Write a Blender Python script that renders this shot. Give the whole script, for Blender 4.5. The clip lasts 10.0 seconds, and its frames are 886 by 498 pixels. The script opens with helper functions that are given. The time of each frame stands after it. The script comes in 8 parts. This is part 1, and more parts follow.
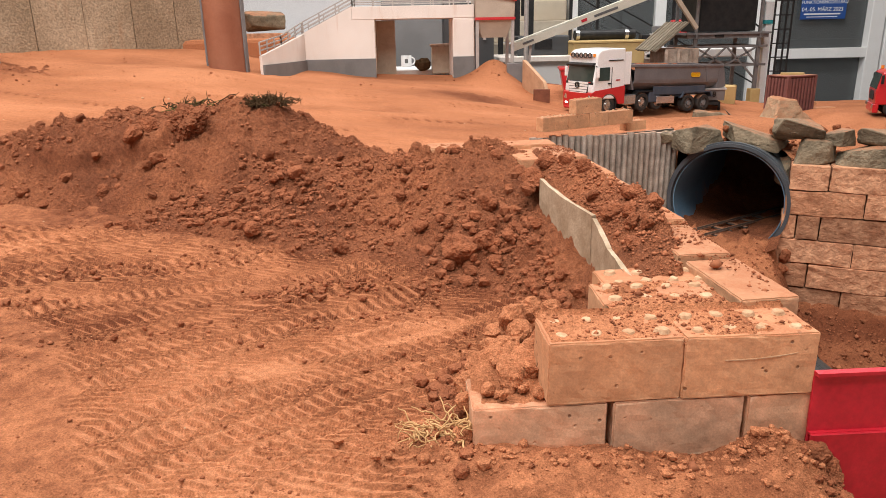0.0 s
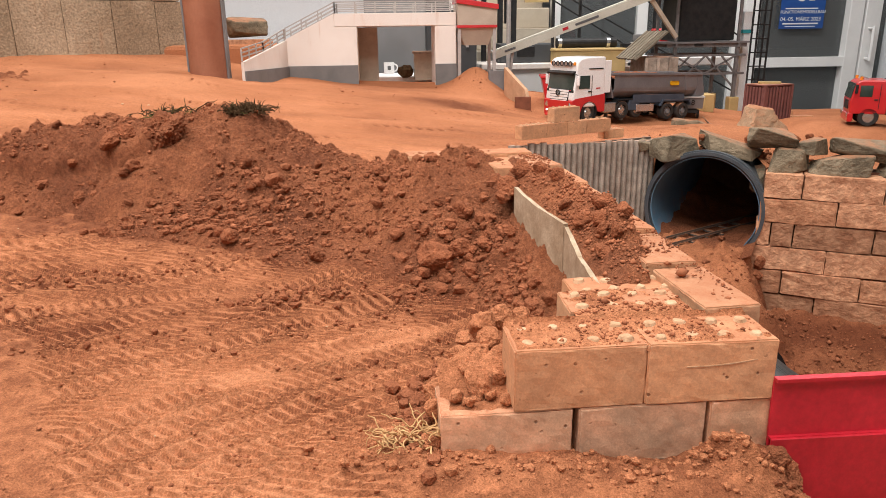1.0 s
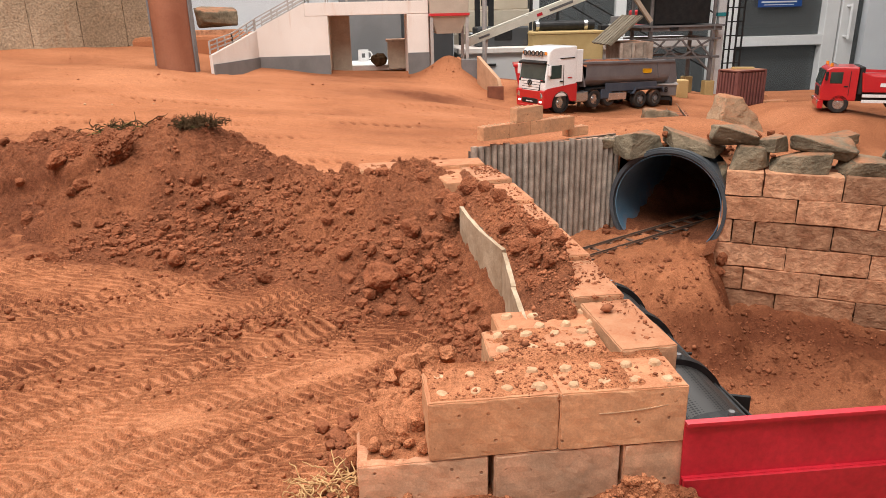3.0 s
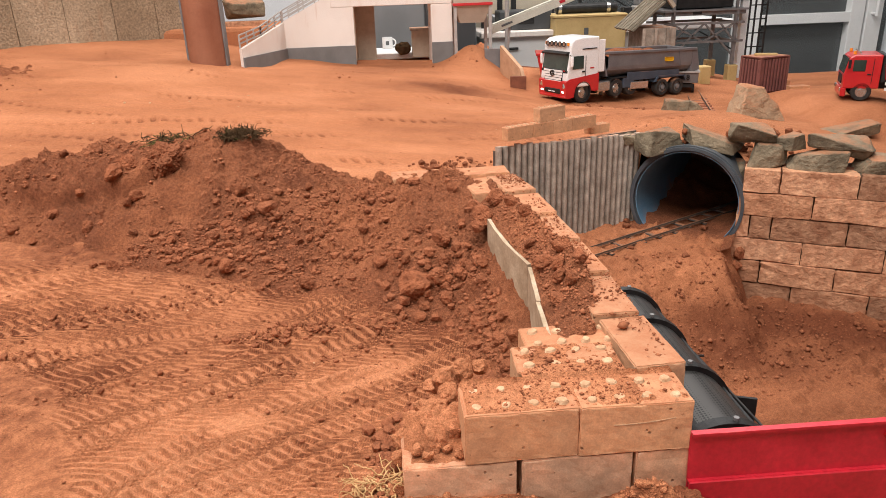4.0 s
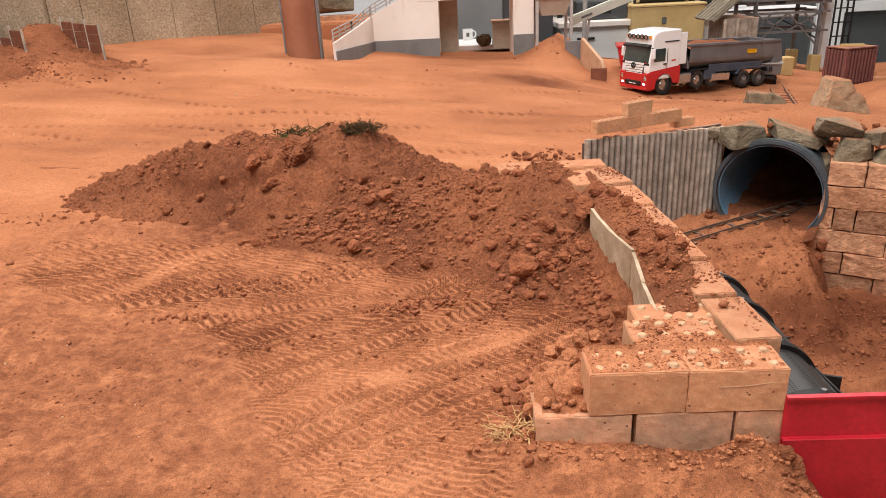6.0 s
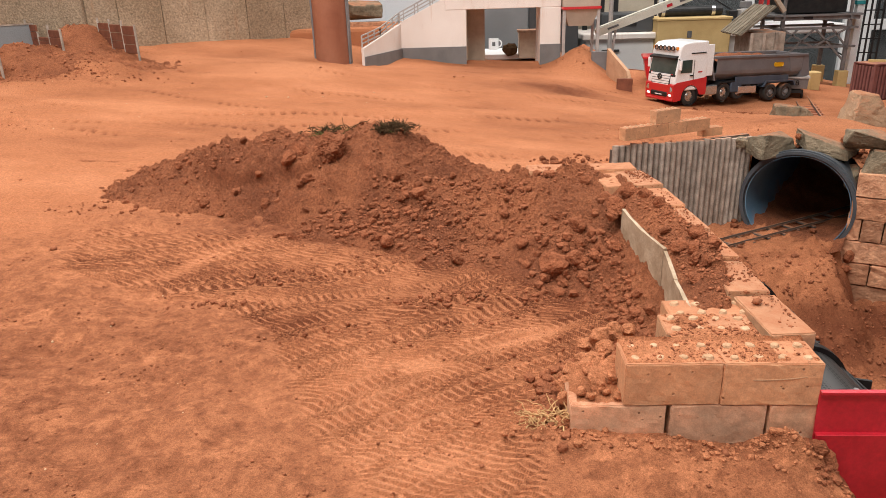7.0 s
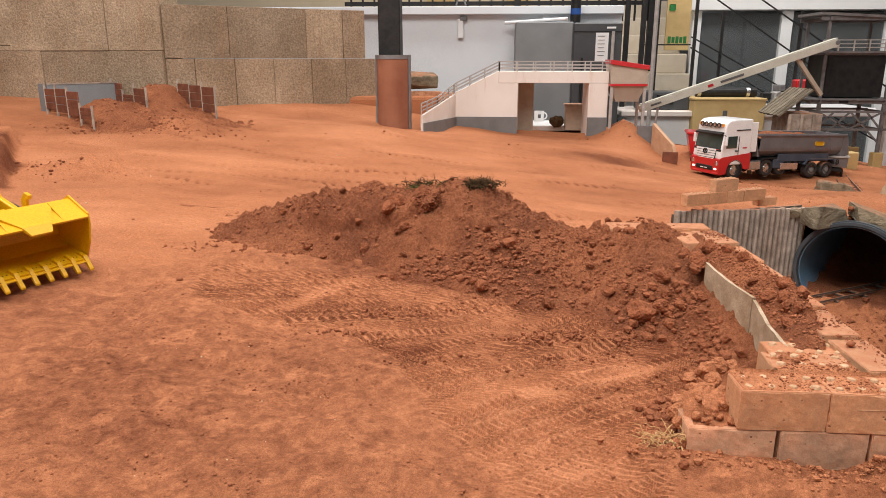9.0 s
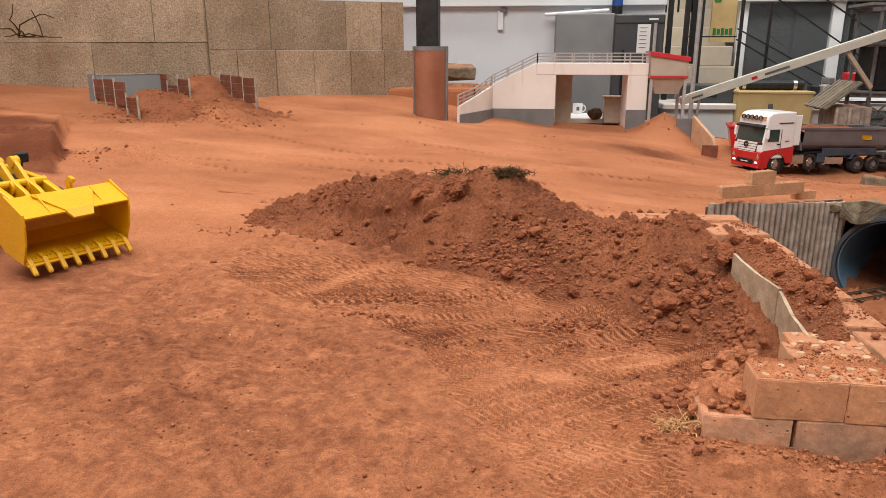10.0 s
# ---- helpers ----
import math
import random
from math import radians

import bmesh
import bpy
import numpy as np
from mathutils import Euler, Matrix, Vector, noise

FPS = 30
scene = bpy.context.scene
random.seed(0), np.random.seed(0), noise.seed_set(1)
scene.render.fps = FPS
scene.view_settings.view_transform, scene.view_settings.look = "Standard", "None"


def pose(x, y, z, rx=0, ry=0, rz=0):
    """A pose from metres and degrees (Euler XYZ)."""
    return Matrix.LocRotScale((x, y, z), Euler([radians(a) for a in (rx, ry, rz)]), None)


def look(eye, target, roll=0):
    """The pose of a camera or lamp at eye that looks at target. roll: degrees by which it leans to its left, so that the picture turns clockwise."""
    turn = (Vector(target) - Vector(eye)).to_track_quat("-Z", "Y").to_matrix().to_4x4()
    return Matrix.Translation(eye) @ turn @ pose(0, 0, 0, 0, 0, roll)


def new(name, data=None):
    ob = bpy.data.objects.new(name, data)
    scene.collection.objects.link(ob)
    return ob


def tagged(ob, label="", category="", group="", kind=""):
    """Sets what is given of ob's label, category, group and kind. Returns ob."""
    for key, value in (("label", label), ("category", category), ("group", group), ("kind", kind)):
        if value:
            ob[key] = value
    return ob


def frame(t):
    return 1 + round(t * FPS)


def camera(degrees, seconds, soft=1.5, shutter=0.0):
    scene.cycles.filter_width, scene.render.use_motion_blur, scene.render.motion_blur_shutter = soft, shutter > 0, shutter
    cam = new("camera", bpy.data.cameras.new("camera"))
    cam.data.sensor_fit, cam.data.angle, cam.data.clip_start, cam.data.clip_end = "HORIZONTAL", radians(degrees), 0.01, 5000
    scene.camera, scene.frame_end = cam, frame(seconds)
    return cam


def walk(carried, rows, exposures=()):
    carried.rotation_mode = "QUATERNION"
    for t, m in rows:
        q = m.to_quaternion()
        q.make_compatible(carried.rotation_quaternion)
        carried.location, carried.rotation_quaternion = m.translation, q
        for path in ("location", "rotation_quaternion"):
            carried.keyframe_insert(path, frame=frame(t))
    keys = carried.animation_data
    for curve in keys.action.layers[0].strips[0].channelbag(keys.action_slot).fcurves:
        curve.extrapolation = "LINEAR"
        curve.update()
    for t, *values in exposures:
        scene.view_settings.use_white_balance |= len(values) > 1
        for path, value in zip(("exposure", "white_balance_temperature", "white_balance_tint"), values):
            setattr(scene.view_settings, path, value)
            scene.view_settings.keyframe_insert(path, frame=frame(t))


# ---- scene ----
cam = camera(64.4, 10.0, soft=0.8)
PATH = [
    (0, (0.009, 0.004, 0.332), (0.131, 1.908, -0.269), -1.2),
    (0.5, (0.009, 0.0, 0.335), (0.15, 1.905, -0.258), -1.1),
    (1, (0.022, -0.005, 0.337), (0.187, 1.9, -0.249), -0.8),
    (1.5, (0.046, 0.0, 0.341), (0.234, 1.904, -0.241), -0.7),
    (2, (0.059, 0.008, 0.354), (0.263, 1.909, -0.235), -0.8),
    (3.3, (0.089, -0.002, 0.419), (0.27, 1.874, -0.25), -1.7),
    (3.5, (0.087, -0.016, 0.437), (0.256, 1.857, -0.244), -1.9),
    (4, (0.069, -0.053, 0.473), (0.199, 1.811, -0.24), -2.1),
    (4.5, (0.052, -0.09, 0.502), (0.134, 1.769, -0.232), -2.4),
    (5, (0.025, -0.127, 0.517), (0.058, 1.73, -0.225), -2.7),
    (5.5, (0.003, -0.151, 0.524), (-0.008, 1.705, -0.22), -3.0),
    (7, (-0.047, -0.202, 0.503), (-0.135, 1.666, -0.207), -1.9),
    (7.5, (-0.053, -0.208, 0.501), (-0.151, 1.674, -0.171), -1.2),
    (8, (-0.088, -0.252, 0.501), (-0.192, 1.647, -0.119), -0.7),
    (8.5, (-0.16, -0.305, 0.504), (-0.269, 1.611, -0.06), -0.4),
    (9, (-0.195, -0.329, 0.496), (-0.329, 1.596, -0.027), 0.0),
    (9.5, (-0.21, -0.364, 0.484), (-0.403, 1.558, -0.034), 0.1),
    (10, (-0.164, -0.346, 0.487), (-0.412, 1.564, -0.053), 0.0),
]
walk(cam, [(t, look(eye, target, roll)) for t, eye, target, roll in PATH],
     exposures=[(0, -0.21), (4, -0.22), (5.5, -0.27), (7.5, -0.34), (9, -0.43), (10, -0.50)])


# ---- world and light ----
world = bpy.data.worlds.new("sky")
scene.world = world
world.use_nodes = True
wn = world.node_tree.nodes
sky = wn.new("ShaderNodeTexSky")
sky.sky_type, sky.sun_disc = "NISHITA", False
sky.sun_elevation, sky.sun_rotation = radians(50), radians(200)
world.node_tree.links.new(sky.outputs[0], wn["Background"].inputs[0])
wn["Background"].inputs[1].default_value = 0.08


def area_lamp(name, m, sx, sy, watts, colour):
    d = bpy.data.lights.new(name, "AREA")
    d.shape, d.size, d.size_y, d.energy, d.color = "RECTANGLE", sx, sy, watts, colour
    ob = new(name, d)
    ob.matrix_world = m
    return ob


# diffuse light from above, set as a broad lamp in an unseen roof opening
area_lamp("overhead_lamp", look((-0.9, 0.15, 3.40), (-0.9, 0.15, 0.0)), 4.6, 3.4, 415, (1.0, 0.965, 0.92))
# added strip brightens the white wall and glazing; no such opening is known
area_lamp("overhead_lamp", look((1.1, 4.35, 3.40), (1.1, 4.35, 0.0)), 4.4, 1.0, 205, (1.0, 0.98, 0.95))

# ---- materials ----


def nodes_of(name):
    m = bpy.data.materials.new(name)
    m.use_nodes = True
    nt = m.node_tree
    return m, nt, nt.nodes["Principled BSDF"]


def noise_node(nt, scale, detail=5, rough=0.6, vec=None):
    n = nt.nodes.new("ShaderNodeTexNoise")
    n.inputs["Scale"].default_value, n.inputs["Detail"].default_value, n.inputs["Roughness"].default_value = scale, detail, rough
    nt.links.new(vec, n.inputs["Vector"])
    return n


def ramp_node(nt, src, stops):
    r = nt.nodes.new("ShaderNodeValToRGB")
    el = r.color_ramp.elements
    while len(el) < len(stops):
        el.new(0.5)
    for e, (p, c) in zip(el, stops):
        e.position, e.color = p, (*c, 1) if len(c) == 3 else c
    nt.links.new(src, r.inputs[0])
    return r


def mix_node(nt, fac, a, b, mode="MIX"):
    n = nt.nodes.new("ShaderNodeMix")
    n.data_type, n.blend_type = "RGBA", mode
    for sock, v in ((n.inputs[0], fac), (n.inputs[6], a), (n.inputs[7], b)):
        if isinstance(v, (int, float)):
            sock.default_value = v
        elif isinstance(v, tuple):
            sock.default_value = (*v, 1)
        else:
            nt.links.new(v, sock)
    return n.outputs[2]


def bump_node(nt, height, strength, dist, normal=None):
    b = nt.nodes.new("ShaderNodeBump")
    b.inputs["Strength"].default_value, b.inputs["Distance"].default_value = strength, dist
    nt.links.new(height, b.inputs["Height"])
    if normal:
        nt.links.new(normal, b.inputs["Normal"])
    return b.outputs[0]


def surface(name, a, b, scale=40, rough=0.8, metal=0.0, bump=0.25, bdist=0.002, fine=300, dust=0.0, dust_colour=(0.42, 0.18, 0.09), spec=0.35, lo=0.35, hi=0.68, per_object=0.0, coat=0.0, grain=0.18):
    """Two tones mixed by noise, fine grain, bump, and optional dust lying on upward faces."""
    m, nt, p = nodes_of(name)
    geo = nt.nodes.new("ShaderNodeNewGeometry")
    pos = geo.outputs["Position"]
    n1 = noise_node(nt, scale, 6, 0.62, pos)
    n2 = noise_node(nt, fine, 4, 0.6, pos)
    col = mix_node(nt, ramp_node(nt, n1.outputs[0], [(lo, (0, 0, 0)), (hi, (1, 1, 1))]).outputs[0], a, b)
    grit = ramp_node(nt, n2.outputs[0], [(0.25, (1 - grain,) * 3), (0.75, (1 + grain * 0.8,) * 3)])
    col = mix_node(nt, 1.0, col, grit.outputs[0], "MULTIPLY")
    if per_object:
        info = nt.nodes.new("ShaderNodeObjectInfo")
        v = ramp_node(nt, info.outputs["Random"], [(0, (1 - per_object,) * 3), (0.5, (1, 1 - per_object * 0.2, 1 - per_object * 0.35)), (1, (1 + per_object * 0.6,) * 3)])
        col = mix_node(nt, 1.0, col, v.outputs[0], "MULTIPLY")
    if dust:
        sep = nt.nodes.new("ShaderNodeSeparateXYZ")
        nt.links.new(geo.outputs["Normal"], sep.inputs[0])
        n3 = noise_node(nt, scale * 0.6, 6, 0.7, pos)
        add = nt.nodes.new("ShaderNodeMath")
        add.operation = "MULTIPLY_ADD"
        nt.links.new(sep.outputs[2], add.inputs[0])
        add.inputs[1].default_value = 0.35
        nt.links.new(n3.outputs[0], add.inputs[2])
        d = ramp_node(nt, add.outputs[0], [(0.75 - dust * 0.4, (0, 0, 0)), (1.0 - dust * 0.3, (1, 1, 1))])
        col = mix_node(nt, d.outputs[0], col, dust_colour)
    nt.links.new(col, p.inputs["Base Color"])
    p.inputs["Roughness"].default_value, p.inputs["Metallic"].default_value = rough, metal
    p.inputs["Specular IOR Level"].default_value = spec
    p.inputs["Coat Weight"].default_value = coat
    if bump:
        h = bump_node(nt, n1.outputs[0], bump * 0.6, bdist * 2)
        nt.links.new(bump_node(nt, n2.outputs[0], bump, bdist, h), p.inputs["Normal"])
    return m


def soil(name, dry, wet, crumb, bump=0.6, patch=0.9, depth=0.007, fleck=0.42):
    """Red earth: one attribute carries where it lies loose and moist, and the painted shade of tyre prints."""
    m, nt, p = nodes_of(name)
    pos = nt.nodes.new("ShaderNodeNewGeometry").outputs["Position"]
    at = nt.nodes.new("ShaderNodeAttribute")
    at.attribute_name = "damp_shade"
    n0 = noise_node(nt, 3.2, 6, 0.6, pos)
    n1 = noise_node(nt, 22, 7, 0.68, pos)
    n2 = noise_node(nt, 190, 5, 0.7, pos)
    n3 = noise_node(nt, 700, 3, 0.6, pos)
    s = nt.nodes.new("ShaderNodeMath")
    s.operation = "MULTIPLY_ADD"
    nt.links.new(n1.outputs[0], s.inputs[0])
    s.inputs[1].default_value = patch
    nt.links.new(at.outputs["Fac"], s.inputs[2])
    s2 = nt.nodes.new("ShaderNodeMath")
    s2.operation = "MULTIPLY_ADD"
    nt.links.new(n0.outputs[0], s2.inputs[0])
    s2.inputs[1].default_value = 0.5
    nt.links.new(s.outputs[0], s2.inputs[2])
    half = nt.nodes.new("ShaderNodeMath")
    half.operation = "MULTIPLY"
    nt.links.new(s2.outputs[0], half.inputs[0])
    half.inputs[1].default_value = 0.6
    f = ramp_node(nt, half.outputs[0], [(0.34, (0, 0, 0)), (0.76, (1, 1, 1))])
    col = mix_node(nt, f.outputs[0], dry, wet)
    # a paler tone for the driest soil and the lit tops of tread bars
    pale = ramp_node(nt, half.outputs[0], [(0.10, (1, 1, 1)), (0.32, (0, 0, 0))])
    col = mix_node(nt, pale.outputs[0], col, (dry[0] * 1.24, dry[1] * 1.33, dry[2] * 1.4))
    col = mix_node(nt, 1.0, col, ramp_node(nt, n2.outputs[0], [(0.3, (1 - fleck, 1 - fleck * 1.04, 1 - fleck * 1.07)), (0.7, (1 + fleck * 0.67,) * 3)]).outputs[0], "MULTIPLY")
    col = mix_node(nt, 1.0, col, ramp_node(nt, n3.outputs[0], [(0.34, (0.74, 0.73, 0.72)), (0.66, (1.26, 1.26, 1.26))]).outputs[0], "MULTIPLY")
    grit = ramp_node(nt, n3.outputs[0], [(0.70, (0, 0, 0)), (0.78, (1, 1, 1))])
    col = mix_node(nt, grit.outputs[0], col, crumb)
    nt.links.new(col, p.inputs["Base Color"])
    p.inputs["Roughness"].default_value = 0.95
    p.inputs["Specular IOR Level"].default_value = 0.12
    h = bump_node(nt, n1.outputs[0], bump * 0.6, depth)
    h = bump_node(nt, n2.outputs[0], min(1, bump * 1.4), depth, h)
    nt.links.new(bump_node(nt, n3.outputs[0], min(1, bump * 1.3), 0.0022, h), p.inputs["Normal"])
    return m


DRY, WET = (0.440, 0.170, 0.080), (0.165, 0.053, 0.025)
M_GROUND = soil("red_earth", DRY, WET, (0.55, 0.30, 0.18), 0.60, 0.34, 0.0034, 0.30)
M_HEAP = soil("loose_earth", (0.46, 0.170, 0.080), (0.225, 0.078, 0.039), (0.40, 0.18, 0.105), 1.0)
M_GRIT = surface("soil_grain", (0.23, 0.083, 0.042), (0.42, 0.155, 0.076), 40, 0.95, bump=0.0, fine=350, spec=0.1)
M_CLOD = surface("clod_earth", (0.235, 0.082, 0.040), (0.385, 0.138, 0.067), 60, 0.95, bump=1.0, bdist=0.004, fine=420, grain=0.3, spec=0.1, per_object=0.15)



def block_paint(name, a, b, edge):
    """Smooth cast concrete: slow tone changes, a few pits, pale rubbed edges and soil dust lying on top."""
    m, nt, p = nodes_of(name)
    geo = nt.nodes.new("ShaderNodeNewGeometry")
    pos = geo.outputs["Position"]
    info = nt.nodes.new("ShaderNodeObjectInfo")
    n1, n2, n3 = noise_node(nt, 17, 5, 0.6, pos), noise_node(nt, 120, 5, 0.65, pos), noise_node(nt, 480, 3, 0.6, pos)
    col = mix_node(nt, ramp_node(nt, n1.outputs[0], [(0.36, (0, 0, 0)), (0.66, (1, 1, 1))]).outputs[0], a, b)
    tone = ramp_node(nt, info.outputs["Random"], [(0, (0.82, 0.80, 0.80)), (0.35, (0.95, 1.0, 1.04)), (0.7, (1.04, 0.96, 0.90)), (1, (1.12, 1.10, 1.08))])
    col = mix_node(nt, 1.0, col, tone.outputs[0], "MULTIPLY")
    col = mix_node(nt, 1.0, col, ramp_node(nt, n2.outputs[0], [(0.3, (0.87, 0.86, 0.85)), (0.7, (1.1, 1.1, 1.1))]).outputs[0], "MULTIPLY")
    col = mix_node(nt, 1.0, col, ramp_node(nt, n3.outputs[0], [(0.3, (0.93,) * 3), (0.7, (1.06,) * 3)]).outputs[0], "MULTIPLY")
    pits = nt.nodes.new("ShaderNodeTexVoronoi")
    pits.inputs["Scale"].default_value = 105
    nt.links.new(pos, pits.inputs["Vector"])
    sparse = ramp_node(nt, noise_node(nt, 60, 2, 0.5, pos).outputs[0], [(0.52, (0, 0, 0)), (0.60, (1, 1, 1))])
    pit = mix_node(nt, 1.0, ramp_node(nt, pits.outputs["Distance"], [(0.10, (1, 1, 1)), (0.20, (0, 0, 0))]).outputs[0], sparse.outputs[0], "MULTIPLY")
    col = mix_node(nt, pit, col, (a[0] * 0.45, a[1] * 0.4, a[2] * 0.38))
    sep = nt.nodes.new("ShaderNodeSeparateXYZ")
    nt.links.new(geo.outputs["Normal"], sep.inputs[0])
    rubbed = mix_node(nt, 1.0, ramp_node(nt, geo.outputs["Pointiness"], [(0.53, (0, 0, 0)), (0.60, (0.8, 0.8, 0.8))]).outputs[0], ramp_node(nt, n2.outputs[0], [(0.46, (0, 0, 0)), (0.58, (1, 1, 1))]).outputs[0], "MULTIPLY")
    col = mix_node(nt, rubbed, col, edge)
    up = ramp_node(nt, sep.outputs[2], [(0.6, (0, 0, 0)), (0.95, (1, 1, 1))])
    lie_on = mix_node(nt, 1.0, up.outputs[0], ramp_node(nt, noise_node(nt, 45, 6, 0.7, pos).outputs[0], [(0.32, (0.55, 0.55, 0.55)), (0.58, (0.96, 0.96, 0.96))]).outputs[0], "MULTIPLY")
    lie_on = mix_node(nt, 1.0, lie_on, ramp_node(nt, n3.outputs[0], [(0.35, (0.75, 0.75, 0.75)), (0.6, (1, 1, 1))]).outputs[0], "MULTIPLY")
    col = mix_node(nt, lie_on, col, (0.35, 0.130, 0.060))
    nt.links.new(col, p.inputs["Base Color"])
    p.inputs["Roughness"].default_value = 0.82
    p.inputs["Specular IOR Level"].default_value = 0.3
    h = bump_node(nt, n2.outputs[0], 0.28, 0.0012)
    h = bump_node(nt, n3.outputs[0], 0.25, 0.0006, h)
    inv = nt.nodes.new("ShaderNodeInvert")
    nt.links.new(pit, inv.inputs[1])
    nt.links.new(bump_node(nt, inv.outputs[0], 0.7, 0.0015, h), p.inputs["Normal"])
    return m


M_BLOCK = block_paint("cast_concrete", (0.54, 0.304, 0.172), (0.67, 0.365, 0.200), (0.76, 0.53, 0.36))
M_BLOCK_STAINED = block_paint("stained_concrete", (0.54, 0.340, 0.218), (0.88, 0.490, 0.300), (0.88, 0.66, 0.49))
M_PEBBLE = surface("pale_pebble", (0.50, 0.30, 0.17), (0.60, 0.395, 0.24), 60, 0.85, bump=0.3, bdist=0.001, fine=500)
M_STUD = surface("cast_concrete_clean", (0.40, 0.225, 0.120), (0.58, 0.37, 0.225), 60, 0.85, bump=0.3, bdist=0.001, fine=500)
M_SLAB = surface("pale_stone_slab", (0.33, 0.235, 0.15), (0.50, 0.39, 0.275), 30, 0.9, bump=0.6, bdist=0.0015, fine=250)
M_FEEDER = surface("beige_model_paint", (0.40, 0.33, 0.26), (0.48, 0.40, 0.32), 14, 0.7, bump=0.1)
M_BRICK = surface("clay_brick", (0.37, 0.170, 0.092), (0.64, 0.350, 0.205), 30, 0.9, bump=1.0, bdist=0.005, fine=80, grain=0.30, per_object=0.36)
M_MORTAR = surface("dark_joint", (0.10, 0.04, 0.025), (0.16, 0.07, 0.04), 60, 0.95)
M_ROCK = surface("grey_green_stone", (0.122, 0.097, 0.064), (0.295, 0.235, 0.158), 22, 0.85, bump=0.9, bdist=0.005, fine=150, dust=0.08, per_object=0.2)
M_ROCK_WARM = surface("ochre_stone", (0.36, 0.25, 0.16), (0.55, 0.38, 0.24), 22, 0.9, bump=0.8, bdist=0.005, fine=150, dust=0.5)
M_SLAT = surface("weathered_wood", (0.27, 0.225, 0.185), (0.50, 0.42, 0.35), 30, 0.85, bump=0.4, bdist=0.001, fine=260, per_object=0.2, dust=0.15)
M_PIPE_OUT = surface("grey_plastic_pipe", (0.058, 0.067, 0.077), (0.085, 0.095, 0.105), 20, 0.42, bump=0.05, spec=0.5)
M_PIPE_IN = surface("blue_plastic_lining", (0.10, 0.20, 0.30), (0.15, 0.26, 0.36), 12, 0.4, bump=0.05, dust=0.45, spec=0.5)
M_RED = surface("red_painted_steel", (0.42, 0.010, 0.022), (0.56, 0.020, 0.036), 16, 0.42, bump=0.12, fine=160, spec=0.5)
M_BLACK = surface("black_steel", (0.018, 0.018, 0.019), (0.035, 0.033, 0.032), 30, 0.5, metal=0.4, bump=0.1)
M_STEEL = surface("galvanised_steel", (0.38, 0.35, 0.33), (0.50, 0.46, 0.43), 40, 0.55, metal=0.25, bump=0.1)
M_RUST = surface("rusted_steel", (0.24, 0.085, 0.045), (0.36, 0.15, 0.085), 7, 0.75, bump=0.2, lo=0.3, hi=0.75)
M_RAIL = surface("dull_rail_steel", (0.10, 0.085, 0.075), (0.17, 0.14, 0.12), 30, 0.6, metal=0.3, bump=0.1, dust=0.3)
M_GREYSTEEL = surface("grey_painted_steel", (0.15, 0.145, 0.145), (0.21, 0.20, 0.20), 15, 0.55, bump=0.08)
M_PLASTER = surface("cream_render", (0.74, 0.66, 0.60), (0.82, 0.75, 0.69), 6, 0.9, bump=0.12, dust=0.0)


def stained(m, colour, amount):
    """Adds run-down stains to a material: noise drawn out downwards."""
    nt = m.node_tree
    p = nt.nodes["Principled BSDF"]
    old = p.inputs["Base Color"].links[0].from_socket
    pos = nt.nodes.new("ShaderNodeNewGeometry").outputs["Position"]
    mp = nt.nodes.new("ShaderNodeMapping")
    mp.inputs["Scale"].default_value = (34, 34, 3)
    nt.links.new(pos, mp.inputs[0])
    n = noise_node(nt, 1.0, 5, 0.6, mp.outputs[0])
    big = noise_node(nt, 5, 3, 0.6, pos)
    k = mix_node(nt, 1.0, ramp_node(nt, n.outputs[0], [(0.52, (0, 0, 0)), (0.72, (amount,) * 3)]).outputs[0], ramp_node(nt, big.outputs[0], [(0.45, (0, 0, 0)), (0.65, (1, 1, 1))]).outputs[0], "MULTIPLY")
    nt.links.new(mix_node(nt, k, old, colour), p.inputs["Base Color"])


stained(M_PLASTER, (0.50, 0.26, 0.14), 0.75)
M_GREYPAINT = surface("grey_plinth_paint", (0.15, 0.145, 0.14), (0.20, 0.19, 0.185), 10, 0.8, bump=0.1)
M_CONC = surface("exposed_concrete", (0.285, 0.208, 0.135), (0.44, 0.335, 0.23), 4, 0.92, bump=1.0, bdist=0.006, fine=120, grain=0.5, per_object=0.22)
stained(M_CONC, (0.30, 0.15, 0.075), 0.5)
M_WHITEWALL = surface("white_wall_paint", (0.72, 0.75, 0.78), (0.78, 0.81, 0.83), 3, 0.85, bump=0.05)
M_WHITEFRAME = surface("white_window_frame", (0.78, 0.78, 0.77), (0.84, 0.84, 0.83), 5, 0.45, bump=0.02, spec=0.5)
M_HALLWALL = surface("grey_hall_paint", (0.42, 0.41, 0.40), (0.48, 0.47, 0.46), 3, 0.9, bump=0.05)
M_CREAMWALL = surface("cream_wall", (0.62, 0.52, 0.38), (0.70, 0.60, 0.45), 3, 0.9, bump=0.08)
M_WHITE = surface("white_lacquer", (0.80, 0.80, 0.80), (0.84, 0.84, 0.83), 10, 0.3, bump=0.02, spec=0.5, coat=0.4)
M_REDLAC = surface("red_lacquer", (0.50, 0.012, 0.018), (0.56, 0.02, 0.022), 10, 0.3, bump=0.02, spec=0.5, coat=0.4)
M_YELLOW = surface("yellow_lacquer", (0.64, 0.33, 0.002), (0.72, 0.38, 0.003), 8, 0.38, bump=0.03, spec=0.5, coat=0.2)
M_RUBBER = surface("black_rubber", (0.02, 0.019, 0.018), (0.045, 0.035, 0.03), 40, 0.8, bump=0.2, dust=0.1)
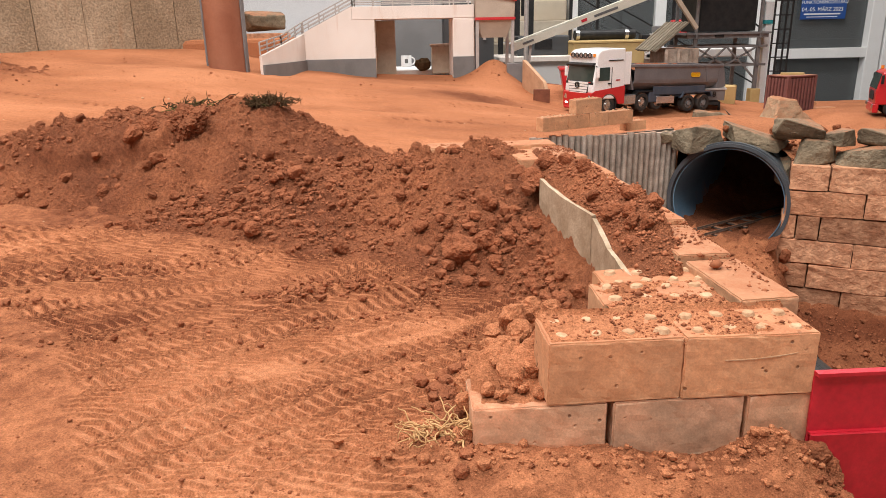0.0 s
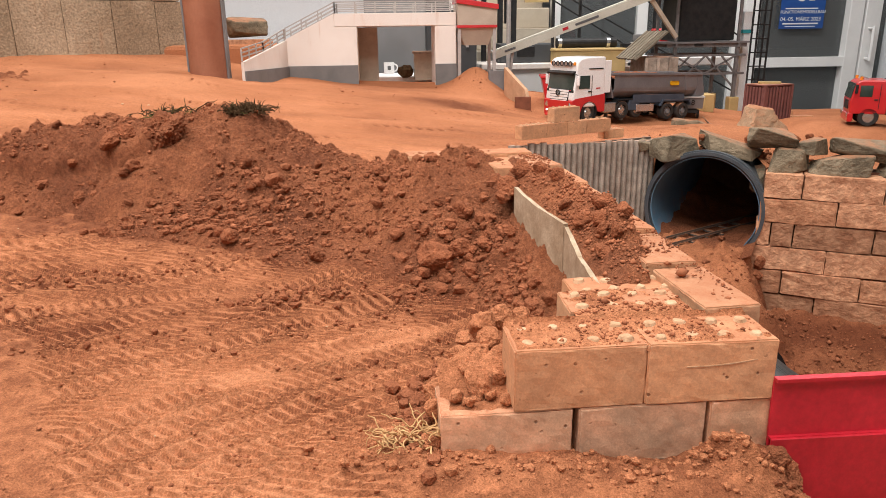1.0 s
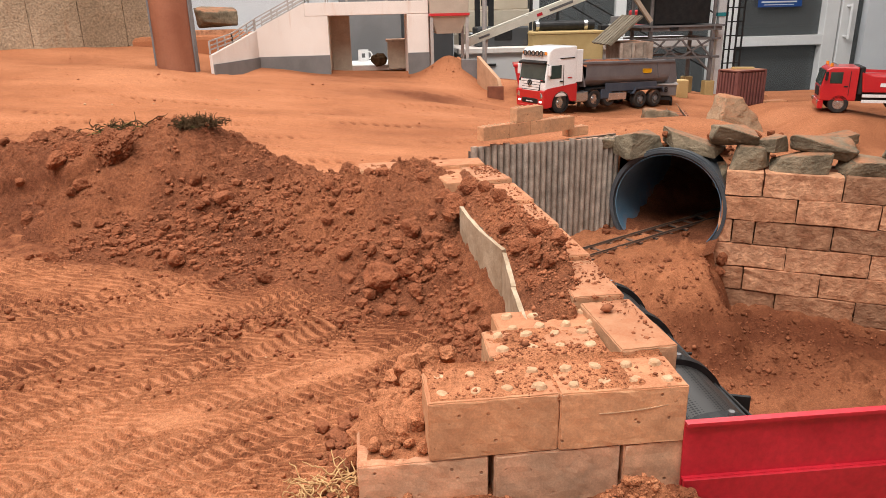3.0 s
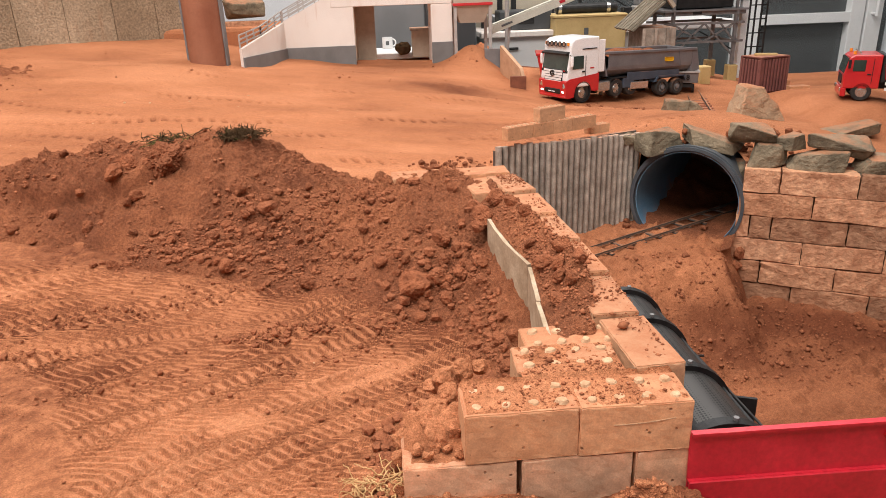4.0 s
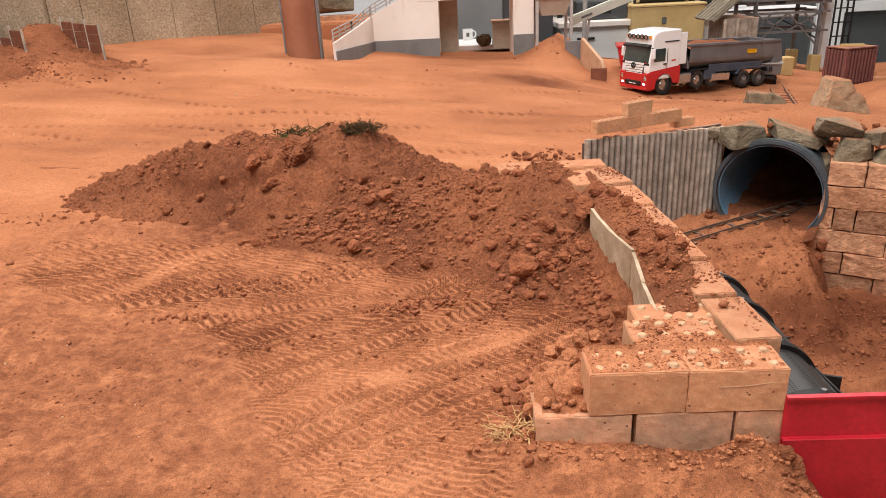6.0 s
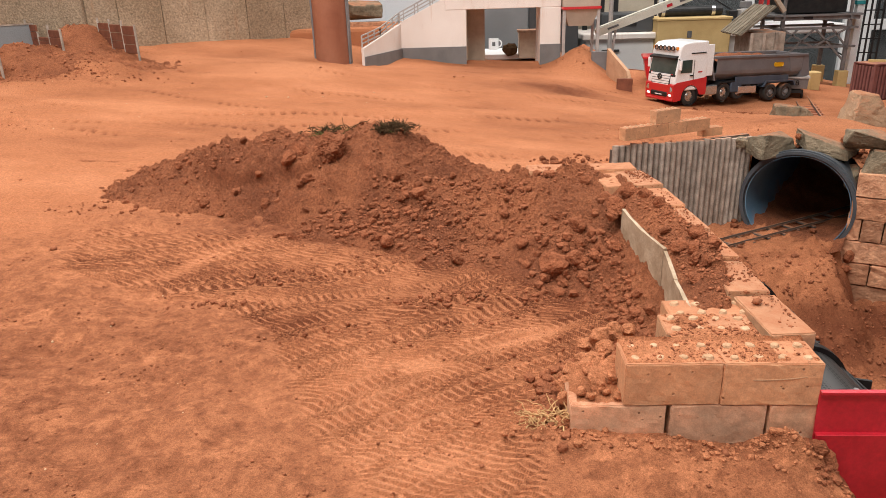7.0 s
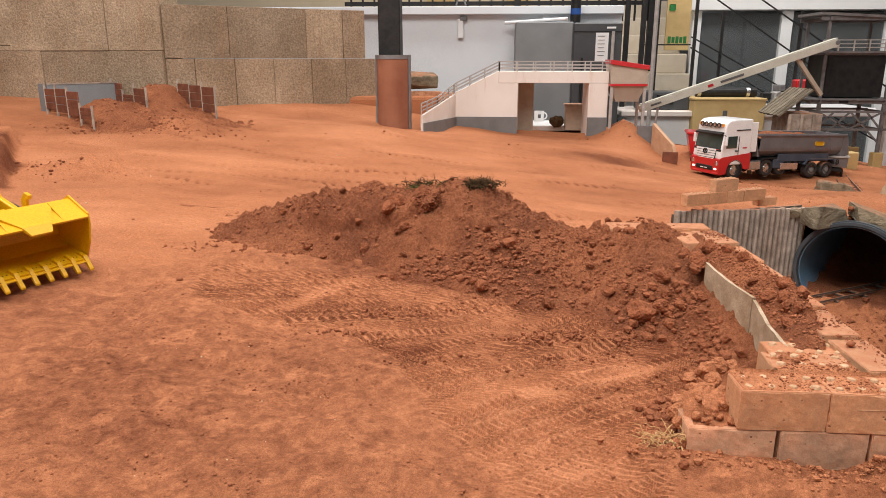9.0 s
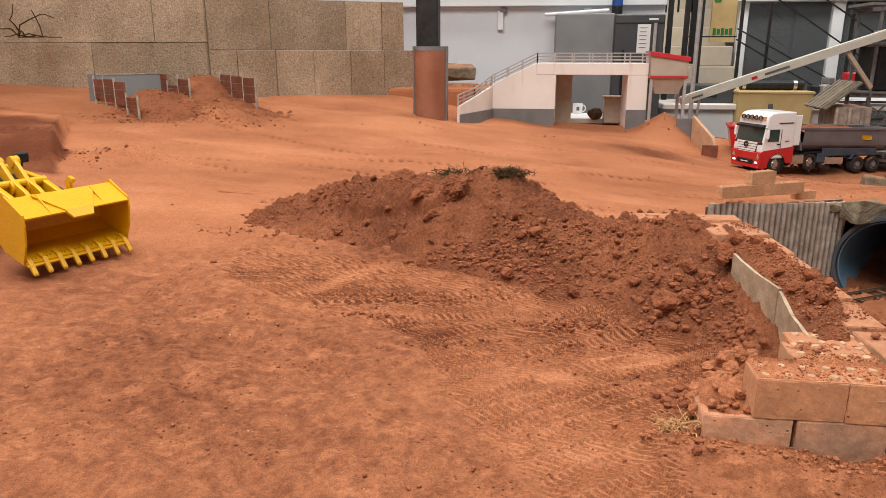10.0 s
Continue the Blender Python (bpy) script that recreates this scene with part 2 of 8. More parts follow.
M_CHROME = surface("bright_metal", (0.55, 0.55, 0.55), (0.65, 0.65, 0.64), 30, 0.25, metal=0.9, bump=0.03)
M_TIPPER = surface("grey_tipper_paint", (0.13, 0.122, 0.128), (0.18, 0.17, 0.172), 14, 0.35, bump=0.03, spec=0.5)
M_CHASSIS = surface("blue_grey_chassis", (0.045, 0.06, 0.085), (0.07, 0.085, 0.11), 20, 0.5, bump=0.05, dust=0.1)
M_PLYWOOD = surface("plywood", (0.50, 0.345, 0.145), (0.60, 0.43, 0.195), 9, 0.7, bump=0.08)
M_PEACH = surface("soil_stained_board", (0.44, 0.25, 0.145), (0.56, 0.34, 0.21), 24, 0.85, bump=0.2)
M_BOARD = surface("red_brown_board", (0.15, 0.05, 0.027), (0.24, 0.085, 0.045), 24, 0.8, bump=0.3)
M_POST = surface("pale_wood_post", (0.42, 0.34, 0.26), (0.52, 0.43, 0.33), 30, 0.85, bump=0.2)
M_CONTAINER = surface("maroon_container_paint", (0.165, 0.062, 0.055), (0.225, 0.088, 0.075), 20, 0.6, bump=0.1, dust=0.2)
M_DARKGLASS = surface("dark_tinted_glass", (0.022, 0.036, 0.030), (0.045, 0.065, 0.054), 12, 0.06, bump=0.0, spec=0.6)
M_FRIDGE = surface("grey_cabinet_side", (0.20, 0.21, 0.215), (0.25, 0.26, 0.265), 4, 0.6, bump=0.03)
M_FRIDGEDOOR = surface("anthracite_door", (0.055, 0.058, 0.062), (0.075, 0.078, 0.08), 4, 0.4, bump=0.02)
M_PAPER = surface("white_paper", (0.75, 0.75, 0.74), (0.8, 0.8, 0.79), 6, 0.8, bump=0.0)
M_BLUE = surface("blue_poster_print", (0.015, 0.06, 0.25), (0.02, 0.09, 0.33), 4, 0.5, bump=0.0)
M_INK = surface("grey_ink", (0.10, 0.10, 0.10), (0.13, 0.13, 0.13), 30, 0.7, bump=0.0)
M_WHITEINK = surface("white_ink", (0.78, 0.78, 0.78), (0.8, 0.8, 0.8), 30, 0.7, bump=0.0)
M_GREEN = surface("green_paint", (0.02, 0.16, 0.04), (0.03, 0.2, 0.05), 30, 0.6, bump=0.0)
M_ROOT = surface("dry_root_fibre", (0.42, 0.235, 0.098), (0.62, 0.385, 0.18), 80, 0.9, bump=0.3)
M_GRASS = surface("dull_green_weed", (0.075, 0.080, 0.026), (0.15, 0.135, 0.05), 80, 0.95, bump=0.0, spec=0.0)
M_MOSS = surface("dark_root_mat", (0.045, 0.028, 0.015), (0.11, 0.065, 0.035), 80, 1.0, bump=0.0, spec=0.0)
M_STONESTEP = surface("sandstone_step", (0.52, 0.44, 0.34), (0.62, 0.54, 0.43), 6, 0.9, bump=0.1)
M_FLOOR = surface("grey_hall_floor", (0.22, 0.21, 0.20), (0.3, 0.29, 0.28), 2, 0.6, bump=0.05)
M_LIT = surface("lit_lamp_lens", (0.8, 0.8, 0.78), (0.85, 0.85, 0.82), 50, 0.3, bump=0.0, spec=0.5)
M_LIT.node_tree.nodes["Principled BSDF"].inputs["Emission Color"].default_value = (1.0, 0.95, 0.85, 1)
M_LIT.node_tree.nodes["Principled BSDF"].inputs["Emission Strength"].default_value = 2.0
M_LAMP = surface("amber_lens", (0.8, 0.25, 0.02), (0.85, 0.3, 0.03), 50, 0.3, bump=0.0, spec=0.5)


def mesh_screen():
    """Perforated black sheet: rows of round holes."""
    m, nt, p = nodes_of("perforated_sheet")
    tc = nt.nodes.new("ShaderNodeTexCoord")
    v = nt.nodes.new("ShaderNodeTexVoronoi")
    v.inputs["Scale"].default_value = 250
    v.inputs["Randomness"].default_value = 0.05
    nt.links.new(tc.outputs["Object"], v.inputs["Vector"])
    r = ramp_node(nt, v.outputs["Distance"], [(0.34, (0.003, 0.003, 0.003)), (0.42, (0.050, 0.046, 0.044))])
    nt.links.new(r.outputs[0], p.inputs["Base Color"])
    p.inputs["Roughness"].default_value, p.inputs["Metallic"].default_value = 0.5, 0.4
    nt.links.new(bump_node(nt, r.outputs[0], 0.8, 0.002), p.inputs["Normal"])
    return m


M_SCREEN = mesh_screen()

# ---- mesh helpers ----


def place(bm, verts, m):
    bmesh.ops.transform(bm, matrix=m, verts=verts)


def bevel_new(bm, verts, w, seg=2):
    if w > 0:
        vs = set(verts)
        edges = [e for e in bm.edges if e.verts[0] in vs and e.verts[1] in vs]
        bmesh.ops.bevel(bm, geom=edges, offset=w, segments=seg, affect="EDGES", profile=0.5)


def box(bm, sx, sy, sz, x=0, y=0, z=0, rx=0, ry=0, rz=0, bev=0.0, seg=1):
    """A box centred at x, y, z."""
    b = bmesh.new()
    bmesh.ops.create_cube(b, size=1, matrix=Matrix.Diagonal((sx, sy, sz, 1)))
    bevel_new(b, b.verts, bev, seg)
    bmesh.ops.transform(b, matrix=pose(x, y, z, rx, ry, rz), verts=b.verts)
    me = bpy.data.meshes.new("tmp")
    b.to_mesh(me)
    b.free()
    bm.from_mesh(me)
    bpy.data.meshes.remove(me)
    return bm


def rod(bm, p, q, r, seg=8, r2=None):
    """A round bar from p to q."""
    p, q = Vector(p), Vector(q)
    d = q - p
    m = Matrix.Translation((p + q) / 2) @ d.to_track_quat("Z", "Y").to_matrix().to_4x4()
    bmesh.ops.create_cone(bm, cap_ends=True, segments=seg, radius1=r, radius2=r if r2 is None else r2, depth=d.length, matrix=m)
    return bm


def beam(bm, p, q, w, h, up=(0, 0, 1)):
    """A square bar from p to q, w wide and h high."""
    p, q = Vector(p), Vector(q)
    d = q - p
    z = d.normalized()
    x = Vector(up).cross(z)
    if x.length < 1e-4:
        x = Vector((1, 0, 0))
    x.normalize()
    y = z.cross(x)
    m = Matrix.Translation((p + q) / 2) @ Matrix((x, y, z)).transposed().to_4x4() @ Matrix.Diagonal((w, h, d.length, 1))
    bmesh.ops.create_cube(bm, size=1, matrix=m)
    return bm


def prism(bm, pts, a, b, axis="y", bev=0.0):
    """An outline of (u, v) points drawn out from a to b along an axis: y (u=x, v=z), x (u=y, v=z) or z (u=x, v=y)."""
    def at(u, v, w):
        return {"y": (u, w, v), "x": (w, u, v), "z": (u, v, w)}[axis]
    lo = [bm.verts.new(at(u, v, a)) for u, v in pts]
    hi = [bm.verts.new(at(u, v, b)) for u, v in pts]
    fs = [bm.faces.new(lo), bm.faces.new(hi[::-1])]
    n = len(pts)
    for i in range(n):
        fs.append(bm.faces.new((lo[i], hi[i], hi[(i + 1) % n], lo[(i + 1) % n])))
    bmesh.ops.recalc_face_normals(bm, faces=fs)
    bevel_new(bm, lo + hi, bev)
    return bm


def part(name, bm, material, parent=None, label="", m=None, smooth=False):
    me = bpy.data.meshes.new(name)
    bm.to_mesh(me)
    bm.free()
    me.materials.append(material)
    if smooth:
        for f in me.polygons:
            f.use_smooth = True
    ob = new(name, me)
    if parent:
        ob.parent = parent
    if m is not None:
        ob.matrix_local = m
    if label:
        ob["label"] = label
    return ob


def share(name, me, parent, m):
    """One more piece on a mesh that exists already."""
    ob = new(name, me)
    ob.parent = parent
    ob.matrix_local = m
    return ob


def thing(name, m, label, category, group="", kind=""):
    ob = new(name)
    ob.empty_display_size = 0.05
    ob.matrix_world = m
    return tagged(ob, label, category, group, kind)


def B():
    return bmesh.new()


# ---- the lie of the land ----


def lattice(ix, iy, seed):
    h = (ix.astype(np.int64) * 374761393 + iy.astype(np.int64) * 668265263 + seed * 1442695041) & 0x7FFFFFFF
    h = ((h ^ (h >> 13)) * 1274126177) & 0x7FFFFFFF
    return ((h ^ (h >> 16)) & 0xFFFF) / 65535.0


def vnoise(x, y, seed=0):
    ix, iy = np.floor(x), np.floor(y)
    fx, fy = x - ix, y - iy
    fx, fy = fx * fx * (3 - 2 * fx), fy * fy * (3 - 2 * fy)
    a, b = lattice(ix, iy, seed), lattice(ix + 1, iy, seed)
    c, d = lattice(ix, iy + 1, seed), lattice(ix + 1, iy + 1, seed)
    return (a + (b - a) * fx) * (1 - fy) + (c + (d - c) * fx) * fy - 0.5


def fbm(x, y, size, octaves=4, seed=0, gain=0.5):
    out, amp, f = 0.0, 1.0, 1.0 / size
    for o in range(octaves):
        out = out + amp * vnoise(x * f + 17.3 * o, y * f - 9.1 * o, seed + o)
        amp, f = amp * gain, f * 2.03
    return out


def lumps(x, y, cell, seed, fill=0.8):
    """Rounded crumbs of mixed sizes lying side by side, as a height in metres."""
    gx, gy = x / cell, y / cell
    ix, iy = np.floor(gx), np.floor(gy)
    best = np.zeros_like(gx)
    for dx in (-1, 0, 1):
        for dy in (-1, 0, 1):
            cx, cy = ix + dx, iy + dy
            r = 0.25 + 0.5 * lattice(cx, cy, seed + 2) ** 1.6
            r = np.where(lattice(cx, cy, seed + 3) < fill, r, 0.01)
            d2 = (gx - cx - lattice(cx, cy, seed)) ** 2 + ((gy - cy - lattice(cx, cy, seed + 1)) * 1.15) ** 2
            best = np.maximum(best, np.sqrt(np.maximum(r * r - d2, 0)))
    return best * cell


def step01(v, a, b):
    u = np.clip((v - a) / (b - a), 0, 1)
    return u * u * (3 - 2 * u)


def bell(x, y, cx, cy, rx, ry, turn=0.0):
    c, s = math.cos(radians(turn)), math.sin(radians(turn))
    u, v = (x - cx) * c + (y - cy) * s, -(x - cx) * s + (y - cy) * c
    return np.exp(-(u / rx) ** 2 - (v / ry) ** 2)


def lie(x, y):
    """The broad slope of the yard."""
    x, y = np.clip(x, -2.6, 2.3), np.clip(y, -0.3, 3.7)
    z = -0.0002 - 0.0722 * x - 0.0041 * y - 0.011 * x * x - 0.0098 * x * y + 0.015 * y * y
    z = z + 0.03 * bell(x, y, -0.85, 2.75, 0.28, 0.3) - 0.052 * bell(x, y, -0.12, 3.42, 0.48, 0.34)
    z = z - 0.025 * bell(x, y, -0.45, 3.2, 0.16, 0.2) - 0.055 * bell(x, y, 0.9, 3.0, 0.45, 0.38) + 0.115 * bell(x, y, 1.12, 2.0, 0.42, 0.42) - 0.008 * bell(x, y, 0.0, 0.72, 0.25, 0.18)
    return z


def wall_y(x):
    return 1.665 - 0.537 * (x - 0.985)


def pit_mask(x, y):
    """1 inside the pit."""
    xl = np.where(y < 1.0, 0.325, np.where(y < 1.3, 0.325 - 0.16 * (y - 1.0), 0.277 + 0.15 * (y - 1.3)))
    yb = np.where(x < 0.782, 1.742 + 0.379 * (x - 0.336), np.where(x < 1.0, 1.80, wall_y(x) + 0.035))
    return (step01(x, xl, xl + 0.012) * (1 - step01(y, yb - 0.012, yb))) * step01(y, 0.50, 0.512)


def pit_floor(x, y):
    ledge = (0.55 * step01(y, 1.22, 1.52) + 0.45 * step01(y + 0.05 * fbm(x, y, 0.12, 4, 5), 1.40, 1.58)) * (1 - step01(x + 0.06 * fbm(x, y, 0.1, 3, 10), 0.93 + 0.3 * (y - 1.65), 1.02 + 0.3 * (y - 1.65)))
    z = -0.405 + 0.186 * ledge + 0.03 * bell(x, y, 1.1, 1.6, 0.5, 0.06, -28) * step01(x, 0.98, 1.05) + (0.02 - 0.013 * ledge) * fbm(x, y, 0.15, 5, 8) + 0.022 * np.abs(fbm(x, y, 0.06, 4, 27)) * (1 - step01(y - 0.5 * (x - 0.8), 1.60, 1.68))
    z = z + 0.02 * bell(x, y, 0.93, 1.42, 0.12, 0.06, -20) * (1 + fbm(x, y, 0.03, 3, 9))
    broken = step01(fbm(x, y, 0.14, 3, 65) + 0.35 * bell(x, y, 0.93, 1.42, 0.2, 0.09, -20) + 0.3 * bell(x, y, 1.15, 1.5, 0.4, 0.05, -28), 0.0, 0.3)
    z = z + 0.012 * np.abs(fbm(x, y, 0.035, 4, 89, 0.6)) + broken * (0.7 * lumps(x, y, 0.030, 220, 0.6) + 0.5 * lumps(x, y, 0.016, 230, 0.7)) + ledge * (0.020 * np.abs(fbm(x * 0.6, y, 0.05, 4, 67, 0.6)) + 0.006 * np.abs(fbm(x, y, 0.018, 3, 66)))
    # wheel prints across the pit's floor
    e = y - 1.12 + 0.30 * (x - 0.9)
    lug = step01(np.sin((x + 0.5 * e) * 2 * math.pi / 0.021), -0.2, 0.4)
    z = z - 0.006 * lug * (np.exp(-(e / 0.03) ** 2) + np.exp(-((e - 0.13) / 0.03) ** 2)) * (1 - ledge)
    return z


EDGE_Y = (0.25, 0.378, 0.483, 0.604, 0.689, 0.766, 0.807, 0.825, 0.86, 1.0)
EDGE_X = (-0.10, -0.165, -0.237, -0.292, -0.345, -0.423, -0.512, -0.62, -0.74, -0.80)


def driven(x, y):
    """1 where wheels have run to and fro before the heap."""
    e = np.interp(y + 0.03 * fbm(x, y, 0.08, 3, 41), EDGE_Y, EDGE_X)
    return step01(x + 0.02 * fbm(x, y, 0.05, 3, 42) - e, -0.01, 0.03) * (1 - step01(y, 1.0, 1.12)) * step01(y, 0.26, 0.34) * (1 - step01(x + 0.02 * fbm(x, y, 0.04, 2, 39), 0.0, 0.04) * (1 - step01(y, 0.52, 0.58)) * step01(y, 0.34, 0.40))


def treads(x, y):
    """Lug prints of model tyres: short cross bars in runs that overlap. Gives the relief, the light and shade painted
    on the bars, and the crumbly seams between runs.
    """
    z, bar_light, seam = np.zeros_like(x), np.zeros_like(x), np.zeros_like(x)
    zone = driven(x, y)
    upper = step01(y - 0.25 * x + 0.08 * fbm(x, y, 0.15, 3, 43), 0.84, 0.92)
    wx, wy = x + 0.014 * fbm(x, y, 0.22, 2, 44), y + 0.012 * fbm(x, y, 0.2, 2, 45)
    swept = np.maximum(bell(x, y, 0.012, 0.742, 0.085, 0.016, 34), 0.8 * bell(x, y, -0.53, 0.94, 0.13, 0.02, 57))
    swept = np.maximum(swept, bell(x, y, -0.115, 0.638, 0.055, 0.022, 10))
    for i, (turn, wide, lean, m) in enumerate(((40, 0.040, 0.12, zone * (1 - upper)), (26, 0.034, 0.30, zone * upper))):
        c, s = math.cos(radians(turn)), math.sin(radians(turn))
        u, v = wx * c + (wy - 0.6) * s, -wx * s + (wy - 0.6) * c
        v = v + 0.25 * u * u * (1 - 2 * i)
        run = np.floor(v / wide)
        q = v / wide - run
        luck, luck2 = lattice(run, run * 0 + i, 46), lattice(run, run * 0 + i, 47)
        half = np.where(q < 0.5, 1.0, -1.0)
        step = 0.0086 + 0.0020 * luck
        # each half of a print has its own lean, so the bars meet in a shallow zigzag
        w = wy + (lean + 0.35 * (luck - 0.5)) * wx + half * 0.10 * (q - 0.5) * wide * 6 * luck2 + np.where(q < 0.5, 0.0, 0.45 * step) * (luck2 > 0.35) + 0.06 * luck + 0.0030 * fbm(x, y, 0.04, 3, 50 + i) + 0.0010 * fbm(x, y, 0.009, 2, 54 + i)
        ph = (w / step) % 1.0
        side = np.minimum(q, 1 - q) * wide
        crumble = fbm(x, y, 0.016, 3, 70 + i)
        worn = np.clip(1.10 + 1.4 * fbm(x, y, 0.11, 3, 60 + i) + 0.7 * crumble, 0.0, 1.25) * (0.7 + 0.3 * luck2)
        edge = np.exp(-(side / 0.0036) ** 2) * step01(fbm(x, y, 0.09, 2, 63 + i), -0.1, 0.25)
        m1 = m * worn * (1 - 0.95 * swept) * (1 - 0.6 * edge)
        # each bar tips up to a lip on its near side
        z = z + m1 * (0.0078 * (1 - ph) * step01(ph, 0.0, 0.17) - 0.0032) + m * (0.0045 * edge * (0.6 + 2.4 * np.abs(crumble)) - 0.004 * (luck - 0.5))
        # for colour only: bars count as lit, the grooves between them as shaded
        bar_light = bar_light + m1 * (0.30 - 1.0 * (1 - step01(ph, 0.12, 0.30)) - 0.5 * step01(ph, 0.86, 1.0))
        seam = seam + m * edge * (0.5 + luck)
    return z, bar_light, seam


CREST_X = (-1.05, -0.9, -0.8, -0.7, -0.6, -0.5, -0.4, -0.3, -0.25, -0.18, -0.1, 0.0, 0.1, 0.2, 0.3, 0.4)
CREST_Z = (0.05, 0.075, 0.115, 0.160, 0.184, 0.200, 0.204, 0.205, 0.211, 0.180, 0.136, 0.111, 0.132, 0.132, 0.124, 0.10)
FOOT_X = (-1.05, -0.88, -0.7, -0.57, -0.47, -0.39, -0.25, -0.16, -0.08, 0.0, 0.06, 0.16, 0.26, 0.4)
FOOT_Y = (1.25, 1.19, 1.175, 1.15, 1.14, 1.075, 1.05, 1.005, 0.975, 0.965, 0.93, 0.88, 0.78, 0.7)


def heap_z(x, y):
    """The surface of the tipped heap; it dips below the yard outside its foot."""
    g = lie(x, y)
    crest = np.interp(x + 0.03 * fbm(x, y, 0.15, 3, 21), CREST_X, CREST_Z)
    foot = np.interp(x + 0.05 * fbm(x, y, 0.1, 3, 22), FOOT_X, FOOT_Y) + 0.03 * fbm(x, y, 0.07, 4, 23)
    top = 1.33 - 0.14 * step01(x, -0.2, 0.15) - 0.02 * step01(-x, 0.5, 0.9)
    u = (y - foot) / np.maximum(top - foot, 0.05)
    uc = np.clip(u, -0.3, 1)
    front = 0.62 * np.sin(uc * math.pi / 2) + 0.38 * uc
    v = (y - top) / 0.20
    back = 1 - v * v * 0.9
    f = np.where(u < 1, front, back)
    f = np.where(f > 0, np.abs(f) ** 0.95, f * 1.5)
    z = g + (crest - g) * np.maximum(f, -0.5)
    amp = np.clip(f * 2, 0, 1)
    wild = 0.6 + 0.4 * step01(u, 0.55, 0.9)
    z = z + amp * (0.026 * fbm(x, y, 0.16, 3, 24) + 0.024 * wild * np.abs(fbm(x, y, 0.05, 5, 25, 0.62)) + 0.010 * fbm(x, y, 0.022, 4, 26, 0.65) + 0.0030 * np.abs(fbm(x, y, 0.010, 3, 40)) - 0.009)
    rough = np.clip(0.55 + 1.8 * fbm(x, y, 0.12, 3, 56), 0.15, 1.1) * (1 - 0.8 * bell(x, y, -0.39, 1.12, 0.10, 0.022, 24))
    z = z + amp * rough * (0.75 * lumps(x, y, 0.017, 110, 0.55) + 0.55 * lumps(x, y, 0.009, 120, 0.8))
    # the crust that has broken away along the top of the western lobe, and its hollow
    rim = np.interp(x, (-0.62, -0.56, -0.50, -0.45, -0.41, -0.37, -0.33), (1.25, 1.228, 1.235, 1.215, 1.19, 1.205, 1.25)) + 0.018 * fbm(x, y, 0.05, 4, 48)
    lobe = step01(x, -0.66, -0.58) * (1 - step01(x, -0.38, -0.33))
    z = z + lobe * (0.022 * step01(y - rim, -0.004, 0.006) * (1 - step01(y - rim, 0.03, 0.10)) - 0.014 * np.exp(-((y - rim + 0.016) / 0.016) ** 2))
    # a swept tongue runs down between the two lobes
    tongue = bell(x, y, -0.39, 1.12, 0.10, 0.022, 24)
    z = z - amp * 0.014 * tongue - amp * 0.016 * bell(x, y, -0.30, 1.17, 0.05, 0.05)
    z = z - 0.05 * step01(-f, 0.0, 0.25)
    line = np.interp(y, (0.56, 0.62, 0.72, 0.81, 0.975, 1.0), (0.19, 0.234, 0.243, 0.247, 0.219, 0.24))
    bank = np.interp(y, (0.6, 0.75, 0.88, 1.0), (0.034, 0.042, 0.064, 0.096)) - 0.75 * (line - x) + 0.020 * np.abs(fbm(x, y, 0.05, 4, 28)) + 0.005 * fbm(x, y, 0.018, 3, 29) + 0.8 * lumps(x, y, 0.015, 130, 0.75) + 0.5 * lumps(x, y, 0.008, 140, 0.8) - 0.006
    z = np.where((y > 0.56) & (y < 1.1), np.maximum(z, bank - 0.2 * (1 - step01(y, 0.56, 0.63))), z)
    return z


BANK_H = 0.065


TRACKS = ((1.62, -0.10, 0.05), (1.78, -0.13, 0.06), (2.02, 0.05, -0.04), (2.2, 0.10, -0.05), (2.38, -0.05, 0.08), (2.62, -0.10, 0.10), (1.9, -0.35, 0.0))


def far_tracks(x, y):
    """Dotted wheel prints that sweep across the far yard, and the smoothed band beside each."""
    far = step01(y, 1.45, 1.7) * (1 - step01(y, 3.2, 3.4))
    dots, band = np.zeros_like(x), np.zeros_like(x)
    for k, (a, b, c) in enumerate(TRACKS):
        e = y - (a + b * x + c * x * x + 0.03 * fbm(x, y, 0.3, 2, 37))
        lug = step01(np.sin((x + 0.4 * e) * 2 * math.pi / 0.034), 0.0, 0.5)
        dots = np.maximum(dots, lug * np.exp(-(e / 0.013) ** 2) * np.clip(0.3 + 2.8 * fbm(x, y, 0.16, 3, 38 + 5 * k), 0, 1))
        band = np.maximum(band, np.exp(-((e - 0.05) / 0.035) ** 2))
    return far * dots, far * band


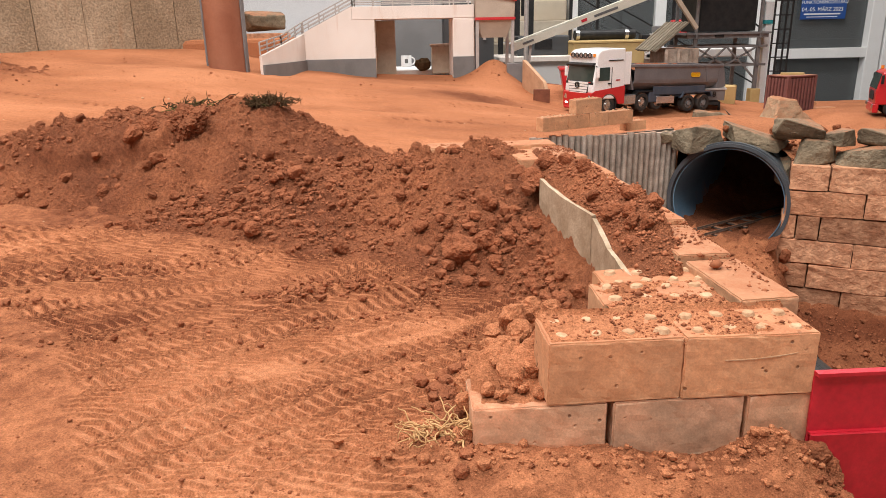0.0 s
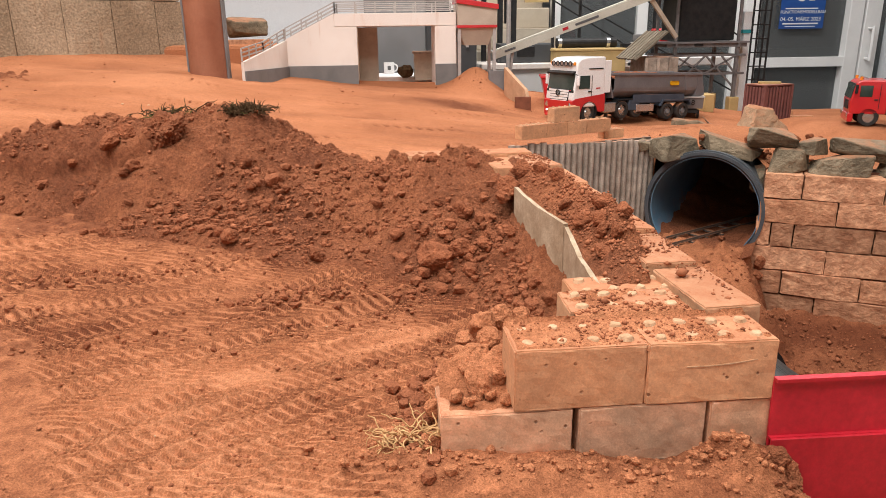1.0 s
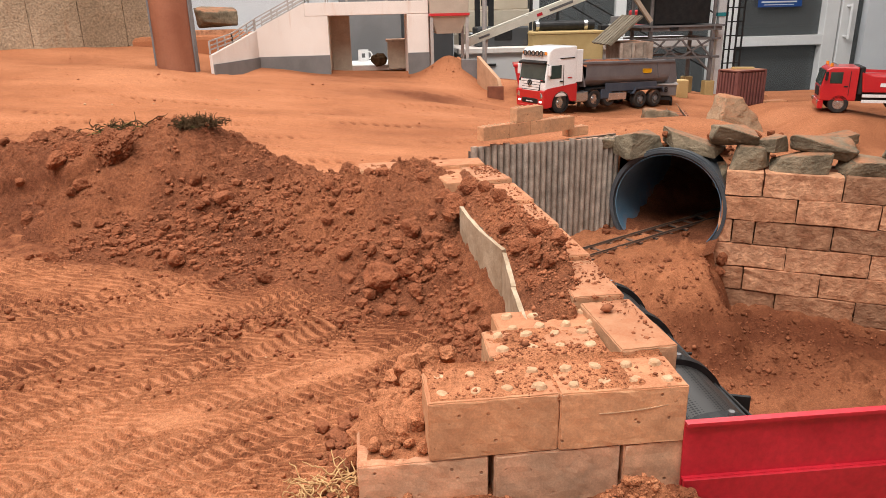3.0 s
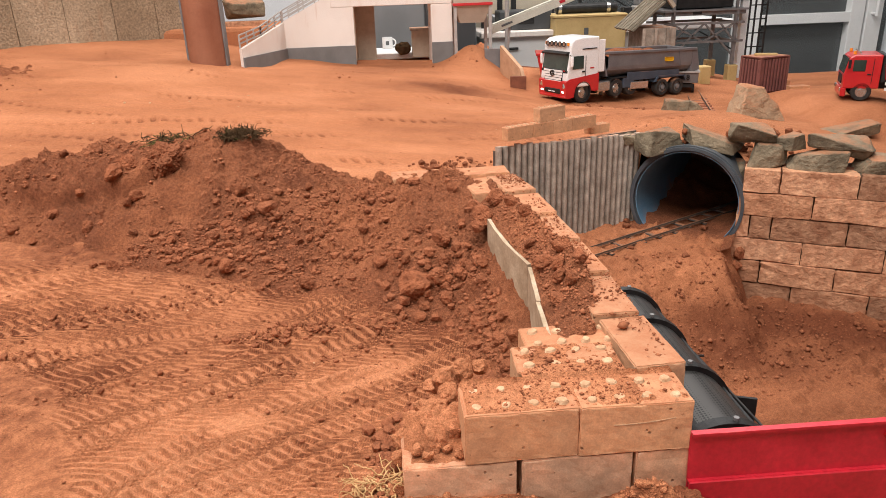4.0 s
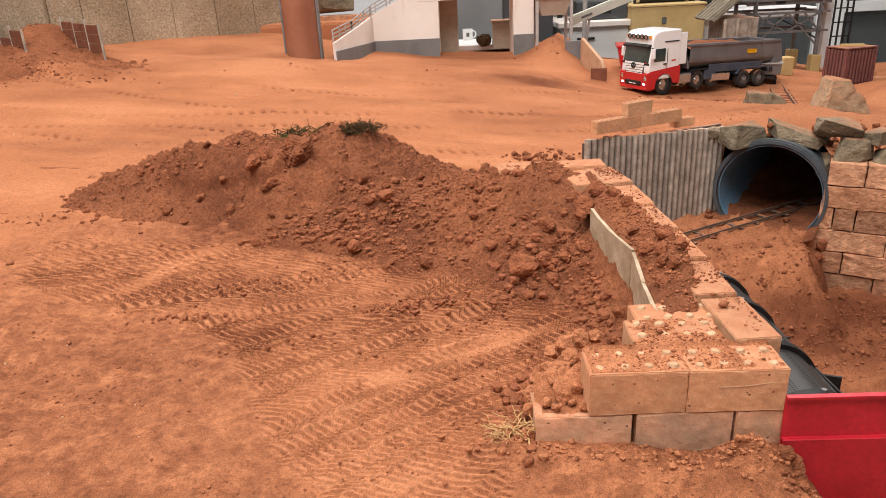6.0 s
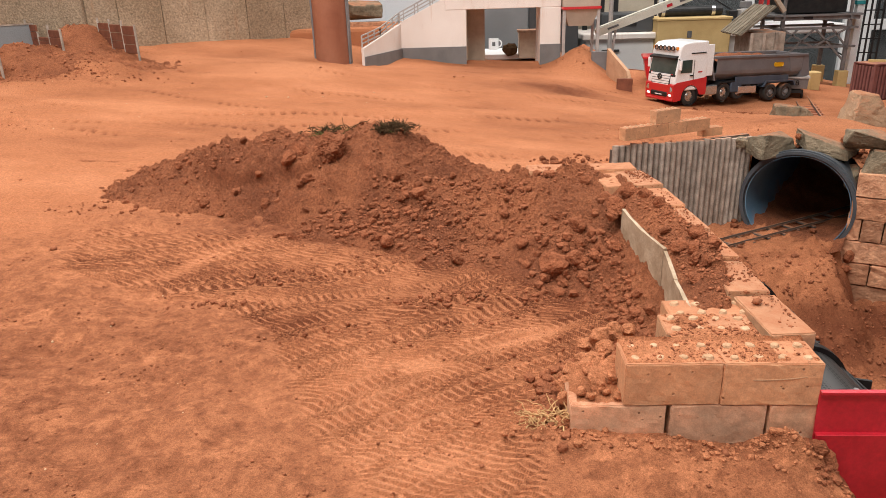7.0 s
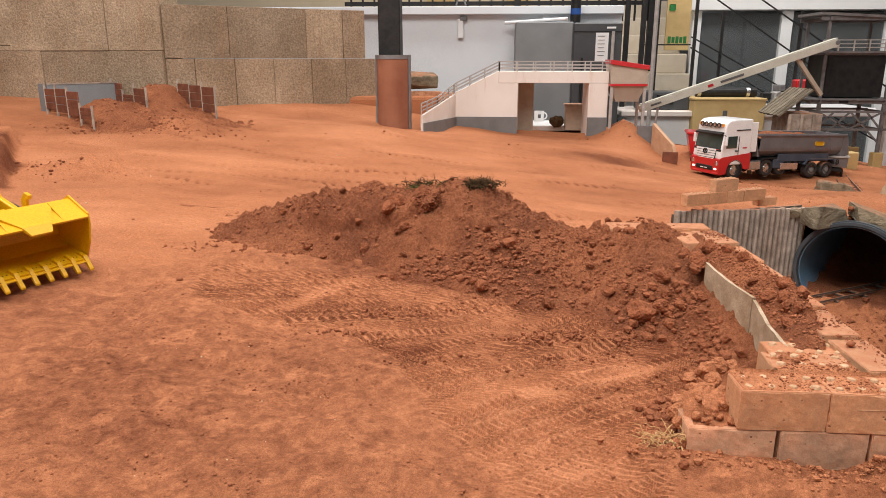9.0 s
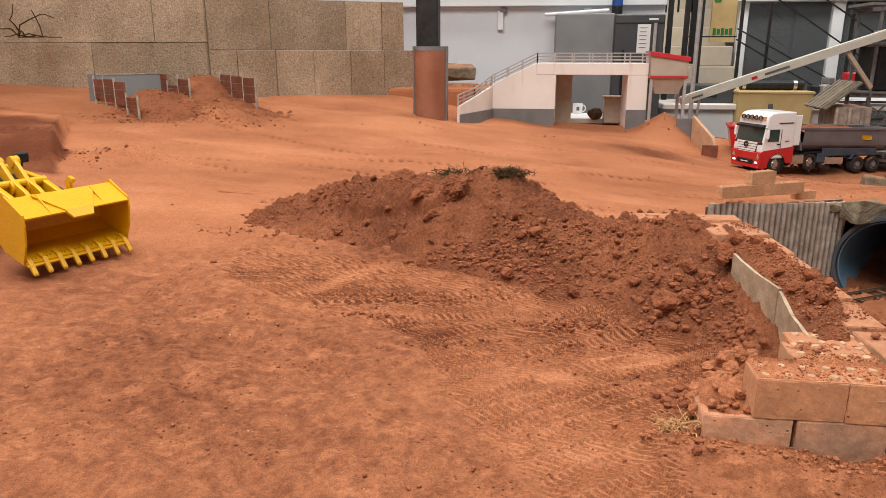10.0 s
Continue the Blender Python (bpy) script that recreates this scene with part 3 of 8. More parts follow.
def yard_z(x, y):
    z = lie(x, y)
    near = 1 - step01(np.hypot(x + 0.25, y - 0.7), 0.7, 1.5)
    z = z + 0.020 * fbm(x, y, 0.5, 3, 1) * (0.5 + 0.5 * near) + 0.009 * fbm(x, y, 0.09, 4, 2) * (0.3 + 0.7 * near) * (1 - 0.6 * driven(x, y))
    z = z + near * (0.0042 * (1 - 0.8 * driven(x, y)) * fbm(x, y, 0.026, 4, 3, 0.6) + 0.010 * (1 - 0.65 * driven(x, y)) * fbm(x * 0.55 + y * 0.3, y, 0.07, 3, 16)) + near * treads(x, y)[0]
    # ruts pushed up by wheels, and windrows of spilt soil
    z = z + 0.011 * bell(x, y, -0.06, 0.845, 0.12, 0.022, 14) * (1 + 1.2 * fbm(x, y, 0.03, 3, 4))
    z = z + 0.005 * bell(x, y, -0.01, 0.745, 0.085, 0.006, 30) - 0.004 * bell(x, y, 0.030, 0.740, 0.085, 0.009, 37)
    z = z + 0.010 * bell(x, y, -0.44, 0.78, 0.07, 0.02, 10) * (0.6 + fbm(x, y, 0.03, 3, 6)) + 0.012 * bell(x, y, -0.28, 1.0, 0.25, 0.04, -12)
    z = z + 0.013 * bell(x, y, 0.20, 0.45, 0.16, 0.05, -4) * (1 + 0.6 * fbm(x, y, 0.04, 3, 7)) + 0.030 * bell(x, y, 0.305, 0.474, 0.045, 0.026) * (1 + fbm(x, y, 0.03, 3, 49)) + 0.062 * bell(x, y, 0.105, 0.592, 0.036, 0.045) * (1 + 0.8 * fbm(x, y, 0.03, 3, 11))
    spill = np.maximum.reduce([0.9 * bell(x, y, 0.21, 0.462, 0.16, 0.026, -3), bell(x, y, 0.075, 0.58, 0.04, 0.07), bell(x, y, -0.06, 0.85, 0.10, 0.018, 16), 0.7 * bell(x, y, -0.02, 0.93, 0.14, 0.035, -14), 0.6 * bell(x, y, -0.30, 1.06, 0.10, 0.02, -14), bell(x, y, 0.03, 0.50, 0.025, 0.03)])
    z = z + step01(spill + 0.5 * fbm(x, y, 0.05, 3, 57), 0.25, 0.75) * (0.75 * lumps(x, y, 0.012, 150, 0.7) + 0.5 * lumps(x, y, 0.007, 160, 0.8))
    far = step01(y, 1.5, 1.9) * (1 - step01(y, 3.2, 3.5))
    z = z + far * (0.010 * fbm(x * 0.3 + 0.1 * y, y, 0.12, 5, 17, 0.58) + 0.010 * np.abs(fbm(x * 0.6, y, 0.07, 4, 68)) * step01(fbm(x, y, 0.35, 3, 69), 0.0, 0.25)) - 0.006 * far_tracks(x, y)[0]
    rut = np.sin((-x * math.sin(radians(38)) + y * math.cos(radians(38)) + 0.03 * fbm(x, y, 0.15, 2, 18)) * 2 * math.pi / 0.085)
    z = z + 0.0025 * rut * bell(x, y, -0.12, 0.86, 0.24, 0.13, 20) * step01(fbm(x, y, 0.2, 2, 19), -0.3, 0.2)
    z = z + np.clip(-0.052 - z, 0, 0.1) * step01(x, 1.75, 1.92) * step01(y, 2.45, 2.65) * (1 - step01(y, 3.1, 3.25))
    # low mounds across the yard
    z = z + 0.012 * bell(x, y, 0.36, 2.85, 0.22, 0.1, 8) * (1 + fbm(x, y, 0.04, 3, 30)) + 0.105 * bell(x, y, 0.485, 3.36, 0.11, 0.12) + 0.008 * bell(x, y, -0.1, 2.25, 0.5, 0.07, 5)
    z = z + 0.02 * bell(x, y, 0.25, 1.75, 0.2, 0.1, 10) * (1 + fbm(x, y, 0.05, 3, 12))
    z = z + BANK_H * step01(-x - 0.59 * (y - 1.56) + 0.02 * fbm(x, y, 0.08, 4, 13), 1.575, 1.60) * step01(y + 0.15 * (x + 1.6) + 0.02 * fbm(x, y, 0.1, 3, 88), 1.60, 1.70) * (1 - step01(y, 2.05, 2.4)) * (1 + 0.15 * fbm(x, y, 0.1, 3, 20))
    rubble = step01(bell(x, y, -1.50, 1.86, 0.16, 0.14) + 0.5 * fbm(x, y, 0.09, 3, 64), 0.3, 0.7)
    z = z + rubble * (0.012 * np.abs(fbm(x, y, 0.08, 4, 61)) + 0.8 * lumps(x, y, 0.028, 240, 0.6) + 0.5 * lumps(x, y, 0.016, 250, 0.6))
    z = z + 0.05 * bell(x, y, -1.62, 2.68, 0.16, 0.16) + 0.03 * bell(x, y, -1.95, 2.62, 0.12, 0.12) + 0.03 * bell(x, y, -1.45, 2.55, 0.2, 0.1) * (1 + fbm(x, y, 0.05, 3, 14))
    z = z - 0.05 * step01(y, 3.5, 3.9) * step01(x, 1.2, 1.5) - 0.065 * step01(y, 3.5, 3.62) * step01(x, -0.45, -0.38) * (1 - step01(x, 0.6, 0.66))
    # the bank falls away beside the blocks, in front of the red plate
    fall = np.clip((x - 0.354 + 0.01 * fbm(x, y, 0.03, 3, 15)) * 1.15, 0, 0.42) * (1 - step01(y, 0.485, 0.50))
    z = z - fall
    p = pit_mask(x, y)
    return z * (1 - p) + pit_floor(x, y) * p


def top_z(x, y):
    """The highest soil at one place."""
    ax, ay = np.array([float(x)]), np.array([float(y)])
    return float(max(yard_z(ax, ay)[0], heap_z(ax, ay)[0] if -1.05 < x < 0.25 and 0.6 < y < 1.7 else -9))


def sheet(name, xs, ys, zf, damp_shade_f, material, keep=None):
    gx, gy = np.meshgrid(xs, ys)
    gz = zf(gx, gy)
    nx, ny = len(xs), len(ys)
    i = np.arange(nx * ny).reshape(ny, nx)
    quads = np.stack((i[:-1, :-1], i[:-1, 1:], i[1:, 1:], i[1:, :-1]), -1).reshape(-1, 4)
    co = np.stack((gx, gy, gz), -1).reshape(-1, 3)
    if keep is not None:
        quads = quads[keep(co[quads].mean(1))]
    me = bpy.data.meshes.new(name)
    me.vertices.add(len(co))
    me.vertices.foreach_set("co", co.ravel())
    me.loops.add(quads.size)
    me.loops.foreach_set("vertex_index", quads.ravel().astype(np.int32))
    me.polygons.add(len(quads))
    me.polygons.foreach_set("loop_start", np.arange(0, quads.size, 4, dtype=np.int32))
    me.update(calc_edges=True)
    me.polygons.foreach_set("use_smooth", np.ones(len(quads), dtype=bool))
    at = me.attributes.new("damp_shade", "FLOAT", "POINT")
    at.data.foreach_set("value", damp_shade_f(gx, gy).ravel().astype(np.float32))
    me.materials.append(material)
    return new(name, me)


def spaced(*runs):
    """Grid lines: (start, end, step) one after another."""
    out = []
    for a, b, s in runs:
        out.append(np.linspace(a, b, max(2, int(round((b - a) / s)) + 1))[:-1])
    return np.concatenate(out + [np.array([runs[-1][1]])])


def yard_damp_shade(x, y):
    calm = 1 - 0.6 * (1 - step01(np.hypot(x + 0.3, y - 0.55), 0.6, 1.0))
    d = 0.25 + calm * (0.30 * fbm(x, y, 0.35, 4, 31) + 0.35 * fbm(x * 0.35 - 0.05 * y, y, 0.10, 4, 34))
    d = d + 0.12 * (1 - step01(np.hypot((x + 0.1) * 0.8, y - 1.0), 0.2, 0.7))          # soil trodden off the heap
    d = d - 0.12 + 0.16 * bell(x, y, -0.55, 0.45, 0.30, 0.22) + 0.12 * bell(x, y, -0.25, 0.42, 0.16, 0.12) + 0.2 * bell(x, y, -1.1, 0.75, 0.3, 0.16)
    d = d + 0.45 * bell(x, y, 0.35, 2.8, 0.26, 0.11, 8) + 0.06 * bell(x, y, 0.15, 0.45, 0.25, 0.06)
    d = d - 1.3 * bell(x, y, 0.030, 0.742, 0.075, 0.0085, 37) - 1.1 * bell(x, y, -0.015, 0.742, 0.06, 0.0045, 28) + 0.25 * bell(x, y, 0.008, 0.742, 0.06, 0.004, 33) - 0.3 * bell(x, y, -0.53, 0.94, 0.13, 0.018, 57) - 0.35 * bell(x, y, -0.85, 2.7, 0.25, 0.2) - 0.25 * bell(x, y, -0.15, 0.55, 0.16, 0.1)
    # cut bank: moist soil and the shade on its face, both put into the colour
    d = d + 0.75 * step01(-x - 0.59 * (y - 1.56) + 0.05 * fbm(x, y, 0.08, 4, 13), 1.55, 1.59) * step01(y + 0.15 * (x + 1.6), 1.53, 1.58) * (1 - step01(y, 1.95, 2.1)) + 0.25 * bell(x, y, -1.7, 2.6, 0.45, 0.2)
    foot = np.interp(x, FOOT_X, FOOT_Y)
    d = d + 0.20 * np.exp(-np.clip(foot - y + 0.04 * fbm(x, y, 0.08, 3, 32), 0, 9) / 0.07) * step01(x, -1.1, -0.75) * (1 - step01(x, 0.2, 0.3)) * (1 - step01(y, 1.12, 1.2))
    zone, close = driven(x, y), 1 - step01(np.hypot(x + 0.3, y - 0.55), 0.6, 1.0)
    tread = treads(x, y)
    # first term paints shade into the lug grooves and light onto the bars
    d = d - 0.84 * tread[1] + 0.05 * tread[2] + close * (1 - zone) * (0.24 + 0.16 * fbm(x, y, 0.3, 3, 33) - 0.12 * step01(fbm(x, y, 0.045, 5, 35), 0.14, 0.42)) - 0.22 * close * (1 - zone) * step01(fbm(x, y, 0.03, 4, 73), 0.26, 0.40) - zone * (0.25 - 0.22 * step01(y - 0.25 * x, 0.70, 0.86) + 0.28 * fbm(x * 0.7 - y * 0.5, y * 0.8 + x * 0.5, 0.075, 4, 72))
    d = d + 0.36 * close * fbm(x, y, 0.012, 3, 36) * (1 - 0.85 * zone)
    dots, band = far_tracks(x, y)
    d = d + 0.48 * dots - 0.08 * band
    # pit floor is darker, most in its low part and along the bricks
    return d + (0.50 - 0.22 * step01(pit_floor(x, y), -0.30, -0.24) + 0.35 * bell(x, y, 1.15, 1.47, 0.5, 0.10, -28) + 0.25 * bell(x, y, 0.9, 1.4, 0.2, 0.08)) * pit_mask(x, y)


PIPE_C, PIPE_D, PIPE_R = Vector((0.868, 1.742, -0.118)), Vector((0.62, 0.785, 0.0)).normalized(), 0.153


def keep_yard(c):
    """Leaves out what lies beyond the yard's far edge and in the mouth of the pipe."""
    far = (c[:, 1] > 3.45) & (c[:, 0] > 0.66) & (c[:, 0] < 1.32)
    rel = c - np.array(PIPE_C)
    d = np.array(PIPE_D)
    along = rel @ d
    rad = np.linalg.norm(rel - along[:, None] * d, axis=1)
    mouth = (rad < PIPE_R + 0.004) & (along < 0.6) & ((along > 0.0) | ((along > -0.07) & (c[:, 2] > -0.19)))
    return ~(far | mouth)


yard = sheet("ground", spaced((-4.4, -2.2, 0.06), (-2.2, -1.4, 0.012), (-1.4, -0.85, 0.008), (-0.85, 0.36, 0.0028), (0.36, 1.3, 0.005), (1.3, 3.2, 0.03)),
             spaced((-1.2, 0.28, 0.02), (0.28, 1.08, 0.0014), (1.08, 1.12, 0.0027), (1.12, 1.9, 0.0055), (1.9, 2.7, 0.008), (2.7, 4.4, 0.014)), yard_z, yard_damp_shade, M_GROUND, keep_yard)
tagged(yard, "dry orange-red earth yard with tyre prints", "ground", kind="structure")
heap = sheet("soil_heap", spaced((-1.05, 0.256, 0.0024)), spaced((0.60, 1.45, 0.0024), (1.45, 1.62, 0.006)), heap_z,
             lambda x, y: 0.22 + 0.5 * fbm(x, y, 0.16, 4, 33) - 0.3 * bell(x, y, -0.39, 1.12, 0.12, 0.025, 24), M_HEAP, lambda c: (c[:, 2] > lie(c[:, 0], c[:, 1]) - 0.03) & (c[:, 0] < np.interp(c[:, 1], (0.56, 0.615, 0.62, 0.72, 0.81, 0.975, 1.0, 1.3), (0.19, 0.19, 0.233, 0.242, 0.247, 0.219, 0.245, 0.245))))
tagged(heap, "long tipped heap of loose moist red-brown soil", "soil heap")

# boards that close the raised bed down to the floor
def bed_side(p, q):
    n = 60
    xs, ys = np.linspace(p[0], q[0], n), np.linspace(p[1], q[1], n)
    top = yard_z(xs, ys) - 0.002
    nx, ny = (q[1] - p[1]), -(q[0] - p[0])
    k = 0.03 / math.hypot(nx, ny)
    v = []
    for x, y, z in zip(xs, ys, top):
        v += [(x, y, z), (x + nx * k, y + ny * k, z), (x + nx * k, y + ny * k, -0.95), (x, y, -0.95)]
    f = [(4 * i + a, 4 * i + b, 4 * i + 4 + b, 4 * i + 4 + a) for i in range(n - 1) for a, b in ((0, 1), (1, 2), (2, 3), (3, 0))]
    f += [(0, 1, 2, 3), (4 * n - 4, 4 * n - 1, 4 * n - 2, 4 * n - 3)]
    me = bpy.data.meshes.new("trim")
    me.from_pydata(v, [], f)
    me.materials.append(M_BOARD)
    tagged(new("trim", me), "plain brown board closing the raised bed", "board", kind="structure")


BED = ((-4.4, -1.2), (3.2, -1.2), (3.2, 4.4), (1.335, 4.4), (1.335, 3.46), (0.645, 3.46), (0.645, 4.4), (-4.4, 4.4))
for p, q in zip(BED, BED[1:] + BED[:1]):
    bed_side(p, q)

# ---- the hall ----


def structure(name, bm, material, label, category="wall"):
    return tagged(part(name, bm, material), label, category, kind="structure")


structure("floor", box(B(), 13, 13, 0.1, 0.5, 2.5, -1.0), M_FLOOR, "plain grey hall floor far below the yard", "floor")
# walls assumed out of view; their grey keeps the bounced light low
structure("wall_west", box(B(), 0.15, 13, 4.6, -5.0, 2.5, 1.25), M_HALLWALL, "unseen grey hall wall that keeps bounced light low")
structure("wall_east", box(B(), 0.15, 13, 4.6, 7.0, 2.5, 1.25), M_HALLWALL, "unseen grey hall wall that keeps bounced light low")
# unseen too, but white, as a reflector for surfaces facing the camera
structure("wall_south_bounce", box(B(), 12, 0.15, 4.6, 1.0, -3.6, 1.25), M_WHITEWALL, "unseen white wall added to bounce light onto the fronts")
structure("wall_rear", box(B(), 13, 0.15, 4.6, 1.0, 9.0, 1.25), M_CREAMWALL, "plain cream wall behind the glazing")
# out-of-view ceiling; its openings are made up to suit the lamps
bm = B()
for x0, x1, y0, y1 in ((-5.1, 7.1, -3.7, -1.6), (-5.1, -3.25, -1.6, 1.9), (1.45, 7.1, -1.6, 1.9), (-5.1, 7.1, 1.9, 3.8), (-5.1, -1.3, 3.8, 4.9), (3.5, 7.1, 3.8, 4.9), (-5.1, 7.1, 4.9, 9.1)):
    box(bm, x1 - x0, y1 - y0, 0.1, (x0 + x1) / 2, (y0 + y1) / 2, 3.5)
structure("ceiling", bm, M_HALLWALL, "unseen grey ceiling with openings for the two lamps", "ceiling")

# ---- cast concrete blocks ----
BL, BD, BH = 0.109, 0.054, 0.054


def block_mesh(name, w, d, h, seed):
    """A cast block with softly chipped edges."""
    bm = B()
    bmesh.ops.create_cube(bm, size=1, matrix=Matrix.Diagonal((w, d, h, 1)))
    for axis, size in enumerate((w, d, h)):
        n = int(size / 0.006)
        for f in [-1] + [2 * k / n - 1 for k in range(1, n)] + [1]:
            no = Vector((axis == 0, axis == 1, axis == 2))
            bmesh.ops.bisect_plane(bm, geom=bm.verts[:] + bm.edges[:] + bm.faces[:], plane_co=no * f * (size / 2 - 0.0024 * (abs(f) == 1)), plane_no=no)
    for v in bm.verts:
        edge = sum(abs(abs(c) - s / 2) < 1e-5 for c, s in zip(v.co, (w, d, h)))
        n = noise.noise(v.co * 60 + Vector((seed * 3.1, 0, 0)))
        if edge >= 2:
            v.co *= 1 - 0.004 * edge * abs(n)
        else:
            v.co += v.normal * 0.0007 * n
    bmesh.ops.bevel(bm, geom=[e for e in bm.edges if e.calc_face_angle(0) > 1.0], offset=0.0011, segments=2, affect="EDGES")
    for v in bm.verts:
        v.co += 0.00055 * noise.noise_vector(v.co * 150 + Vector((seed, 0, 0)))
    me = bpy.data.meshes.new(name)
    bm.to_mesh(me)
    bm.free()
    me.materials.append(M_BLOCK)
    return me


BLOCK_MESHES = [block_mesh("block_body", BL, BD, BH, k) for k in range(4)]
HALF_MESHES = [block_mesh("block_half", BD, BD, BH, 10 + k) for k in range(2)]
bm = B()
bmesh.ops.create_cone(bm, cap_ends=True, segments=12, radius1=0.0078, radius2=0.0048, depth=0.0062)
bmesh.ops.bevel(bm, geom=bm.edges[:], offset=0.0008, segments=1, affect="EDGES")
for v in bm.verts:
    v.co *= 1 + 0.22 * noise.noise(v.co * 260)
STUD = bpy.data.meshes.new("stud")
bm.to_mesh(STUD)
bm.free()
STUD.materials.append(M_STUD)
rb = random.Random(5)


def concrete_block(x, y, z, turn=0.0, studs=True, half=False, tip=0.0, stained_face=False, label="beige cast concrete block dusted with red soil"):
    """A block whose base centre is at x, y, z, its length along the turn."""
    me = rb.choice(HALF_MESHES if half else BLOCK_MESHES)
    ob = new("concrete_block", me)
    if stained_face:
        ob.material_slots[0].link = "OBJECT"
        ob.material_slots[0].material = M_BLOCK_STAINED
    ob.matrix_world = pose(x, y, z + BH / 2, tip, 0, turn)
    tagged(ob, label, "concrete block", "stacked concrete blocks")
    if studs:
        n = 2 if half else 4
        for i in range(n):
            for j in range(2):
                share("stud", STUD, ob, pose((i - (n - 1) / 2) * 0.027, (j - 0.5) * 0.027, BH / 2 + rb.uniform(-0.0010, 0.0010), 0, 0, rb.uniform(0, 360)) @ Matrix.Diagonal((rb.uniform(0.75, 1.1), rb.uniform(0.75, 1.1), rb.uniform(0.7, 1), 1)))
    return ob


def knob_row(b):
    """Two rows of small studs on a low half block."""
    for i in range(4):
        for j in (-1, 1):
            share("stud", STUD, b, pose((i - 1.5) * 0.0125, j * 0.012, BH / 2 + 0.001) @ Matrix.Diagonal((0.45, 0.8, 0.9, 1)))


# lower course along the front, with soil packed at its foot
for x, half in ((0.116, False), (0.2300, False), (0.3145, True)):
    concrete_block(x, 0.523, -0.0125, rb.uniform(-1, 1), x < 0.1, half, stained_face=True, label="soil-stained grey cast concrete block, half buried")
for y in (0.60, 0.71, 0.82, 0.93, 1.04):
    concrete_block(0.31, y + 0.01, -0.01 + 0.04 * (y - 0.55), 90, False)
# upper course at the corner
concrete_block(0.1755, 0.523, 0.0415, 0.6, label="beige cast concrete block with eight studs, soil on top")
scratched = concrete_block(0.2855, 0.5215, 0.0415, -0.8, label="tan cast concrete block, its face scratched")
bm = B()
for i in range(7):
    xa, xb = -0.022 + 0.0085 * i, -0.022 + 0.0085 * (i + 1)
    beam(bm, (xa, -0.0272, 0.006 + 0.00012 * (i - 1) ** 2), (xb, -0.0272, 0.006 + 0.00012 * i ** 2), 0.0006, 0.0009)
part("scratch", bm, M_PEBBLE, scratched, "pale scraped line")
concrete_block(0.238, 0.585, 0.046, -1.5, label="beige cast concrete block with studs under loose soil")
concrete_block(0.2575, 0.640, 0.040, 0.5, label="cast concrete block mostly under loose soil")
# the row that runs back beside the pit
for i, (x, y, turn) in enumerate(((0.3215, 0.606, 93), (0.3165, 0.716, 90), (0.3125, 0.826, 92.5), (0.303, 0.935, 94), (0.2945, 1.044, 94), (0.279, 1.155, 101))):
    concrete_block(x + 0.004 * (i == 0), y, 0.046 + 0.052 * (y - 0.56), turn, False, tip=0, label="tan cast concrete block lying lengthwise in the wall")
concrete_block(0.232, 1.235, 0.081, 2, False)
concrete_block(0.121, 1.238, 0.080, 1, False, label="tan cast concrete block half under the soil heap")
concrete_block(0.225, 1.160, 0.074, 101, False, label="tan cast concrete block half under the soil heap")
# small stack on top of the slatted retaining wall
for u, w in ((0.040, 0.080), (0.1135, 0.066), (0.1795, 0.064), (0.2545, 0.084)):
    b = concrete_block(0.355 + u * 0.898 + 0.006, 1.725 + u * 0.44 - 0.012, 0.0735 - 0.004 * u, 26.1, False, True, label="pale cast concrete half block on the slatted wall")
    b.scale = (w / BD, 0.5, 0.63)
    knob_row(b)
b = concrete_block(0.4925, 1.7845, 0.1085, 28, False, True, label="grey cast concrete half block crowning the small stack")
b.scale = (1.62, 0.5, 0.66)
knob_row(b)
b = concrete_block(0.648, 1.872, 0.044, 24, False, True, label="low cast concrete half block at the stack's end")
b.scale = (1.3, 0.5, 0.45)
knob_row(b)

# thin stone slabs that hold the fill back
for k, (x0, y0, x1, y1, za, zb) in enumerate(((0.212, 0.980, 0.243, 0.817, 0.123, 0.110), (0.243, 0.814, 0.239, 0.737, 0.109, 0.092), (0.237, 0.732, 0.230, 0.630, 0.096, 0.093))):
    bm = B()
    n = 8
    line = [(x0 + (x1 - x0) * i / n - 0.005 * math.sin(math.pi * i / n) * (k == 0), y0 + (y1 - y0) * i / n) for i in range(n + 1)]
    prism(bm, line + [(u + 0.0055, v) for u, v in line[::-1]], -0.01, za, "z")
    for v in bm.verts:
        v.co.z += 0.0025 * noise.noise(v.co * 60) + (zb - za) * (v.co.y - y0) / (y1 - y0) * (v.co.z > 0.03)
    tagged(part("edging_slab", bm, M_SLAB), "thin pale stone slab on edge, holding back soil", "slab", "edging slabs")


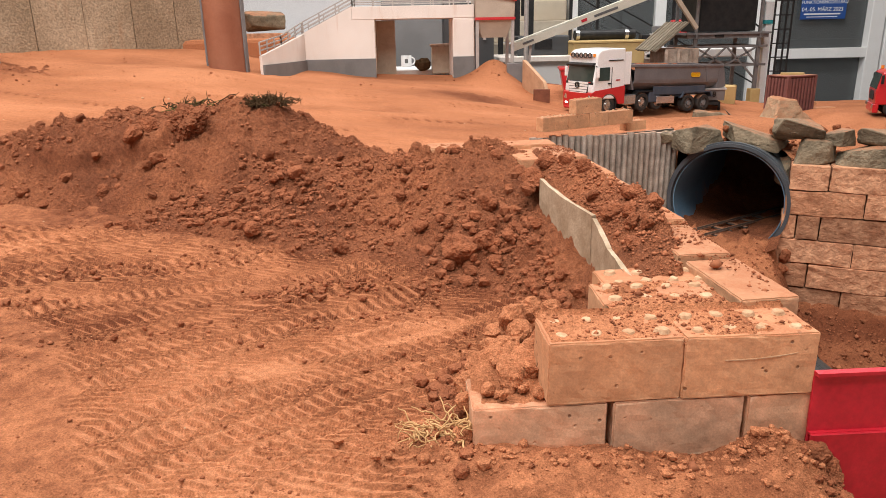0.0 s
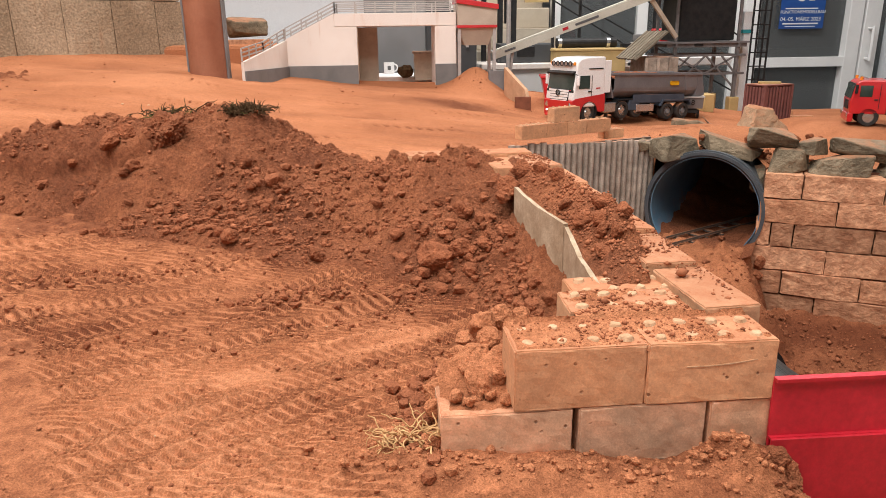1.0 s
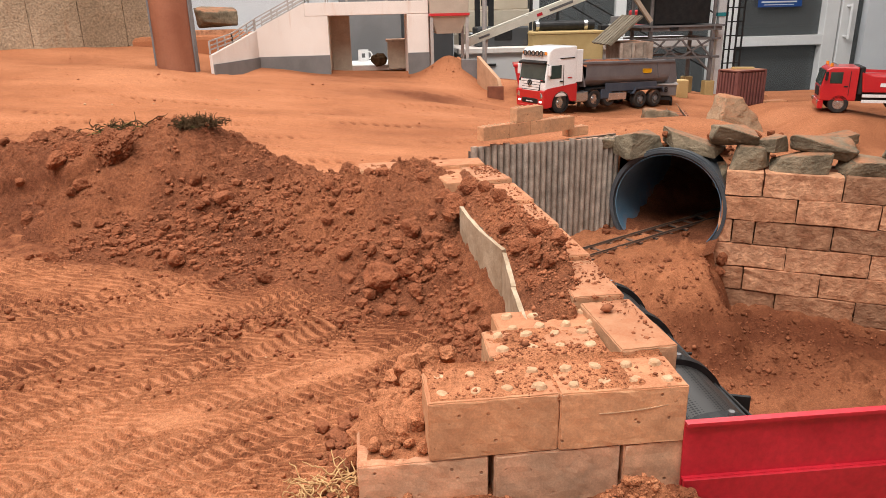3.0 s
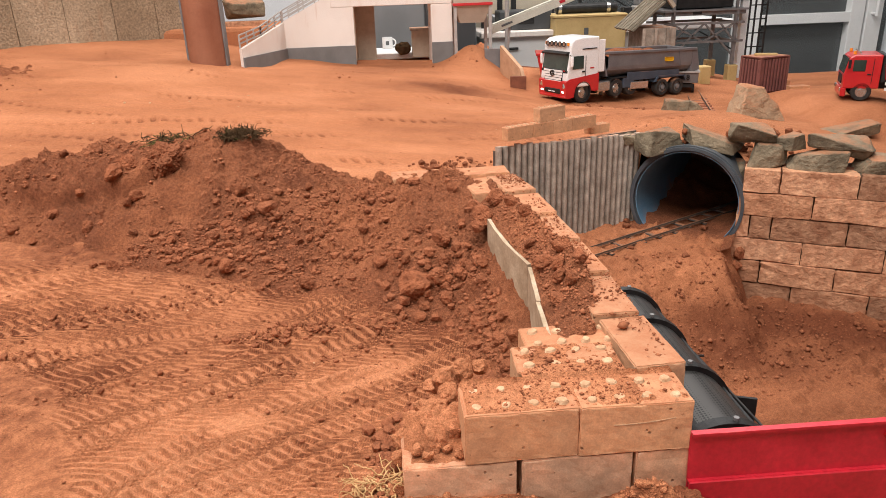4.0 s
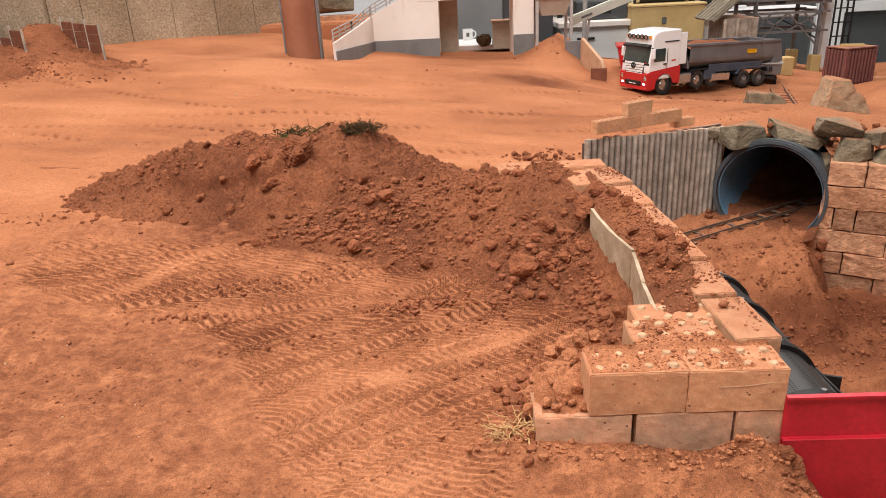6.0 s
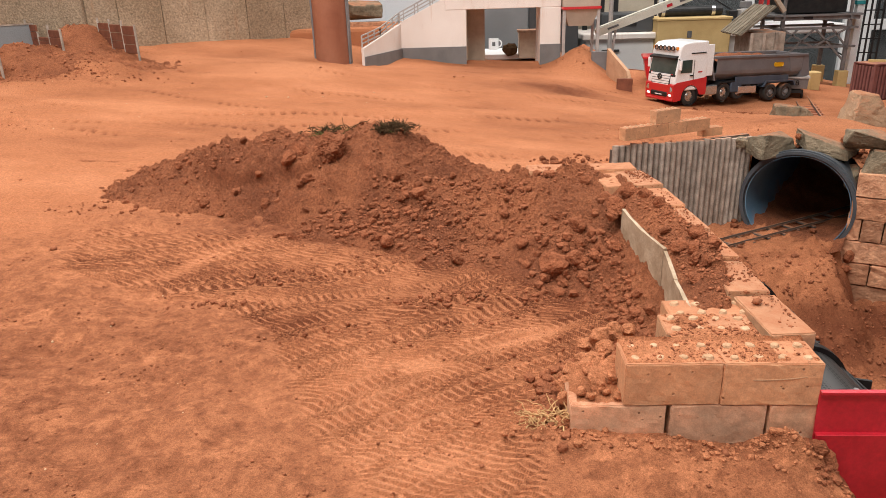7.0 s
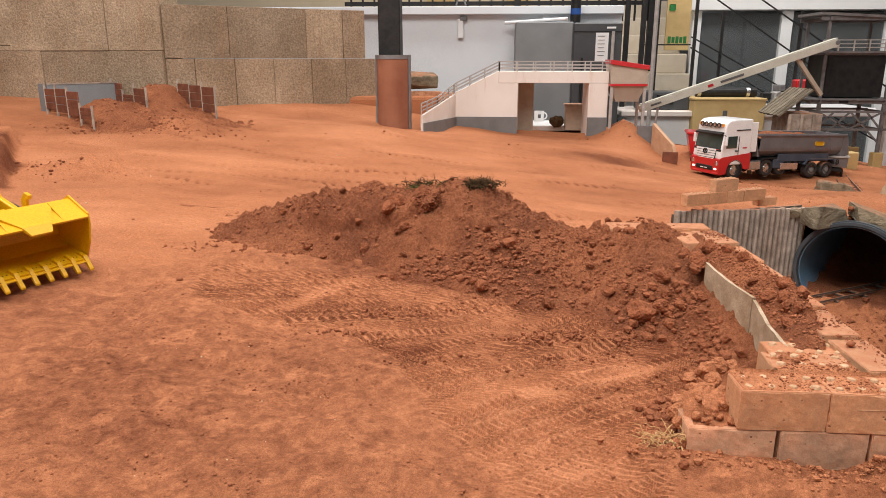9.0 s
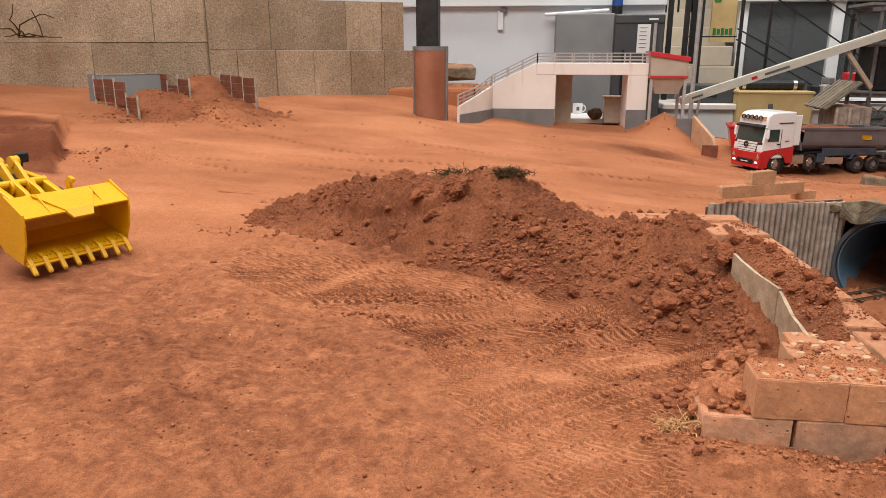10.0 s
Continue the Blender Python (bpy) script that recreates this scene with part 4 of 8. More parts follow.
def wall_fill_z(x, y):
    """Loose soil between the slabs and the row of blocks, and thin soil on the blocks."""
    core = bell(x, y, 0.272, 0.86, 0.05, 0.2, 6) * step01(y, 0.622, 0.655)
    knobs = 0.014 * np.abs(fbm(x, y, 0.04, 4, 71)) + 0.004 * fbm(x, y, 0.014, 3, 72) + 0.7 * lumps(x, y, 0.014, 170, 0.7) + 0.5 * lumps(x, y, 0.024, 175, 0.55) + 0.5 * lumps(x, y, 0.008, 180, 0.8) - 0.003
    base = 0.092 + 0.052 * (y - 0.56)
    z = base + 0.046 * core * (1 + 0.6 * fbm(x, y, 0.09, 3, 73)) + knobs * (0.3 + core) - 0.010 + 0.010 * step01(0.268 - x, 0, 0.012) * step01(y, 0.66, 0.72) + 0.010 * step01(y, 0.86, 0.92) * step01(0.262 - x, 0, 0.015)
    reach = np.interp(y, (0.62, 0.68, 0.75, 0.82, 0.9, 1.0, 1.2), (0.278, 0.296, 0.310, 0.294, 0.268, 0.252, 0.242)) + 0.012 * fbm(x, y, 0.03, 3, 76)
    edge = 1 - step01(x, reach, reach + 0.02)
    line = np.interp(y, (0.62, 0.73, 0.817, 0.98, 1.0, 1.05), (0.236, 0.245, 0.250, 0.219, 0.215, 0.20))
    top = np.interp(y, (0.63, 0.732, 0.814, 0.98, 1.0, 1.2), (0.087, 0.088, 0.105, 0.117, 0.10, 0.09))
    z = np.minimum(z, top + 0.9 * np.maximum(x - line, 0) + 0.006 * np.abs(fbm(x, y, 0.03, 3, 75)))
    return z - 0.05 * (1 - edge)


fill = sheet("loose_soil", spaced((0.2, 0.34, 0.0022)), spaced((0.612, 1.2, 0.0022)), wall_fill_z, lambda x, y: 0.22 + 0.4 * fbm(x, y, 0.07, 3, 74), M_HEAP, lambda c: c[:, 0] > np.interp(c[:, 1], (0.62, 0.73, 0.817, 0.98, 1.0, 1.05), (0.234, 0.243, 0.248, 0.217, 0.20, 0.195)))
tagged(fill, "loose crumbly red-brown soil filling the wall top", "soil")


def dusting_z(x, y):
    e = np.minimum.reduce([x - 0.122, 0.339 - x, y - 0.497, 0.612 - y])
    base = np.where(y < 0.5505, 0.0956, 0.1004)
    return base - 0.0013 + 0.0024 * np.clip(fbm(x, y, 0.045, 4, 81) * 2.2 + 0.30, -0.25, 1) + 0.0020 * np.abs(fbm(x, y, 0.012, 3, 82)) + 0.55 * lumps(x, y, 0.009, 190, 0.45) * step01(fbm(x, y, 0.05, 3, 58), -0.1, 0.25) - 0.004 * (1 - step01(e, 0, 0.0035))


dusting = sheet("loose_soil", spaced((0.1215, 0.3395, 0.0016)), spaced((0.4965, 0.612, 0.0016)), dusting_z, lambda x, y: 0.10 + 0.6 * fbm(x, y, 0.05, 3, 83), M_GROUND, lambda c: (c[:, 1] < 0.551) | ((c[:, 0] > 0.186) & (c[:, 0] < 0.292)))
tagged(dusting, "thin crumbled soil strewn over the block tops", "soil")

def ledge_z(x, y):
    e = np.minimum.reduce([y - 0.4985, x - 0.064, 0.560 - y])
    rise = step01(y + 0.02 * fbm(x, y, 0.04, 3, 86), 0.512, 0.57)
    return 0.0412 + 0.004 * np.clip(fbm(x, y, 0.05, 4, 85) + 0.3, 0, 1) + 0.03 * rise + (0.3 + 0.7 * rise) * (0.7 * lumps(x, y, 0.013, 200, 0.6) + 0.5 * lumps(x, y, 0.007, 210, 0.8)) - 0.0035 * (1 - step01(e, 0, 0.008))


ledge = sheet("loose_soil", spaced((0.064, 0.124, 0.0016)), spaced((0.4985, 0.560, 0.0016)), ledge_z, lambda x, y: 0.28 + 0.5 * fbm(x, y, 0.05, 3, 87), M_GROUND)
tagged(ledge, "crumbled soil heaped on the low block", "soil")

# ---- clods and crumbs ----


def clod_mesh(seed, detail=2, rough=0.35):
    bm = B()
    bmesh.ops.create_icosphere(bm, subdivisions=detail, radius=1)
    off = Vector((seed * 7.7, seed * 1.3, 0))
    for v in bm.verts:
        d = v.co.normalized()
        v.co = d * (1 + rough * noise.noise(d * 1.6 + off) + 0.6 * rough * noise.noise(d * 4 + off) + 0.35 * rough * noise.noise(d * 9 + off))
        v.co.z *= 0.8
    return bm


def lump_mesh(seed, detail):
    """A broken lump of earth: blunt facets, a grainy skin."""
    rng = random.Random(seed)
    bm = B()
    bmesh.ops.create_icosphere(bm, subdivisions=detail, radius=1)
    planes = [(Vector((rng.gauss(0, 1), rng.gauss(0, 1), rng.gauss(0, 1))).normalized(), rng.uniform(0.55, 0.85)) for _ in range(8)]
    off = Vector((seed * 2.3, 0, seed))
    for v in bm.verts:
        for n, d in planes:
            o = v.co.dot(n) - d
            if o > 0:
                v.co -= n * o * 0.85
        d = v.co.normalized()
        v.co += d * (0.16 * noise.noise(d * 1.8 + off) + 0.09 * noise.noise(d * 5 + off) + 0.06 * noise.noise(d * 11 + off))
    return bm


CLODS = []
for k in range(9):
    bm = lump_mesh(k, 4)
    me = bpy.data.meshes.new("clod")
    bm.to_mesh(me)
    bm.free()
    me.materials.append(M_CLOD)
    CLODS.append(me)
bm = lump_mesh(41, 5)
for v in bm.verts:
    d = v.co.normalized()
    v.co += d * (0.12 * noise.noise(d * 3.1) + 0.10 * abs(noise.noise(d * 7.3)) + 0.06 * noise.noise(d * 17) + 0.035 * noise.noise(d * 33))
CHUNK = bpy.data.meshes.new("clod")
bm.to_mesh(CHUNK)
bm.free()
CHUNK.materials.append(M_CLOD)
rc = random.Random(12)


def clod(x, y, r, lift=0.05, z=None):
    ob = new("clod", rc.choice(CLODS))
    r = r * 0.92
    z = top_z(x, y) if z is None else z
    ob.matrix_world = pose(x, y, z + r * lift, rc.uniform(0, 360), rc.uniform(-30, 30), rc.uniform(0, 360)) @ Matrix.Diagonal((r, r * rc.uniform(0.75, 1), r * rc.uniform(0.7, 1), 1))
    return tagged(ob, "rounded clod of red-brown soil lying on the heap", "clod", "soil clods")


# clods that have rolled together at the eastern foot
SPILL = ((0.093, 0.954, 0.034), (0.129, 0.947, 0.020), (0.142, 1.016, 0.021), (0.140, 0.922, 0.013), (0.141, 0.970, 0.013), (0.173, 0.966, 0.012), (0.106, 1.060, 0.012), (0.041, 1.009, 0.014), (0.082, 0.998, 0.011),
         (0.162, 0.947, 0.012), (0.106, 0.920, 0.013), (0.197, 0.929, 0.011), (0.103, 1.037, 0.009), (0.083, 1.047, 0.008), (0.066, 0.985, 0.009), (0.212, 0.867, 0.008), (0.198, 0.873, 0.007), (0.178, 1.050, 0.007),
         (0.122, 0.990, 0.007), (0.145, 0.943, 0.008), (0.179, 0.926, 0.007), (0.056, 1.017, 0.008), (0.115, 0.969, 0.007), (0.093, 0.985, 0.007), (0.155, 0.985, 0.008), (0.19, 0.95, 0.009))
# those strewn over the saddle and its back
SADDLE = ((-0.079, 0.997, 0.017), (-0.078, 1.094, 0.009), (-0.096, 1.088, 0.008), (-0.058, 1.109, 0.008), (-0.024, 1.124, 0.009), (0.016, 1.188, 0.012), (0.003, 1.049, 0.011), (0.012, 1.099, 0.011), (0.020, 1.151, 0.008),
          (-0.051, 1.140, 0.008), (-0.065, 1.186, 0.008), (-0.012, 1.060, 0.008), (0.173, 1.137, 0.012), (0.205, 1.085, 0.018), (-0.09, 1.24, 0.010), (-0.04, 1.22, 0.009), (0.06, 1.19, 0.011), (0.11, 1.18, 0.010))
# the stony stream below the matted roots
STREAM = ((-0.154, 1.144, 0.018), (-0.189, 1.134, 0.012), (-0.207, 1.193, 0.016), (-0.159, 1.185, 0.011), (-0.182, 1.150, 0.010), (-0.135, 1.135, 0.012), (-0.210, 1.190, 0.012), (-0.221, 1.129, 0.014), (-0.243, 1.102, 0.013),
          (-0.214, 1.099, 0.011), (-0.211, 1.039, 0.018), (-0.246, 1.131, 0.009), (-0.244, 1.168, 0.008), (-0.200, 1.170, 0.010), (-0.314, 1.105, 0.010), (-0.349, 1.135, 0.011), (-0.314, 1.087, 0.009), (-0.286, 1.078, 0.007),
          (-0.268, 1.129, 0.008), (-0.271, 1.082, 0.006), (-0.231, 1.056, 0.010), (-0.241, 1.052, 0.007), (-0.12, 1.16, 0.009), (-0.17, 1.105, 0.010), (-0.145, 1.10, 0.008))
# lumps on the western lobe
LOBE = ((-0.427, 1.211, 0.021), (-0.387, 1.188, 0.014), (-0.401, 1.183, 0.010), (-0.498, 1.228, 0.011), (-0.478, 1.181, 0.016), (-0.604, 1.178, 0.012), (-0.566, 1.162, 0.010), (-0.665, 1.285, 0.011), (-0.546, 1.212, 0.013),
        (-0.449, 1.187, 0.007), (-0.463, 1.198, 0.006), (-0.687, 1.277, 0.009), (-0.779, 1.194, 0.009), (-0.391, 1.043, 0.012), (-0.382, 1.134, 0.009), (-0.74, 1.27, 0.010), (-0.55, 1.315, 0.012), (-0.49, 1.325, 0.010), (-0.62, 1.31, 0.009))
for group_of in (SPILL, SADDLE, STREAM, LOBE):
    for x, y, r in group_of:
        clod(x, y, r, 0.30)
clod(-0.349, 1.244, 0.044, 0, 0.187).data = CHUNK
clod(-0.410, 1.236, 0.026, 0, 0.178).data = CHUNK
# lumps beside the corner blocks; one broken piece stands on end
for x, y, z, r in ((0.101, 0.563, 0.064, 0.015), (0.088, 0.548, 0.056, 0.010), (0.111, 0.600, 0.076, 0.017), (0.131, 0.612, 0.077, 0.013), (0.076, 0.518, 0.048, 0.008), (0.114, 0.535, 0.054, 0.009), (0.117, 0.508, 0.047, 0.006), (0.084, 0.512, 0.045, 0.005), (0.106, 0.517, 0.047, 0.006), (0.152, 0.622, 0.072, 0.014),
                   (0.112, 0.578, 0.070, 0.015), (0.088, 0.575, 0.055, 0.015), (0.076, 0.545, 0.048, 0.009), (0.060, 0.532, 0.028, 0.011), (0.068, 0.560, 0.030, 0.018), (0.055, 0.505, 0.014, 0.011), (0.088, 0.507, 0.048, 0.006),
                   (0.043, 0.500, 0.006, 0.009), (0.075, 0.60, 0.025, 0.013), (0.10, 0.635, 0.045, 0.014), (0.135, 0.645, 0.052, 0.015)):
    ob = clod(x, y, r, 0, z)
    ob.material_slots[0].link = "OBJECT"
    ob.material_slots[0].material = M_GROUND
upright = clod(0.095, 0.527, 0.020, 0, 0.056)
upright.matrix_world = pose(0.095, 0.527, 0.056, -42, -10, 12) @ Matrix.Diagonal((0.0105, 0.0075, 0.019, 1))
upright.material_slots[0].link = "OBJECT"
upright.material_slots[0].material = M_GROUND
for x, y, r in ((0.145, 0.66, 0.013), (0.17, 0.66, 0.016), (0.16, 0.69, 0.013), (0.19, 0.68, 0.014), (0.2, 0.72, 0.014), (0.215, 0.76, 0.012), (0.2, 0.78, 0.010), (0.21, 0.82, 0.012), (0.335, 0.47, 0.012)):
    clod(x, y, r, 0.3)
for x, y, z, r in ((0.338, 0.487, -0.018, 0.020), (0.322, 0.489, -0.012, 0.014), (0.346, 0.474, -0.022, 0.017), (0.306, 0.487, -0.006, 0.010), (0.33, 0.472, -0.004, 0.012)):
    clod(x, y, r, 0.1, z)
for x, y, r in ((0.262, 0.80, 0.016), (0.276, 0.775, 0.015), (0.286, 0.80, 0.016), (0.27, 0.75, 0.013), (0.255, 0.86, 0.012), (0.262, 0.93, 0.012), (0.25, 0.98, 0.013), (0.285, 1.02, 0.012), (0.236, 1.05, 0.020),
                (0.26, 0.71, 0.013), (0.28, 0.73, 0.012), (0.3, 0.77, 0.014), (0.265, 1.03, 0.009), (0.212, 1.03, 0.022), (0.20, 1.00, 0.014)):
    clod(x, y, r, 0.3, float(wall_fill_z(np.array([x]), np.array([y]))[0]))


for x, y, z, r in ((0.992, 1.652, -0.245, 0.026), (0.975, 1.632, -0.275, 0.018), (0.70, 1.745, -0.215, 0.012), (0.985, 1.752, 0.055, 0.022), (1.075, 1.71, 0.062, 0.020), (1.11, 1.70, 0.070, 0.014), (1.16, 1.66, 0.050, 0.018),
                   (1.03, 1.74, 0.060, 0.016), (1.24, 1.64, 0.055, 0.017), (1.135, 1.69, 0.066, 0.010), (0.875, 1.80, 0.062, 0.012)):
    clod(x, y, r, 0.2, z)


def crumbs(name, spots, label, seed, material):
    """Many small crumbs as one body: (x, y, spread x, spread y, turn, count, size)."""
    rng = np.random.default_rng(seed)
    bases = []
    for k in range(5):
        bm = lump_mesh(30 + k, 1)
        bm.verts.ensure_lookup_table()
        bases.append((np.array([v.co[:] for v in bm.verts]), np.array([[v.index for v in f.verts] for f in bm.faces])))
        bm.free()
    vs, fs, n = [], [], 0
    for cx, cy, sx, sy, turn, count, size in spots:
        c, s = math.cos(radians(turn)), math.sin(radians(turn))
        u, v = rng.normal(0, sx, count), rng.normal(0, sy, count)
        xs, ys = cx + u * c - v * s, cy + u * s + v * c
        z1, z2 = yard_z(xs, ys), heap_z(xs, ys)
        on = (xs > -1.04) & (xs < 0.22) & (ys > 0.67) & (ys < 1.61)
        zs = np.where(on, np.maximum(z1, z2), z1)
        for x, y, z in zip(xs, ys, zs):
            if (0.06 < x < 0.345 and 0.495 < y < 0.55) or (x > 0.13 and 0.495 < y < 0.62) or (x > 0.205 and 0.6 < y < 1.25):
                continue
            b, f = bases[rng.integers(5)]
            r = size * min(1.9, math.exp(rng.normal(-0.5, 0.6)))
            a = rng.uniform(0, 6.28)
            rot = np.array([[math.cos(a), -math.sin(a), 0], [math.sin(a), math.cos(a), 0], [0, 0, 1]])
            vs.append((b * r * np.array([1, rng.uniform(0.7, 1), rng.uniform(0.6, 1)])) @ rot.T + np.array([x, y, z + 0.25 * r]))
            fs.append(f + n)
            n += len(b)
    me = bpy.data.meshes.new(name)
    me.from_pydata(np.concatenate(vs).tolist(), [], np.concatenate(fs).tolist())
    me.materials.append(material)
    return tagged(new(name, me), label, "soil crumbs", kind="stuff")


crumbs("soil_crumbs", ((-0.17, 1.14, 0.045, 0.04, 0, 130, 0.0062), (-0.22, 1.10, 0.05, 0.03, -10, 190, 0.0052), (-0.26, 1.075, 0.05, 0.013, -12, 260, 0.0042), (-0.11, 1.02, 0.04, 0.018, 0, 160, 0.0042), (0.12, 0.97, 0.045, 0.045, 0, 170, 0.0070),
                       (0.19, 0.90, 0.02, 0.05, 0, 170, 0.0058), (-0.06, 0.848, 0.06, 0.012, 16, 230, 0.0040), (0.02, 0.885, 0.03, 0.010, 20, 90, 0.0038), (-0.10, 0.832, 0.03, 0.008, 10, 40, 0.0060), (-0.02, 1.09, 0.06, 0.05, 0, 150, 0.0055),
                       (-0.37, 1.085, 0.04, 0.010, 30, 110, 0.0045), (-0.6, 1.2, 0.12, 0.04, 5, 110, 0.0045), (-0.85, 1.19, 0.06, 0.02, 20, 60, 0.0040), (-0.3, 1.32, 0.25, 0.025, 0, 260, 0.0046), (0.06, 1.19, 0.10, 0.03, 0, 160, 0.0058),
                       (-0.62, 1.29, 0.12, 0.03, 0, 180, 0.0048), (-0.44, 0.78, 0.05, 0.010, 10, 70, 0.0036), (0.34, 0.462, 0.012, 0.014, 0, 40, 0.0050), 
                       (0.075, 0.59, 0.018, 0.04, 0, 260, 0.0058), (0.05, 0.545, 0.012, 0.03, 0, 170, 0.0052), (0.17, 0.68, 0.03, 0.04, 0, 260, 0.0058), (0.205, 0.80, 0.018, 0.07, 0, 300, 0.0055), (-0.3, 0.75, 0.35, 0.2, 0, 160, 0.0017), (-0.35, 0.5, 0.3, 0.12, 0, 130, 0.0016),
                       (-0.20, 0.76, 0.12, 0.010, 30, 130, 0.0026), (0.0, 0.80, 0.08, 0.014, 32, 150, 0.0026), (-0.38, 0.90, 0.08, 0.012, 26, 120, 0.0028), (-0.24, 0.93, 0.10, 0.015, 20, 140, 0.0030), (0.04, 0.70, 0.08, 0.010, 40, 90, 0.0024)),
       "loose crumbs of red-brown soil", 3, M_CLOD)
crumbs("soil_crumbs", ((0.2, 0.466, 0.09, 0.014, -4, 300, 0.0030), (0.15, 0.455, 0.10, 0.02, -4, 120, 0.0020), (0.05, 0.50, 0.03, 0.025, 0, 150, 0.0040), (0.30, 0.474, 0.03, 0.010, 0, 90, 0.0027)), "dry crumbs of orange soil at the blocks' foot", 13, M_GROUND)
crumbs("soil_crumbs", ((0.25, 1.70, 0.08, 0.03, 10, 110, 0.008), (0.95, 1.38, 0.12, 0.05, -20, 420, 0.0042), (0.75, 1.40, 0.12, 0.05, 10, 50, 0.003), (1.2, 1.45, 0.2, 0.03, -25, 130, 0.007), (1.15, 1.7, 0.25, 0.03, -26, 160, 0.010),
                       (-1.58, 2.5, 0.16, 0.05, 0, 260, 0.0048), (-1.85, 2.4, 0.1, 0.03, -20, 90, 0.004), (0.5, 3.3, 0.10, 0.05, 0, 50, 0.004), (-1.60, 1.80, 0.07, 0.07, 40, 90, 0.0045), (1.0, 2.75, 0.10, 0.02, 0, 90, 0.005)),
       "scattered crumbs of red soil about the yard", 7, M_CLOD)
crumbs("gravel", ((-0.4, 0.55, 0.3, 0.2, 0, 60, 0.0014), (-0.1, 0.9, 0.3, 0.2, 0, 30, 0.0014), (-0.6, 2.2, 0.6, 0.3, 0, 40, 0.003)), "scattered tiny pale stones", 4, M_PEBBLE)



def grit(name, n, zone, zf, size, label, seed, material):
    """Fine grains over a zone (x0, x1, y0, y1), eight faces each."""
    rng = np.random.default_rng(seed)
    x, y = rng.uniform(zone[0], zone[1], n), rng.uniform(zone[2], zone[3], n)
    keep = fbm(x, y, 0.12, 3, seed) + rng.uniform(-0.35, 0.35, n) > -0.05
    x, y = x[keep], y[keep]
    z = zf(x, y)
    ok = np.isfinite(z)
    x, y, z = x[ok], y[ok], z[ok]
    r = size * np.exp(rng.normal(-0.2, 0.5, len(x)))
    base = np.array(((1, 0, 0), (0, 1, 0), (-1, 0, 0), (0, -1, 0), (0, 0, 1), (0, 0, -1)), float)
    tri = np.array(((0, 1, 4), (1, 2, 4), (2, 3, 4), (3, 0, 4), (1, 0, 5), (2, 1, 5), (3, 2, 5), (0, 3, 5)))
    a = rng.uniform(0, 6.28, len(x))
    ca, sa = np.cos(a), np.sin(a)
    b = base[None] * r[:, None, None] * rng.uniform(0.6, 1.1, (len(x), 6, 1))
    v = np.stack((b[:, :, 0] * ca[:, None] - b[:, :, 1] * sa[:, None] + x[:, None], b[:, :, 0] * sa[:, None] + b[:, :, 1] * ca[:, None] + y[:, None], b[:, :, 2] * 0.8 + (z + 0.3 * r)[:, None]), -1).reshape(-1, 3)
    f = (tri[None] + 6 * np.arange(len(x))[:, None, None]).reshape(-1, 3)
    me = bpy.data.meshes.new(name)
    me.vertices.add(len(v))
    me.vertices.foreach_set("co", v.ravel())
    me.loops.add(f.size)
    me.loops.foreach_set("vertex_index", f.ravel().astype(np.int32))
    me.polygons.add(len(f))
    me.polygons.foreach_set("loop_start", np.arange(0, f.size, 3, dtype=np.int32))
    me.update(calc_edges=True)
    me.materials.append(material)
    return tagged(new(name, me), label, "soil grains", kind="stuff")


def yard_or_none(x, y):
    z = yard_z(x, y)
    inside = (x > 0.06) & (x < 0.345) & (y > 0.494) & (y < 1.3)
    return np.where(inside | (heap_z(x, y) > z), np.nan, z)


def heap_or_none(x, y):
    z = heap_z(x, y)
    bad = (z < yard_z(x, y)) | (x > np.interp(y, (0.56, 0.615, 0.62, 0.72, 0.81, 0.975, 1.0, 1.3), (0.19, 0.19, 0.233, 0.242, 0.247, 0.219, 0.245, 0.245)))
    return np.where(bad, np.nan, z)


grit("soil_grit", 20000, (-0.85, 0.36, 0.32, 1.2), yard_or_none, 0.0011, "fine grains of red soil on the yard", 201, M_GRIT)
grit("soil_grit", 60000, (-0.95, 0.25, 0.62, 1.4), heap_or_none, 0.0016, "fine grains of red-brown soil on the heap", 202, M_GRIT)
grit("soil_grit", 1500, (0.12, 0.338, 0.498, 0.61), lambda x, y: np.where((y < 0.551) | ((x > 0.186) & (x < 0.29)), dusting_z(x, y), np.nan), 0.0013, "fine grains of soil on the block tops", 203, M_GRIT)
grit("soil_grit", 6000, (0.2, 0.33, 0.62, 1.2), lambda x, y: np.where(x > np.interp(y, (0.62, 0.72, 0.81, 0.975, 0.99), (0.242, 0.252, 0.251, 0.223, 0.2)), wall_fill_z(x, y), np.nan), 0.0022, "fine grains of soil on the wall top", 204, M_GRIT)
grit("soil_grit", 5000, (0.26, 0.345, 0.56, 1.2), lambda x, y: np.where((x > 0.335 - 0.06 * np.clip(y - 0.75, 0, 1) - 0.05) & (x < 0.348 - 0.10 * np.clip(y - 0.7, 0, 1)), 0.1005 + 0.052 * (y - 0.56), np.nan), 0.0015, "fine grains of soil strewn along the block row", 206, M_GRIT)
grit("soil_grit", 4500, (-1.9, 1.3, 1.5, 3.2), lambda x, y: np.where(pit_mask(x, y) < 0.01, yard_z(x, y), np.nan), 0.0017, "small grains and chips of soil over the far yard", 208, M_GRIT)
grit("soil_grit", 4500, (0.45, 1.6, 1.2, 1.62), lambda x, y: np.where(pit_mask(x, y) > 0.99, yard_z(x, y), np.nan), 0.0026, "fine grains of soil in the pit", 205, M_GRIT)

# ---- roots, weeds ----


